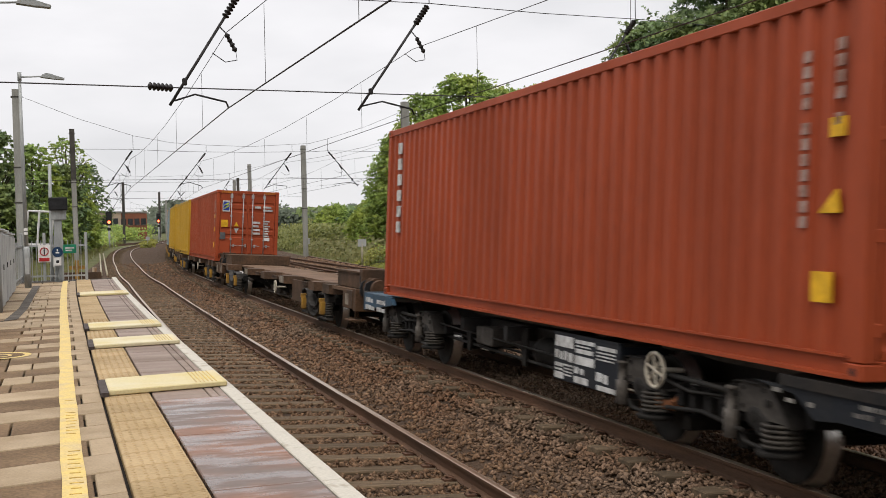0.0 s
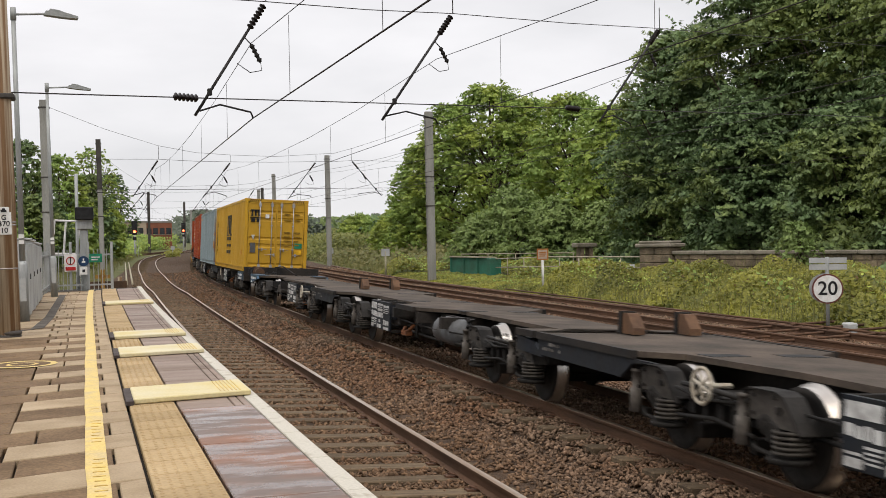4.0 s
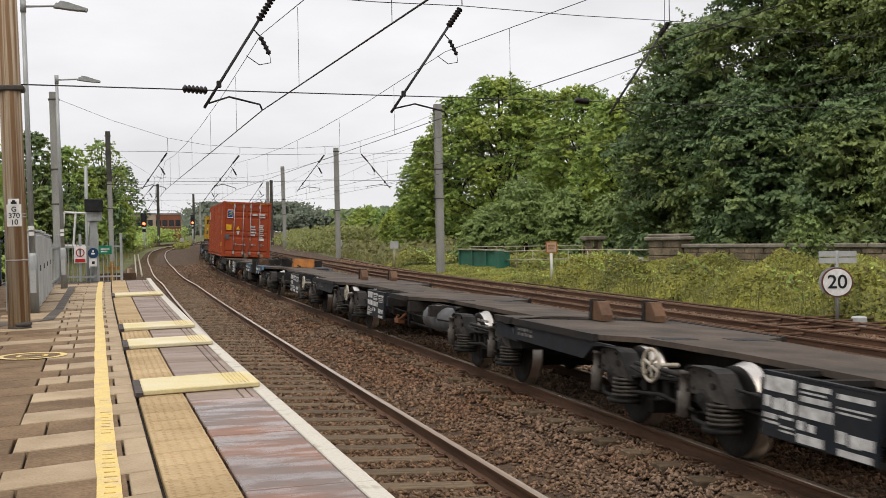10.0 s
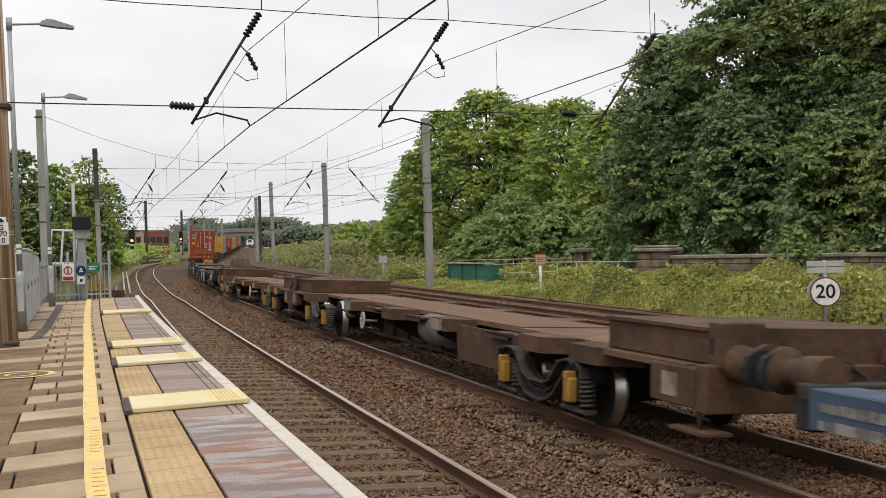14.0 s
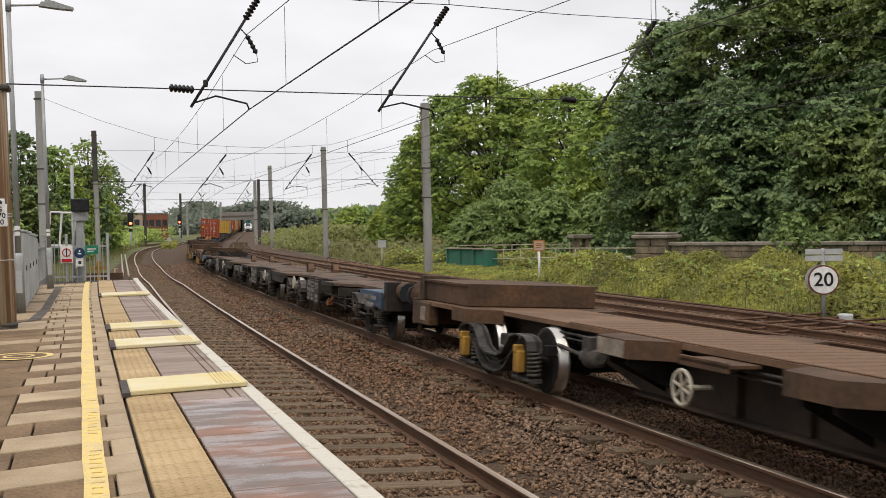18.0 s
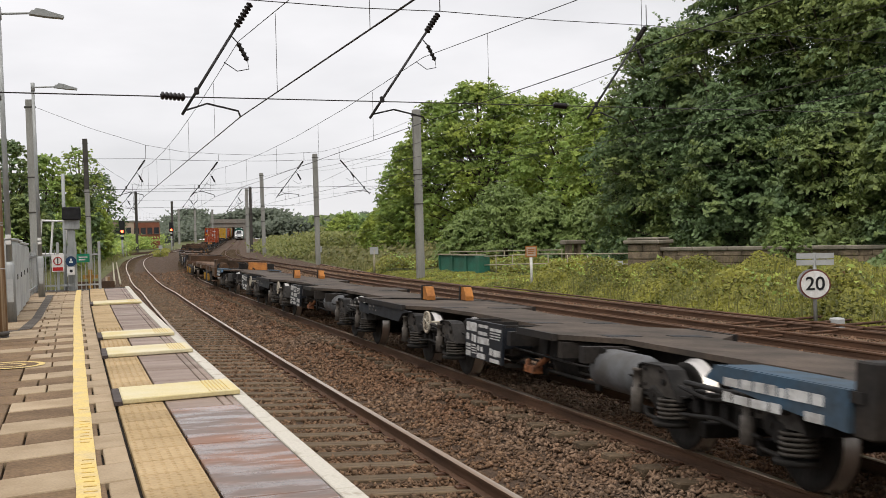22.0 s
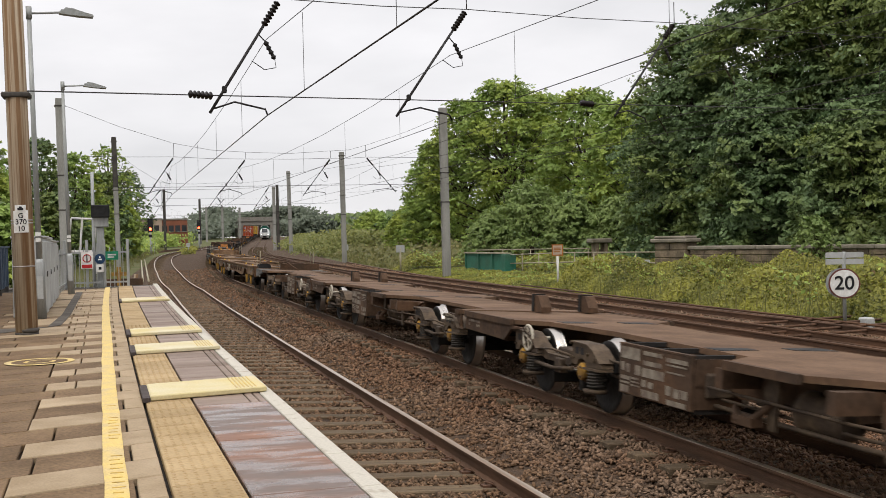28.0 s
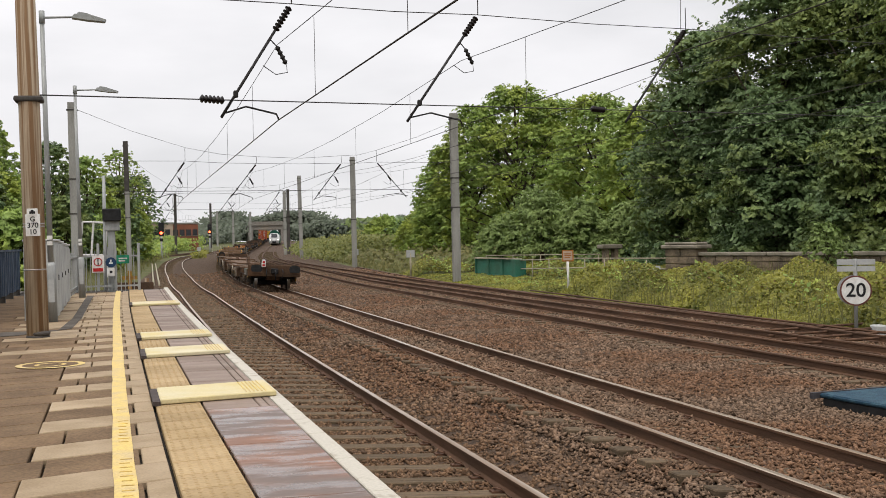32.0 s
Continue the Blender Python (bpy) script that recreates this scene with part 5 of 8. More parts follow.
M_BROWNDECK = mat("dusty_brown_deck", (0.136, 0.0793, 0.0459), (0.0894, 0.0528, 0.0311), 0.82, scale=1.2, fine=20, grain=0.22, bump=0.15)
M_BLUEGREY = mat("blue_grey_fascia_paint", (0.0888, 0.0925, 0.0925), (0.0666, 0.0555, 0.0444), 0.7, scale=2, fine=20, grain=0.2)
M_GREYGREEN = mat("grey_green_fascia_paint", (0.111, 0.111, 0.0925), (0.074, 0.0629, 0.0481), 0.7, scale=2, fine=20, grain=0.2)
M_GRIMY = mat("grimy_brown_black_paint", (0.037, 0.0311, 0.0252), (0.0207, 0.0178, 0.0148), 0.8, scale=2, fine=20, grain=0.3)
M_OLDDECK = mat("dusty_brown_grey_deck", (0.102, 0.0668, 0.0436), (0.0601, 0.0407, 0.0281), 0.85, scale=1.2, fine=20, grain=0.25)
M_DIMLETTER = mat("dirty_grey_lettering", (0.222, 0.207, 0.185), (0.0888, 0.0814, 0.074), 0.8, scale=7, fine=30, grain=0.2, bump=0.0)
M_PALEPLATE = mat("worn_pale_deck_paint", (0.222, 0.153, 0.101), (0.139, 0.087, 0.0544), 0.8, scale=3, fine=20, grain=0.25)
M_GREYTANK = mat("grey_tank_paint", (0.0962, 0.0999, 0.104), (0.0629, 0.0592, 0.0555), 0.6, scale=3, fine=20, grain=0.15)
M_OLDLETTER = mat("brown_stained_lettering", (0.222, 0.192, 0.148), (0.126, 0.0962, 0.074), 0.8, scale=7, fine=30, grain=0.2, bump=0.0)


ME_PLANK = shared("plank", boxes((-0.72, -0.125, 0.0, 0.72, 0.125, 0.018), bevel=0.006), M_BROWNDECK)


def spine_wagon(u, wheel_at, tank, yellow):
    """A long rusty spine wagon with raised end boxes, its front end at u."""
    L = 21.8
    h = L / 2
    e = thing("spine_wagon", "rust-brown spine wagon with raised end boxes and cross arms", "freight wagon", "wagons of the train")
    rnd = random.Random(int(u * 7))
    bm = prism(bmesh.new(), [(-h + 0.2, FLOOR - 0.06), (-h + 0.2, 0.62), (-h + 5.2, 0.62), (-h + 6.8, 0.26), (h - 6.8, 0.26), (h - 5.2, 0.62), (h - 0.2, 0.62), (h - 0.2, FLOOR - 0.06)], "x", -0.45, 0.45)
    part("spine_beam", bm, M_SPINE, e)
    for q in (-1, 1):
        for z in (0.26, FLOOR - 0.1):
            ya, yb = (-h + 6.8, h - 6.8) if z < 0.5 else (-h + 2.2, h - 2.2)
            part("flange", boxes((q * 0.53 - 0.08, ya, z, q * 0.53 + 0.08, yb, z + 0.028)), M_SPINE, e)
        for i in range(7):
            y = h - 7.6 - i * (L - 15.2) / 6
            part("stiffener", boxes((q * 0.49 - 0.04, y - 0.012, 0.29, q * 0.49 + 0.04, y + 0.012, FLOOR - 0.1)), M_SPINE, e)
        part("side_plate", prism(bmesh.new(), [(h - 14.3, FLOOR - 0.07), (h - 14.4, 0.34), (h - 16.9, 0.34), (h - 17.3, FLOOR - 0.07)], "x", q * 0.98 - 0.02, q * 0.98 + 0.02), M_BROWN, e)
    side = [(h - 0.3, 1.15), (h - 2.0, 1.15), (h - 2.4, 0.74), (-h + 2.4, 0.74), (-h + 2.0, 1.15), (-h + 0.3, 1.15)]
    bm = prism(bmesh.new(), [(-w, y) for y, w in side] + [(w, y) for y, w in side[::-1]], "z", FLOOR - 0.06, FLOOR + 0.0)
    part("deck", bm, M_BROWNDECK, e)
    if u < 0:
        for i in range(40):
            use("plank", ME_PLANK, e, m=Matrix.Translation((0, h - 5.4 - 0.275 * i, FLOOR)))
    for i, y in enumerate((h - 2.45, h - 7.4, h - 10.7, h - 13.9, h - 17.8, -h + 2.45)):
        for s in (-1, 1):
            arm = bmesh.new()
            prism(arm, [(s * 0.74, y - 0.62), (s * 1.2, y - 0.33), (s * 1.2, y + 0.33), (s * 0.74, y + 0.62)], "z", FLOOR - 0.19, FLOOR + 0.004)
            part("cross_arm", arm, M_BROWN, e)
            if 0 < i < 5:
                for d in (-0.2, 0.2):
                    part("gusset", prism(bmesh.new(), [(s * 0.45, 0.34), (s * 0.45, FLOOR - 0.192), (s * 1.12, FLOOR - 0.192), (s * 1.12, FLOOR - 0.26)], "y", y + d - 0.015, y + d + 0.015), M_BOGIE, e)
        part("arm_end", boxes((-1.215, y - 0.3, FLOOR - 0.18, -1.203, y + 0.3, FLOOR - 0.012)), M_OCHRE if yellow else M_OLDLETTER, e, "yellow painted arm end" if yellow else "pale worn arm end") if yellow or i in (1, 3) else None
    if yellow:
        for ya, yb, za, zb in ((15.3, 16.0, 0.62, 0.84), (15.85, 16.25, 0.6, 0.8), (15.3, 15.42, 0.42, 0.52), (16.2, 16.45, 0.36, 0.58)):
            part("yellow_patch", prism(bmesh.new(), [(h - ya, za), (h - ya - 0.03, zb), (h - yb, zb - 0.03), (h - yb + 0.05, za + 0.04)], "x", -1.008, -1.001), M_OCHRE, e, "worn yellow paint patch")
        part("wall_box", boxes((-1.05, h - 16.1, 0.46, -1.001, h - 15.8, 0.6), bevel=0.01), M_RUBBER, e)
    # pipes, valves and levers along the near side
    bm = lathe(bmesh.new(), (-0.85, h - 6.2 - 0.25, 0.6), (-0.85, h - 6.2 + 0.25, 0.6), [(0, 0.05), (0.04, 0.1), (0.4, 0.1), (0.42, 0.13), (0.5, 0.13), (0.52, 0.07), (0.9, 0.07), (1, 0.04)], 12)
    box(bm, -0.92, h - 6.2 - 0.1, 0.66, -0.6, h - 6.2 + 0.1, FLOOR - 0.1)
    path(bm, [(-0.85, h - 6.2 + 0.25, 0.6), (-0.8, h - 6.2 + 1.2, 0.66), (-0.7, h - 6.2 + 1.9, 0.7)], 0.025, n=6)
    part("valve", bm, M_DUSTY, e, "dusty brake valve and pipe")
    bm = bmesh.new()
    for z, r in ((0.8, 0.018), (0.74, 0.014)):
        path(bm, [(-0.72, h - 5.0, z), (-0.72, 0.0, z - 0.02), (-0.72, -h + 5.0, z)], r, n=5)
    part("pipe_run", bm, M_BOWSTEEL, e)
    for k in (9.0, 12.1, 16.3):
        bm = boxes((-1.1, h - k - 0.4, FLOOR - 0.1, -0.74, h - k + 0.4, FLOOR - 0.07), (-1.1, h - k - 0.4, FLOOR - 0.14, -1.06, h - k + 0.4, FLOOR - 0.05))
        part("side_bracket", bm, M_BROWN, e)
    for s in (1, -1):
        y0, y1 = s * (h - 0.05), s * (h - 2.2)
        lo, hi = min(y0, y1), max(y0, y1)
        bm = boxes((-1.0, lo, FLOOR, 1.1, hi, FLOOR + 0.33), bevel=0.02)
        box(bm, -1.04, lo - 0.0, FLOOR + 0.31, 1.14, hi, FLOOR + 0.345)
        part("end_box", bm, M_BROWN, e, "raised rusty end box")
        bm = boxes((-1.16, s * h - 0.1, 0.52, 1.16, s * h + 0.1, FLOOR + 0.02), (-1.18, s * (h - 0.5) - 0.4, 0.55, -1.02, s * (h - 0.5) + 0.4, FLOOR - 0.02), (-1.05, s * h - 0.14, FLOOR, -0.6, s * h + 0.08, FLOOR + 0.4), bevel=0.012)
        part("headstock", bm, M_BROWN, e)
        part("end_marking", boxes((-1.185, s * (h - 0.55) - 0.16, 0.62, -1.181, s * (h - 0.55) + 0.12, 0.84)), M_OCHRE if yellow and s > 0 else M_OLDLETTER, e)
        part("end_hole", boxes((-1.056, s * h - 0.02, FLOOR + 0.12, -1.051, s * h + 0.05, FLOOR + 0.26)), M_RUBBER, e)
        for x in (-0.87, 0.87):
            buffer(e, x, s * h, s)
        coupling(e, s * h, s)
        bm = boxes((-1.25, s * (h - 0.1) - 0.3, 0.34, -0.95, s * (h - 0.1) + 0.3, 0.37))
        path(bm, [(-1.1, s * (h - 0.1), 0.36), (-1.1, s * (h - 0.1), 0.56)], 0.02, n=5)
        path(bm, [(-1.0, s * (h - 0.1) + 0.2, 0.36), (-1.0, s * (h - 0.1) + 0.2, 0.56)], 0.02, n=5)
        part("step", bm, M_BROWN, e)
        bogie(e, s * (h - 3.8), "bow")
    handwheel(e, h - wheel_at + 0.35, 0.6)
    if tank:
        bm = lathe(bmesh.new(), (-0.72, h - 13.6, 0.66), (-0.72, h - 11.9, 0.66), [(0, 0.06), (0.05, 0.2), (0.1, 0.26), (0.9, 0.26), (0.95, 0.2), (1, 0.06)], 16)
        part("air_reservoir", bm, M_GREYTANK, e, "dusty cylindrical air reservoir")
    MOVERS.append((e, u - h, T2, 7.3))


def flat_wagon(u, wheel_at, bulkhead):
    """A rusty skeletal flat wagon with blue graffiti on its sills, its front end at u."""
    L = 19.2
    h = L / 2
    e = thing("skeletal_flat_wagon", "rusty skeletal flat wagon with pale blue graffiti on its sills", "freight wagon", "wagons of the train")
    rnd = random.Random(int(u * 5))
    top = FLOOR + 0.06
    for s in (-1, 1):
        half = [(h, 0.7), (h - 0.2, 0.66), (h - 2.4, 0.66), (h - 2.65, 0.69), (h - 2.85, 0.79), (h - 3.1, 0.86), (h - 3.65, 0.865), (h - 3.95, 0.8), (h - 4.15, 0.68), (h - 4.6, 0.58), (h - 5.5, 0.55), (h - 6.8, 0.6)]
        bm = prism(bmesh.new(), [(-h, top), (h, top)] + half + [(-y, z) for y, z in half[::-1]], "x", s * 1.2 - 0.035, s * 1.2 + 0.035)
        strip(bm, half[::-1], s * 1.2 - 0.05, s * 1.2 + 0.05, 0.015)
        strip(bm, [(-y, z) for y, z in half], s * 1.2 - 0.05, s * 1.2 + 0.05, 0.015)
        box(bm, s * 1.2 - 0.1, -h, top - 0.03, s * 1.2 + 0.1, h, top + 0.02)
        part("side_sill", bm, M_FLAT, e)
    bm = boxes((-0.25, -h, 0.5, 0.25, h, top - 0.05))
    for i in range(8):
        y = -h + 4.8 + i * (L - 9.6) / 7
        box(bm, -1.16, y - 0.07, 0.6, 1.16, y + 0.07, top - 0.06)
    part("centre_sill", bm, M_FLAT, e)
    for s in (-1, 1):
        bm = bmesh.new()
        box(bm, -1.16, min(s * h, s * (h - 4.6)), top - 0.1, 1.16, max(s * h, s * (h - 4.6)), top - 0.02)
        part("deck_pan", bm, M_BROWNDECK, e)
        for k in range(3):
            for q in (-1, 1):
                y = s * (h - 0.9 - 1.45 * k)
                part("deck_plate", boxes((q * 0.62 - 0.36, y - 0.42, top - 0.02, q * 0.62 + 0.36, y + 0.42, top + 0.004), bevel=0.006), M_PALEPLATE, e, "paler worn deck plate")
        for k in range(2):
            hole = lathe(bmesh.new(), (0, 0, top - 0.02), (0, 0, top - 0.008), [(0, 0.3), (1, 0.3)], 20)
            bmesh.ops.scale(hole, vec=(1.5, 0.8, 1.0), verts=hole.verts)
            part("deck_hole", hole, M_RUBBER, e, m=Matrix.Translation((0, s * (h - 1.65 - 1.45 * k), 0)))
        part("headstock", boxes((-1.22, s * h - 0.08, 0.58, 1.22, s * h + 0.06, top + 0.01), bevel=0.01), M_FLAT, e)
        if (s > 0) == (bulkhead == "front"):
            for x in (-0.87, 0.87):
                buffer(e, x, s * h, s)
            coupling(e, s * h, s)
        else:
            part("drawbar", boxes((-0.12, min(s * h, s * (h + 0.12)), 0.66, 0.12, max(s * h, s * (h + 0.12)), 0.8)), M_RUBBER, e)
        bogie(e, s * (h - 2.3), "plate", 1.8)
        for k, q in ((2.0, -1), (4.9, -1), (2.0, 1), (4.9, 1)):
            bm = boxes((q * 1.08 - 0.04, s * (h - k) - 0.06, top, q * 1.08 + 0.04, s * (h - k) + 0.06, top + 0.025), bevel=0.006)
            lathe(bm, (q * 1.08, s * (h - k), top + 0.025), (q * 1.08, s * (h - k), top + 0.07), [(0, 0.025), (0.6, 0.03), (1, 0.015)], 8)
            part("container_spigot", bm, M_SIGNY, e, "yellow container spigot")
    for k, (y, w) in enumerate(((h - 0.1, 0.35), (h - 0.75, 0.25), (h - 1.3, 0.3), (h - 3.0, 0.35), (h - 4.0, 0.3), (h - 4.75, 0.22), (2.6, 0.4), (0.9, 0.35), (0.4, 0.4), (-h + 4.9, 0.25), (-h + 4.2, 0.3), (-h + 3.1, 0.22), (-h + 1.2, 0.35), (-h + 0.4, 0.3))):
        z = (0.74, 0.86, 0.78, 0.82, 0.74, 0.8)[k % 6] if abs(y) > 3.5 else 0.66
        bm = prism(bmesh.new(), [(y - w * 0.5 + w * rnd.uniform(0.3, 0.62) * math.cos(a), z + 0.04 + rnd.uniform(0.03, 0.09) * math.sin(a)) for a in [0.698 * i for i in range(9)]], "x", -1.2385, -1.236)
        part("graffiti", bm, M_GRAF, e, "pale blue graffiti paint")
    bm = bmesh.new()
    for k in range(9):
        y = 4.3 - 0.9 * k
        bars(bm, -1.236, y, 0.9, 0.55, 0.1, 1, rnd)
    part("lettering", bm, M_OLDLETTER, e)
    for i in range(9):
        y = -h + 5.4 + i * (L - 10.8) / 8
        bm = tube(bmesh.new(), (-1.29, y, 0.74), (-1.12, y, 0.74), 0.05, n=8)
        box(bm, -1.28, y - 0.16, 0.78, -1.24, y + 0.1, 0.86)
        part("lashing_winch", bm, M_BROWN, e)
    handwheel(e, h - wheel_at - (0.15 if bulkhead == "front" else 0.48), 0.7, -1.3, 0.15, True)
    part("plate", boxes((-1.246, h - wheel_at + 1.15, 0.62, -1.24, h - wheel_at + 1.36, 0.88)), M_LETTER, e)
    ends = (1, -1) if bulkhead == "both" else ((1,) if bulkhead == "front" else (-1,))
    for s in ends:
        for x in (-1.05, 1.05):
            bm = path(bmesh.new(), [(x - 0.06, s * h, 0.7), (x - 0.06, s * h, top + 0.62), (x + 0.06, s * h, top + 0.62), (x + 0.06, s * h, top)], 0.022, n=6)
            part("end_post", bm, M_CREAM, e, "pale bent-pipe end post")
        if s > 0:
            bm = boxes((-0.95, h - 1.5, top, 0.95, h - 0.25, top + 0.05), (-0.95, h - 0.5, top, 0.95, h - 0.3, top + 0.3), (-0.9, h - 1.45, top + 0.02, -0.75, h - 0.3, top + 0.26), (0.75, h - 1.45, top + 0.02, 0.9, h - 0.3, top + 0.26), bevel=0.02)
            prism(bm, [(h - 1.9, top), (h - 1.75, top + 0.32), (h - 1.35, top + 0.36), (h - 1.2, top)], "x", -0.5, 0.5)
            part("raised_end", bm, M_FLAT, e, "raised rusty end frame")
            for x in (-0.4, 0.42):
                part("lug", boxes((x - 0.04, h - 1.74, top + 0.33, x + 0.04, h - 1.64, top + 0.42), bevel=0.008), M_SIGNY, e, "yellow lug")
    MOVERS.append((e, u - h + 0.33, T2, 6.9))


# ---- containers ----
CL, CW, CH = 12.1, 2.42, 2.79


def corrugated(length, z0, z1, depth=0.044, pitch=0.278):
    """A corrugated side: its outer flats at x = 0, its inner ones at x = depth, along y."""
    bm = bmesh.new()
    n = round(length / pitch)
    p = length / n
    ys, xs = [], []
    for i in range(n):
        y = -length / 2 + i * p
        ys += [y, y + 0.36 * p, y + 0.5 * p, y + 0.86 * p]
        xs += [0, 0, depth, depth]
    ys.append(length / 2)
    xs.append(0)
    lo = [bm.verts.new((x, y, z0)) for x, y in zip(xs, ys)]
    hi = [bm.verts.new((x, y, z1)) for x, y in zip(xs, ys)]
    for i in range(len(ys) - 1):
        bm.faces.new((lo[i + 1], lo[i], hi[i], hi[i + 1]))
    return bm


def door_bm(w, z0, z1):
    """A door leaf in the plane y = 0, from x = 0 to w, with pressed horizontal troughs."""
    bm = bmesh.new()
    prof = [(0.0, z0)]
    h = (z1 - z0) / 5
    for i in range(5):
        a = z0 + h * i
        prof += [(0.0, a + 0.12 * h), (0.03, a + 0.2 * h), (0.03, a + 0.3 * h), (0.0, a + 0.38 * h)] if i % 2 == 0 else [(0.0, a + 0.55 * h), (0.03, a + 0.62 * h), (0.03, a + 0.78 * h), (0.0, a + 0.86 * h)]
    prof.append((0.0, z1))
    a = [bm.verts.new((0.05, d, z)) for d, z in prof]
    b = [bm.verts.new((w - 0.05, d, z)) for d, z in prof]
    for i in range(len(prof) - 1):
        bm.faces.new((a[i], b[i], b[i + 1], a[i + 1]))
    box(bm, 0.0, -0.012, z0, 0.05, 0.04, z1)
    box(bm, w - 0.05, -0.012, z0, w, 0.04, z1)
    box(bm, 0.0, -0.012, z1 - 0.05, w, 0.03, z1)
    box(bm, 0.0, -0.012, z0, w, 0.03, z0 + 0.05)
    return bm


def container(u, paint, label, marks, CL=CL):
    """A forty-foot high-cube container whose doors, at its rear, stand at u."""
    e = thing("shipping_container", label, "shipping container", "containers on the train")
    rnd = random.Random(int(abs(u) * 3) + 1)
    for s in (-1, 1):
        bm = corrugated(CL - 0.28, 0.16, CH - 0.1)
        part("side_panel", bm, paint, e, m=Matrix.Translation((-CW / 2 + 0.012, 0, 0)) if s < 0 else Matrix.Translation((CW / 2 - 0.012, 0, 0)) @ pose(0, 0, 0, 0, 0, 180))
        for q in (-1, 1):
            x0, y0 = s * CW / 2, q * CL / 2
            bm = boxes((min(x0, x0 - s * 0.13), min(y0, y0 - q * 0.15), 0.12, max(x0, x0 - s * 0.13), max(y0, y0 - q * 0.15), CH - 0.12), bevel=0.012)
            part("corner_post", bm, M_RUSTPOST if marks == "grey" and q < 0 else paint, e)
            for z in (0.0, CH - 0.118):
                bm = boxes((min(x0 + s * 0.004, x0 - s * 0.162), min(y0 + q * 0.004, y0 - q * 0.178), z, max(x0 + s * 0.004, x0 - s * 0.162), max(y0 + q * 0.004, y0 - q * 0.178), z + 0.118), bevel=0.008)
                lathe(bm, (x0 - s * 0.01, y0 - q * 0.09, z + 0.06), (x0 + s * 0.006, y0 - q * 0.09, z + 0.06), [(0, 0.03), (1, 0.03)], 10, 1)
                part("corner_casting", bm, [paint, M_RUBBER], e)
    k = CL / 2 - 0.18
    for b in ((-CW / 2, -k, 0.02, -CW / 2 + 0.1, k, 0.17), (CW / 2 - 0.1, -k, 0.02, CW / 2, k, 0.17)):
        xo, xi = (b[0], b[3]) if b[0] < 0 else (b[3], b[0])
        q = 1 if xi > xo else -1
        part("bottom_rail", prism(bmesh.new(), [(xo, 0.0), (xi, 0.0), (xi, 0.17), (xo, 0.17), (xo, 0.15), (xo + q * 0.045, 0.145), (xo + q * 0.045, 0.035), (xo, 0.03)], "y", -k, k), paint, e)
    for b in ((-CW / 2 + 0.004, -k, CH - 0.11, -CW / 2 + 0.08, k, CH - 0.01), (CW / 2 - 0.08, -k, CH - 0.11, CW / 2 - 0.004, k, CH - 0.01)):
        part("top_rail", boxes(b, bevel=0.008), paint, e)
    bm = bmesh.new()
    box(bm, -CW / 2 + 0.1, -k, 0.06, CW / 2 - 0.1, k, 0.14)
    part("floor_pan", bm, paint, e)
    bm = bmesh.new()
    n = 40
    rows = [[bm.verts.new((x, -CL / 2 + 0.1 + (CL - 0.2) * i / n, CH - (0.006 if i % 2 else 0.026))) for x in (-CW / 2 + 0.07, CW / 2 - 0.07)] for i in range(n + 1)]
    for a, b in zip(rows, rows[1:]):
        bm.faces.new((a[0], a[1], b[1], b[0]))
    part("roof", bm, paint, e)
    bm = boxes((-CW / 2 + 0.13, CL / 2 - 0.09, 0.12, CW / 2 - 0.13, CL / 2 - 0.05, CH - 0.1))
    part("front_wall", bm, paint, e)
    part("door_header", boxes((-CW / 2 + 0.15, -CL / 2, CH - 0.13, CW / 2 - 0.15, -CL / 2 + 0.1, CH - 0.01), bevel=0.008), paint, e)
    part("door_sill", boxes((-CW / 2 + 0.15, -CL / 2, 0.0, CW / 2 - 0.15, -CL / 2 + 0.12, 0.14), bevel=0.008), paint, e)
    for x0 in (-CW / 2 + 0.17, CW / 2 - 0.6):
        bm = bmesh.new()
        for i in range(6):
            x = x0 + i * 0.075
            prism(bm, [(x, CH - 0.11), (x + 0.035, CH - 0.11), (x + 0.075, CH - 0.03), (x + 0.04, CH - 0.03)], "y", -CL / 2 - 0.003, -CL / 2 + 0.001)
        part("height_warning", bm, M_TAPE if paint is not M_YELLOW else M_INK, e, "striped height warning")
    # doors with locking bars and handles
    w = CW / 2 - 0.145
    for x0 in (-w, 0.004):
        d = part("door", door_bm(w - 0.004, 0.145, CH - 0.135), paint, e, m=Matrix.Translation((x0, -CL / 2 + 0.03, 0)))
        for f in (0.4, 0.83) if x0 < 0 else (0.17, 0.6):
            x = f * w
            bm = tube(bmesh.new(), (x, -0.05, 0.06), (x, -0.05, CH - 0.1), 0.018, n=8)
            for z in (0.13, CH - 0.3):
                box(bm, x - 0.05, -0.075, z, x + 0.05, -0.005, z + 0.14)
            for z in (0.85, 1.75):
                box(bm, x - 0.035, -0.072, z, x + 0.035, -0.005, z + 0.05)
            part("locking_bar", bm, M_GALV, d, "galvanised locking bar")
            z = 0.62 if paint is not M_YELLOW else 0.85 - 0.2 * (f > 0.5)
            bm = path(bmesh.new(), [(x, -0.075, z), (x + 0.12, -0.09, z + 0.02), (x + (0.3 if f < 0.5 else 0.24) * (1 if f != 0.83 else -1), -0.09, z - 0.01)], 0.014, n=6)
            box(bm, x + 0.08, -0.08, z - 0.05, x + 0.14, -0.01, z + 0.06)
            part("door_handle", bm, M_GALV, d)
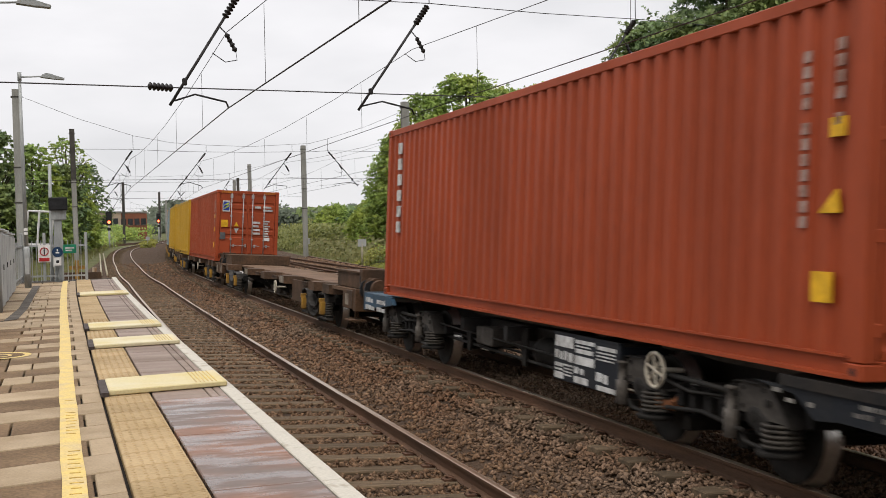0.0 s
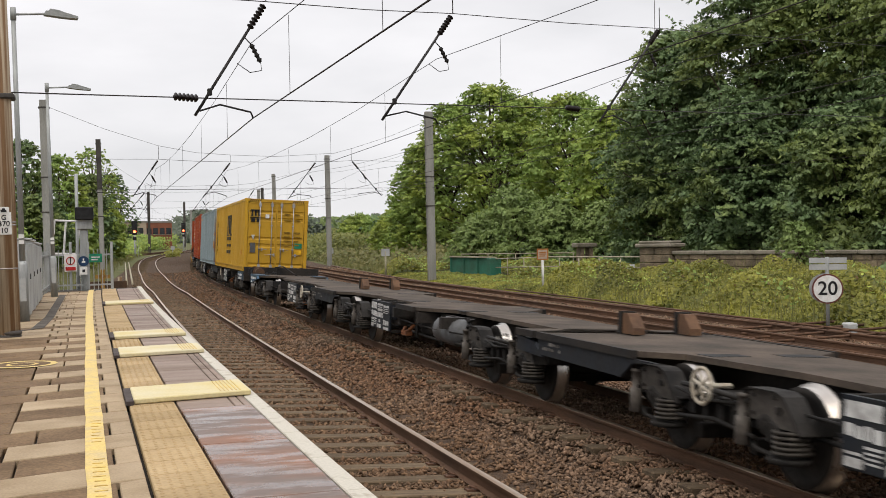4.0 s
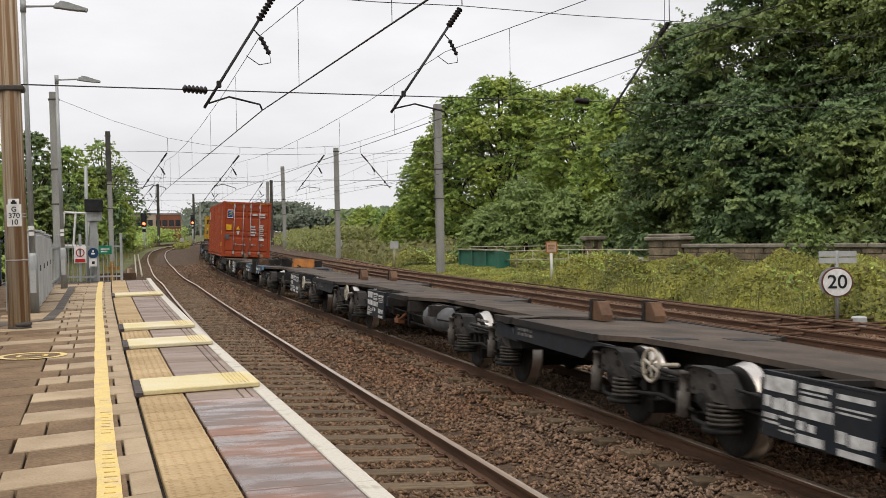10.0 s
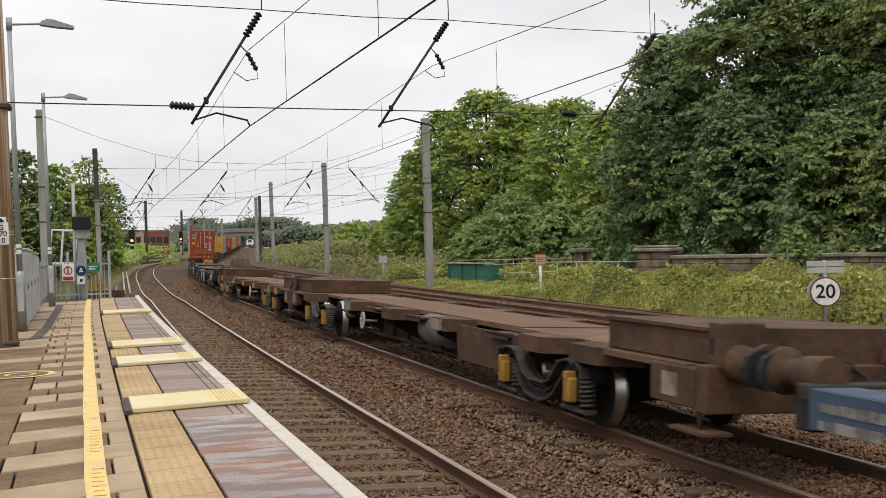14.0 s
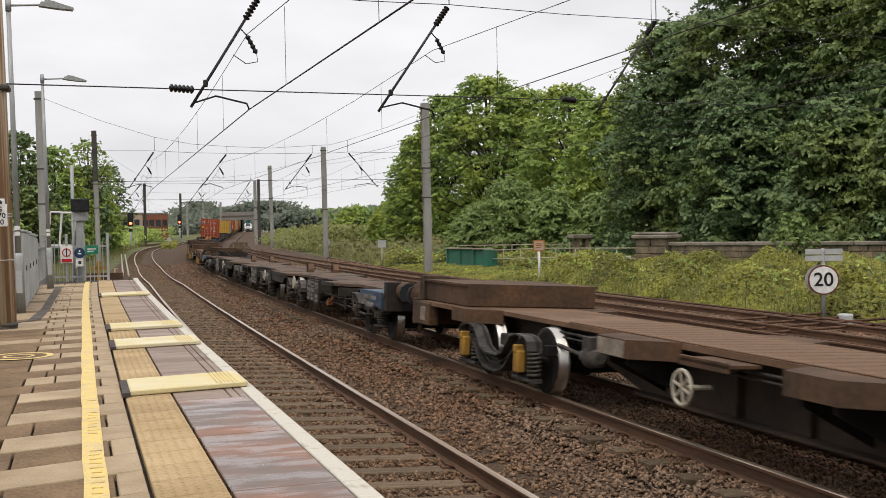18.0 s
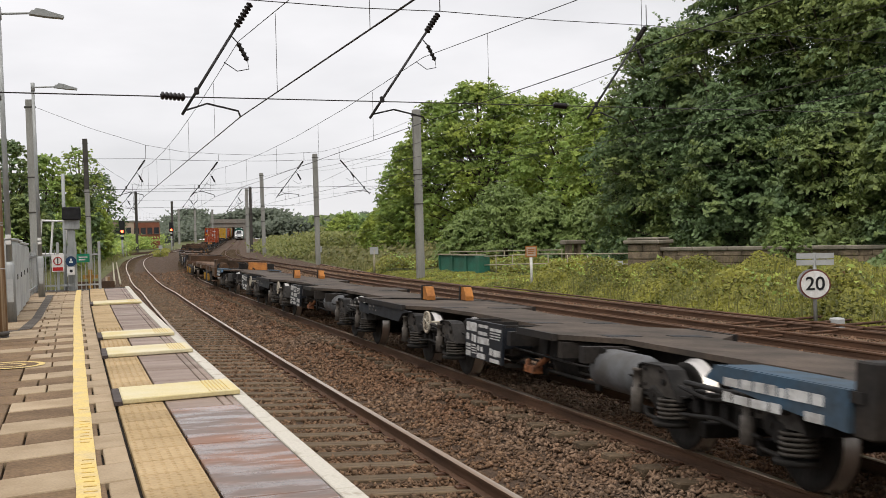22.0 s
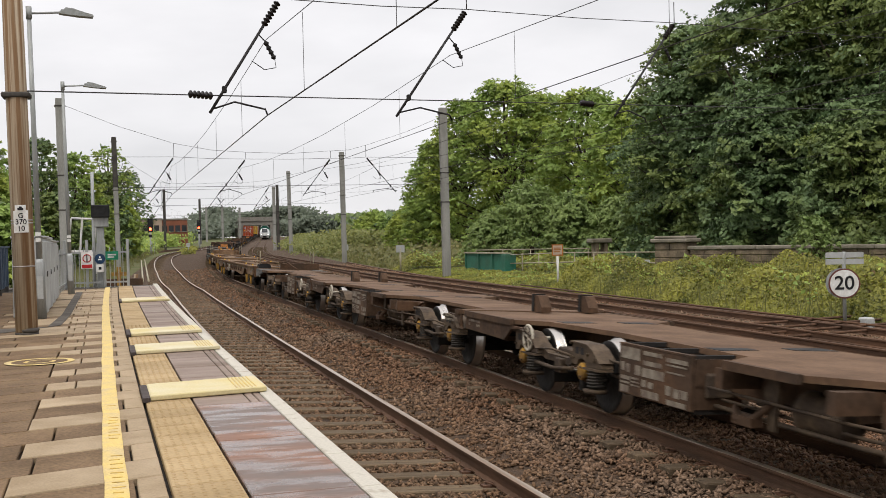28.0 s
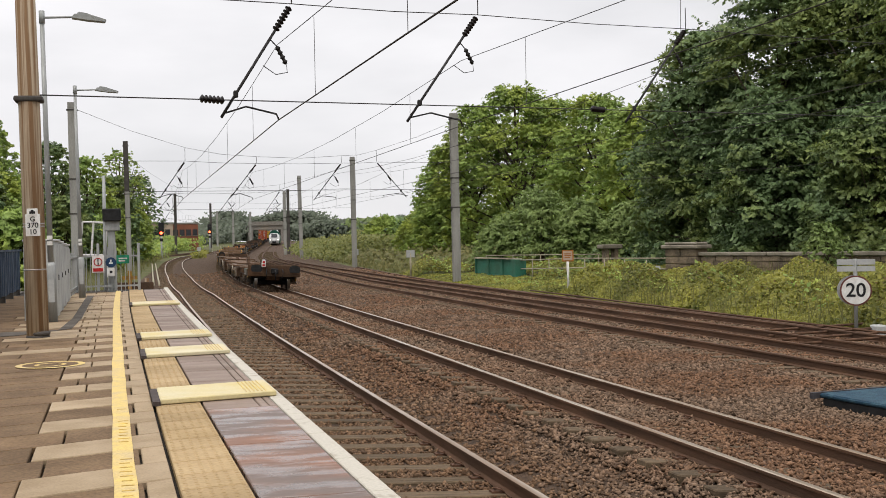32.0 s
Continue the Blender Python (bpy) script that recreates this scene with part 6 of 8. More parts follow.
        for z in (0.3, 0.95, 1.65, 2.35):
            x = -0.05 if x0 < 0 else w - 0.01
            part("hinge", boxes((x, -0.035, z, x + 0.06, 0.0, z + 0.1), bevel=0.008), paint, d)
    y0 = -CL / 2 - 0.004
    side = -CW / 2 - 0.001

    def tag(name, x0, x1, z0, z1, material, note="", out=0.0):
        part(name, boxes((x0, y0 - 0.004 - out, z0, x1, y0 + 0.03, z1)), material, e, note)

    def patch(name, ya, yb, z0, z1, material, note=""):
        part(name, boxes((side - 0.004, min(ya, yb), z0, side + 0.02, max(ya, yb), z1)), material, e, note)

    def lines(name, x0, x1, z0, z1, rows):
        bm = bmesh.new()
        step = (z1 - z0) / rows
        for i in range(rows):
            z = z1 - step * (i + 0.75)
            box(bm, x0, y0 - 0.006, z, x0 + (x1 - x0) * rnd.uniform(0.7, 1.0), y0 + 0.03, z + step * 0.55)
        part(name, bm, M_LETTER, e)

    rear, front = -CL / 2, CL / 2
    if marks in ("plain", "logo"):
        tag("logo_plate", -0.98, -0.7, 1.95, 2.38, M_WHITE)
        tag("logo", -0.96, -0.72, 1.99, 2.34, M_SIGNB, "blue and lime company mark", 0.003)
        for i in range(2):
            part("logo_stroke", prism(bmesh.new(), [(-0.94, 2.04 + 0.13 * i), (-0.9, 2.1 + 0.13 * i), (-0.74, 2.22 + 0.09 * i), (-0.74, 2.15 + 0.09 * i)], "y", y0 - 0.012, y0 - 0.006), M_LIME, e)
        tag("warning_plate", -1.02, -0.76, 1.35, 1.62, M_SIGNY)
        part("warning_triangle", prism(bmesh.new(), [(-0.52, 1.38), (-0.34, 1.38), (-0.43, 1.56)], "y", y0 - 0.008, y0 + 0.03), M_SIGNY, e)
        part("white_triangle", prism(bmesh.new(), [(-0.43, 1.1), (-0.34, 1.3), (-0.52, 1.3)], "y", y0 - 0.008, y0 + 0.03), M_LETTER, e)
        tag("data_plate", -1.06, -0.85, 0.86, 1.13, M_GREYTANK)
        lines("lettering", 0.27, 0.56, 2.08, 2.23, 1)
        lines("lettering", 0.6, 0.98, 1.98, 2.23, 2)
        lines("lettering", 0.22, 0.5, 1.05, 1.62, 4)
        lines("lettering", 0.62, 0.88, 0.98, 1.66, 7)
        tag("white_plate", 0.64, 0.88, 0.84, 0.97, M_WHITE)
    if marks == "logo":
        patch("logo_plate", front - 0.52, front - 0.8, 2.02, 2.44, M_WHITE)
        part("logo", boxes((side - 0.006, front - 0.775, 2.08, side, front - 0.545, 2.41)), M_SIGNB, e, "blue and lime company mark")
        part("logo_stroke", prism(bmesh.new(), [(front - 0.56, 2.28), (front - 0.56, 2.36), (front - 0.76, 2.3), (front - 0.76, 2.2)], "x", side - 0.009, side - 0.005), M_LIME, e)
    if marks == "letters":
        for i in range(6):
            z = 2.55 - 0.26 * i
            patch("letter_bar", front - 0.62, front - 0.8, z - 0.2, z - 0.02, M_LETTER)
    if marks in ("letters", "plain", "logo"):
        for j, c in enumerate((0.74, 0.36) if marks == "letters" else (0.8, 0.55)):
            for i in range(11 - 6 * j):
                z = 2.36 - 0.115 * i - (0.07 if i > 3 else 0) + 0.04 * j
                patch("number_bar", rear + c, rear + c - 0.07, z - 0.085, z, M_DULLBAR)
        k = 0.33 if marks == "letters" else 0.0
        patch("side_label", rear + 0.9 - k, rear + 0.68 - k, 0.52, 0.74, M_SIGNY, "yellow label")
        patch("side_label", rear + 0.74 - k, rear + 0.58 - k, 1.7, 1.84, M_SIGNY, "yellow label")
        part("side_triangle", prism(bmesh.new(), [(rear + 0.84 - k, 1.16), (rear + 0.62 - k, 1.16), (rear + 0.65 - k, 1.33)], "x", side - 0.004, side + 0.02), M_SIGNY, e)
    if marks == "grey":
        for i in range(10):
            patch("number_bar", rear + 0.72, rear + 0.64, 2.34 - 0.13 * i, 2.42 - 0.13 * i, M_LETTER)
            if i in (0, 1, 3):
                patch("number_bar", rear + 0.5, rear + 0.43, 2.34 - 0.13 * i, 2.42 - 0.13 * i, M_LETTER)
        patch("side_label", rear + 0.53, rear + 0.38, 1.41, 1.6, M_TAPE, "orange label")
        patch("side_label", front - 0.5, front - 0.95, 2.42, 2.5, M_SIGNY, "yellow label")
        patch("side_label", rear + 0.74, rear + 0.42, 0.8, 1.16, M_TAPE, "orange label with worn print")
    if marks == "big":
        # the company mark on the side, as plain black shapes
        def big(name, ya, yb, z0, z1, material):
            patch(name, -0.3 + (ya - 1.85) * 1.5, -0.3 + (yb - 1.85) * 1.5, 0.63 + (z0 - 0.88) * 1.14, 0.63 + (z1 - 0.88) * 1.14, material)

        for i in range(3):
            c = 2.35 - 0.42 * i
            big("mark_bar", c, c - 0.2, 1.62, 2.3 - 0.05 * (i == 0), M_INK)
        big("mark_bar", 2.3, 1.35, 2.24, 2.32, M_INK)
        big("mark_bar", 2.5, 2.1, 1.54, 1.61, M_INK)
        big("mark_bar", 1.6, 1.2, 1.54, 1.61, M_INK)
        for c in (2.38, 1.78):
            big("mark_block", c, c - 0.42, 1.38, 1.5, M_INK)
            big("mark_block", c, c - 0.42, 1.14, 1.24, M_INK)
            big("mark_block", c, c - 0.42, 0.88, 1.0, M_INK)
        for i in range(13):
            patch("number_bar", front - 0.77, front - 0.84, 2.04 - 0.125 * i, 2.13 - 0.125 * i, M_FADEDINK)
        for i in range(10):
            if i != 8:
                patch("number_bar", front - 0.98, front - 1.07, 1.93 - 0.137 * i, 2.03 - 0.137 * i, M_FADEDINK)
        patch("side_label", rear + 1.1, rear + 0.8, 0.62, 0.8, M_TAPE, "orange label")
        for i in range(3):
            tag("mark_bar", -0.96 + 0.13 * i, -0.9 + 0.13 * i, 2.12, 2.36, M_INK)
        tag("mark_bar", -0.98, -0.62, 2.32, 2.37, M_INK, out=0.002)
        tag("mark_bar", -1.0, -0.58, 2.06, 2.09, M_INK)
        tag("mark_block", -0.96, -0.82, 1.9, 2.03, M_INK)
        tag("mark_block", -0.76, -0.64, 1.9, 2.03, M_INK)
        tag("white_plate", -0.42, -0.28, 2.05, 2.2, M_WHITE)
        part("white_triangle", prism(bmesh.new(), [(-0.87, 1.2), (-0.8, 1.4), (-0.94, 1.4)], "y", y0 - 0.008, y0 + 0.03), M_LETTER, e)
        tag("data_plate", -0.98, -0.78, 0.72, 1.1, M_GREYTANK)
        tag("green_plate", 0.72, 1.0, 0.92, 1.12, M_SIGNG)
        tag("yellow_plate", 0.72, 1.0, 0.68, 0.86, M_SIGNY)
        for z, r in ((2.2, 1), (1.98, 1), (1.5, 4)):
            lines_dark = bmesh.new()
            for i in range(r):
                box(lines_dark, 0.3, y0 - 0.006, z - 0.16 * i, 0.3 + rnd.uniform(0.2, 0.28), y0 + 0.03, z + 0.05 - 0.16 * i)
                box(lines_dark, 0.7, y0 - 0.006, z - 0.16 * i, 0.7 + rnd.uniform(0.15, 0.28), y0 + 0.03, z + 0.05 - 0.16 * i)
            part("lettering", lines_dark, M_DARKTEXT, e)
    MOVERS.append((e, u + CL / 2, T2, 4.5, FLOOR + 0.04))
    return e


M_DULLBAR = mat("worn_pinkish_lettering", (0.311, 0.222, 0.192), (0.222, 0.118, 0.0888), 0.7, scale=9, bump=0.0)
M_FADEDINK = mat("faded_black_lettering", (0.075, 0.05, 0.014), (0.16, 0.1, 0.016), 0.6, scale=9, bump=0.0)
M_DARKTEXT = mat("faded_dark_text", (0.222, 0.133, 0.0148), None, 0.6, scale=8, bump=0.0)

# the make-up of the train, from its head to its tail
ahead = [(M_YELLOW, "yellow"), (M_YELLOW, "yellow"), (M_GREYC, "blue-grey"), (M_ORANGE, "orange"), (M_RED2, "oxide red"), (M_TAN, "tan"), (M_RED, "red-brown"), (M_TAN, "tan"), (M_YELLOW, "yellow")]
u = 57.0
for i, (paint, word) in enumerate(ahead):
    container(u, paint, "%s corrugated steel container on the far part of the train" % word, "none")
    u += 12.9 if i % 2 == 0 else 16.0
for i in range(7):
    spine_wagon(42.4 + 21.9 * (i + 1), 13.3, False, False)
spine_wagon(42.4, 13.3, False, False)
container(43.8, M_RED, "red-brown corrugated steel container with a blue company mark", "plain")
for base, tint, orange in ((19.8, 0, True), (-24.1, 0, False), (-67.4, 0, False), (-110.4, 0, True), (-199.5, 1, False), (-266.05, 0, True), (-348.6, 2, False)):
    for k, kind in enumerate(("front", "middle", "rear")):
        platform_wagon(base - (13.8 if tint == 2 else 13.95) * k + (0.4 if k == 1 and tint == 0 else 0.0), kind, True, tint, orange, wheel=not (base == -24.1 and k == 1))
container(6.25, M_RED, "red-brown corrugated steel container with white lettering", "letters")
container(-8.1, M_GREYC, "blue-grey corrugated steel container with small white lettering", "grey", 12.2)
container(-21.6, M_YELLOW, "yellow corrugated steel container with a black company mark", "big", 12.75)
container(-94.8, M_RED, "red-brown corrugated steel container with galvanised door bars", "logo", 12.4)
spine_wagon(-154.2, 13.3, False, True)
spine_wagon(-176.3, 9.2, True, False)
spine_wagon(-243.0, 9.2, True, False)
flat_wagon(-309.7, 11.2, "front")
flat_wagon(-329.12, 7.4, "rear")


# ---- overhead line ----
def insulator(bm, a, b, n=6, r=0.075, mi=1):
    prof = [(0, 0.025)]
    for i in range(n):
        s = (i + 0.15) / n
        prof += [(s, 0.03), (s + 0.3 / n, r), (s + 0.5 / n, r * 0.8), (s + 0.6 / n, 0.03)]
    prof.append((1, 0.025))
    return lathe(bm, a, b, prof, 10, mi)


def wire(name, pts, r, label, sag=0.0):
    """A wire through points, hanging a little between them."""
    line = [Vector(pts[0])]
    for a, b in zip(pts, pts[1:]):
        a, b = Vector(a), Vector(b)
        n = max(2, min(10, int((b - a).length / 6))) if sag else 1
        line += [a.lerp(b, i / n) - Vector((0, 0, 4 * sag * (i / n) * (1 - i / n))) for i in range(1, n + 1)]
    bm = path(bmesh.new(), line, r, n=5)
    return tagged(part(name, bm, M_WIRE), label, "overhead wire", "overhead wires")


def registration(tx, y, z, top_dx, top_z, spots=None, size=1.0):
    """The slanting tube that holds the contact wire of a track at y, with its insulator and arm."""
    c = tx + off(y) + bend(tx, y)
    e = thing("registration_tube", "slanting dark steel tube with a ribbed insulator, hung from span wires", "overhead fitting", "overhead line fittings")
    top, low, end = spots or ((c + top_dx, y, top_z), (c - 1.2, y - 0.1, z - 0.02), (c, y, z + 0.02))
    top, low, end = Vector(top), Vector(low), Vector(end)
    way = (low - top).normalized()
    part("tube", tube(bmesh.new(), top + way * 0.62, low, 0.026 * size if spots else 0.021, n=8), M_TUBE, e)
    part("insulator", insulator(bmesh.new(), top + way * 0.08, top + way * 0.62, 7, 0.068 * size if spots else 0.06, 0), M_CERAMIC, e, "brown ribbed insulator")
    bm = path(bmesh.new(), [low + way * -0.15, low + Vector((0.08, 0.04, 0.08)), low.lerp(end, 0.42) + Vector((0, 0, 0.2)), end + Vector((-0.04, 0, 0.1)), end], 0.017 if spots else 0.012, n=6)
    part("steady_arm", bm, M_TUBE, e)
    part("clamp", boxes((low.x - way.x * 0.5 - 0.04, low.y - way.y * 0.5 - 0.04, low.z - way.z * 0.5 - 0.06, low.x - way.x * 0.5 + 0.04, low.y - way.y * 0.5 + 0.04, low.z - way.z * 0.5 + 0.06), bevel=0.015), M_TUBE, e)
    p = top + way * 0.82
    bm = path(bmesh.new(), [p, p + Vector((0.12, 0.02, -0.12))], 0.012, n=5)
    insulator(bm, p + Vector((0.12, 0.02, -0.12)), p + Vector((0.28, 0.04, -0.42)), 4, 0.05, 0)
    path(bm, [p + Vector((0.28, 0.04, -0.42)), p + Vector((0.3, 0.05, -0.56)), p + Vector((0.1, 0.05, -0.6)), p + Vector((-0.12, 0.05, -0.45))], 0.008, n=4)
    part("jumper", bm, M_TUBE, e)


def letters(body, size, parent, label, place):
    """Raised lettering in the built-in font, upright, facing the platform."""
    txt = bpy.data.curves.new("numerals", "FONT")
    txt.body, txt.size, txt.align_x, txt.align_y, txt.extrude, txt.offset = body, size, "CENTER", "CENTER", 0.003, size * 0.013
    tmp = new("numerals", txt)
    me = bpy.data.meshes.new_from_object(tmp.evaluated_get(bpy.context.evaluated_depsgraph_get()))
    bpy.data.objects.remove(tmp)
    me.materials.clear()
    me.materials.append(M_INK)
    use("lettering", me, parent, label, Matrix.Translation(place) @ pose(0, 0, 0, 90, 0, 0))


def mast(x, y, z0, z1, w, material, label, lean=0.0, dark_top=0.0):
    e = thing("overhead_mast", label, "mast", "overhead line masts", Matrix.Translation((x, y, z0)) @ pose(0, 0, 0, 0, lean, 0))
    h = z1 - z0
    p, q, r = w / 2, w * 0.36, w * 0.27
    bm = prism(bmesh.new(), [(-p, -q), (p, -q), (p, -r), (0.05 * w, -r), (0.05 * w, r), (p, r), (p, q), (-p, q), (-p, r), (-0.05 * w, r), (-0.05 * w, -r), (-p, -r)], "z", 0, h)
    part("column", bm, material, e)
    if dark_top:
        part("upper_column", boxes((-w / 2 - 0.004, -w * 0.37, h - dark_top, w / 2 + 0.004, w * 0.37, h + 0.01)), M_MASTD, e, "dark upper part")
    part("foot", boxes((-w * 0.8, -w * 0.8, -0.4, w * 0.8, w * 0.8, 0.12), bevel=0.02), M_CONC, e)
    for z in (h - 0.35, h * 0.62, h * 0.45):
        part("clamp", boxes((-w / 2 - 0.05, -w * 0.4, z, w / 2 + 0.05, w * 0.4, z + 0.06)), M_MASTD, e)
    return e


G = -0.4
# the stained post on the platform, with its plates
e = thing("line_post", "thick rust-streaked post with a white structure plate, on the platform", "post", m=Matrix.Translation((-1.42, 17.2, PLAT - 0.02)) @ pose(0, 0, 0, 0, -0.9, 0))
bm = lathe(bmesh.new(), (0, 0, 0), (0, 0, 8.6), [(0, 0.155), (0.4, 0.15), (1, 0.12)], 20)
part("column", bm, M_POST, e)
bm = lathe(bmesh.new(), (0, 0, 0), (0, 0, 0.05), [(0, 0.17), (1, 0.16)], 20)
lathe(bm, (0.03, -0.03, 0.05), (0.03, -0.03, 0.11), [(0, 0.135), (0.5, 0.15), (1, 0.12)], 12)
part("stained_foot", bm, M_MASTD, e)
for z in (1.32, 1.36):
    part("strap", lathe(bmesh.new(), (0, 0, z + 0.31), (0, 0, z + 0.33), [(0, 0.153), (1, 0.153)], 20), M_GALV, e)
part("rivet_band", lathe(bmesh.new(), (0, 0, 1.0), (0, 0, 1.02), [(0, 0.156), (1, 0.156)], 20), M_GALV, e)
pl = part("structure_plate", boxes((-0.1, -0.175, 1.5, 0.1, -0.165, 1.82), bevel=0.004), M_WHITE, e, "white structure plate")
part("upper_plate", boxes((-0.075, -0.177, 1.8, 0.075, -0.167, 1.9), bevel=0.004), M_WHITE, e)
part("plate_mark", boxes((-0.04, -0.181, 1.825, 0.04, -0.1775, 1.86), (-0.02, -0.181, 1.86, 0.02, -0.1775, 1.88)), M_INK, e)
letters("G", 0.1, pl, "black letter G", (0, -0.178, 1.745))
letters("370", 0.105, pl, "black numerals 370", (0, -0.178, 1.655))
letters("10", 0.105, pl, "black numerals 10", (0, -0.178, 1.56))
part("span_clamp", boxes((-0.2, -0.17, 3.46, 0.2, 0.17, 3.54), bevel=0.02), M_MASTD, e)

HS = [((-1.42, 17.2), (30.0, 33.8)), ((-2.5, 50.0), (17.3, 59.6)), ((-0.5, 83.0), (18.2, 94.4)), ((1.2, 122.0), (19.3, 134.0))]
mast(30.0, 33.8, G, 10.5, 0.36, M_MASTG, "tall weathered grey steel mast among trees")
mast(-2.5, 50.0, G, 8.35, 0.36, M_MASTG, "grey steel mast past the platform's end", -0.4)
mast(17.3, 59.6, G, 9.25, 0.42, M_MASTG, "weathered grey steel mast in the weeds", -0.2)
mast(-0.5, 83.0, G, 9.7, 0.34, M_MASTG, "grey steel mast with a dark upper part", -0.8, 3.6)
mast(18.2, 94.4, G, 9.5, 0.4, M_MASTG, "grey steel mast on the weedy bank", -0.3)
mast(19.3, 134.0, G, 10.3, 0.42, M_MASTG, "grey steel mast on the weedy bank", -0.8)
mast(20.5, 158.5, G, 9.6, 0.42, M_MASTG, "grey steel mast on the weedy bank")
mast(22.0, 166.0, G, 10.2, 0.4, M_MASTD, "dark steel mast on the weedy bank")
mast(6.5, 195.0, G, 11.0, 0.45, M_MASTD, "dark steel mast beside the track")
mast(17.2, 270.0, G, 12.0, 0.5, M_MASTD, "dark steel mast beside the track")
mast(20.8, 300.0, G, 11.0, 0.5, M_MASTG, "grey steel mast beside the track")
mast(27.5, 330.0, G, 12.0, 0.6, M_MASTG, "grey steel mast beside the track")
mast(34.0, 345.0, G, 12.0, 0.6, M_MASTG, "grey steel mast beside the track")

# tube top, tube foot, arm end and the height of the hanger, track by track and span by span
FIRST = {T1: ((2.7, 19.38, 6.33), (1.4, 18.69, 4.25), (2.42, 19.23, 4.28), 6.85), T2: ((6.8, 21.54, 6.72), (5.05, 20.61, 4.43), (6.36, 21.31, 4.44), 7.24), T3: ((13.32, 24.99, 7.3), (11.09, 23.8, 4.82), (12.2, 24.4, 4.75), 7.82)}
SECOND = {T1: ((2.23, 52.29, 6.01), (1.05, 51.72, 4.28), (2.1, 52.2, 4.26), 6.63), T2: ((5.68, 53.97, 6.02), (4.38, 53.34, 4.4), (5.45, 53.84, 4.28), 6.35), T3: ((10.23, 56.17, 6.2), (8.64, 55.4, 4.27), (9.9, 56.0, 4.34), 6.58), T4: ((12.29, 57.17, 6.33), (14.09, 58.04, 4.5), (12.72, 57.38, 4.48), 6.95)}
THIRD = {T1: ((2.62, 84.9, 6.0), (1.44, 84.18, 4.58), (2.6, 84.9, 4.6), 6.5), T2: ((7.35, 87.79, 6.11), (6.13, 87.04, 4.52), (7.2, 87.7, 4.6), 6.6), T3: ((11.31, 90.2, 6.37), (9.9, 89.34, 4.48), (11.1, 90.0, 4.6), 6.9)}
SPANS = [FIRST, SECOND, THIRD, {}]
for k, (a, b) in enumerate(HS):
    slope = (b[1] - a[1]) / (b[0] - a[0])

    def at(x, z):
        return (x, a[1] + slope * (x - a[0]), z)

    lowa, lowb, higha, highb = ((4.38, 6.2, 6.0, 8.75), (4.5, 5.0, 5.9, 6.5), (4.75, 5.1, 5.9, 6.8), (4.9, 5.2, 6.4, 6.7))[k]
    tops, hung = {}, []
    for tx, dx in ((T1, 0.08), (T2, 0.62), (T3, 1.45)) if k != 1 else ((T1, 0), (T2, 0), (T3, 0), (T4, 0)):
        y = a[1] + slope * (tx + off(a[1]) - a[0])
        if SPANS[k]:
            *spots, hook = SPANS[k][tx]
            registration(tx, y, 0, 0, 0, spots, 1.0 if k == 0 else 0.8)
            tops[tx] = spots[0]
            hung.append((spots[0][0], spots[0][1], hook))
            tagged(part("span_hanger", tube(bmesh.new(), tops[tx], hung[-1], 0.011, n=5), M_WIRE), "short wire hanger over an insulator", "overhead wire", "overhead wires")
        else:
            registration(tx, y, 4.9, dx, 6.85)
            tops[tx] = (tx + off(y) + bend(tx, y) + dx, y, 6.85)
    lo = [at(a[0], lowa)] + [at(tx + off(a[1]) - 1.05, lowa + (lowb - lowa) * (tx - 1.05 - a[0]) / (b[0] - a[0])) for tx in (T1, T2, T3)] + [at(b[0], lowb)]
    wire("span_wire", lo, 0.0105, "dark cross-span wire between masts")
    hi = [at(a[0], higha)] + [tops[t] for t in tops] + [at(b[0], highb)]
    wire("span_wire", hi, 0.009, "dark cross-span wire between masts", 0.03)
    if k in (1, 2):
        wire("span_wire", [at(a[0], 8.1 if k == 1 else 8.6)] + hung + [at(b[0], 8.8)], 0.008, "slack upper cross-span wire between masts", 0.1)
    for x in (1.25, 10.2) if k == 0 else ():
        z = lowa + (lowb - lowa) * (x - a[0]) / (b[0] - a[0])
        bm = insulator(bmesh.new(), at(x - 0.2, z), at(x + 0.2, z), 6, 0.07, 0)
        tagged(part("span_insulator", bm, M_CERAMIC), "brown ribbed insulator on a span wire", "insulator", "overhead line fittings")

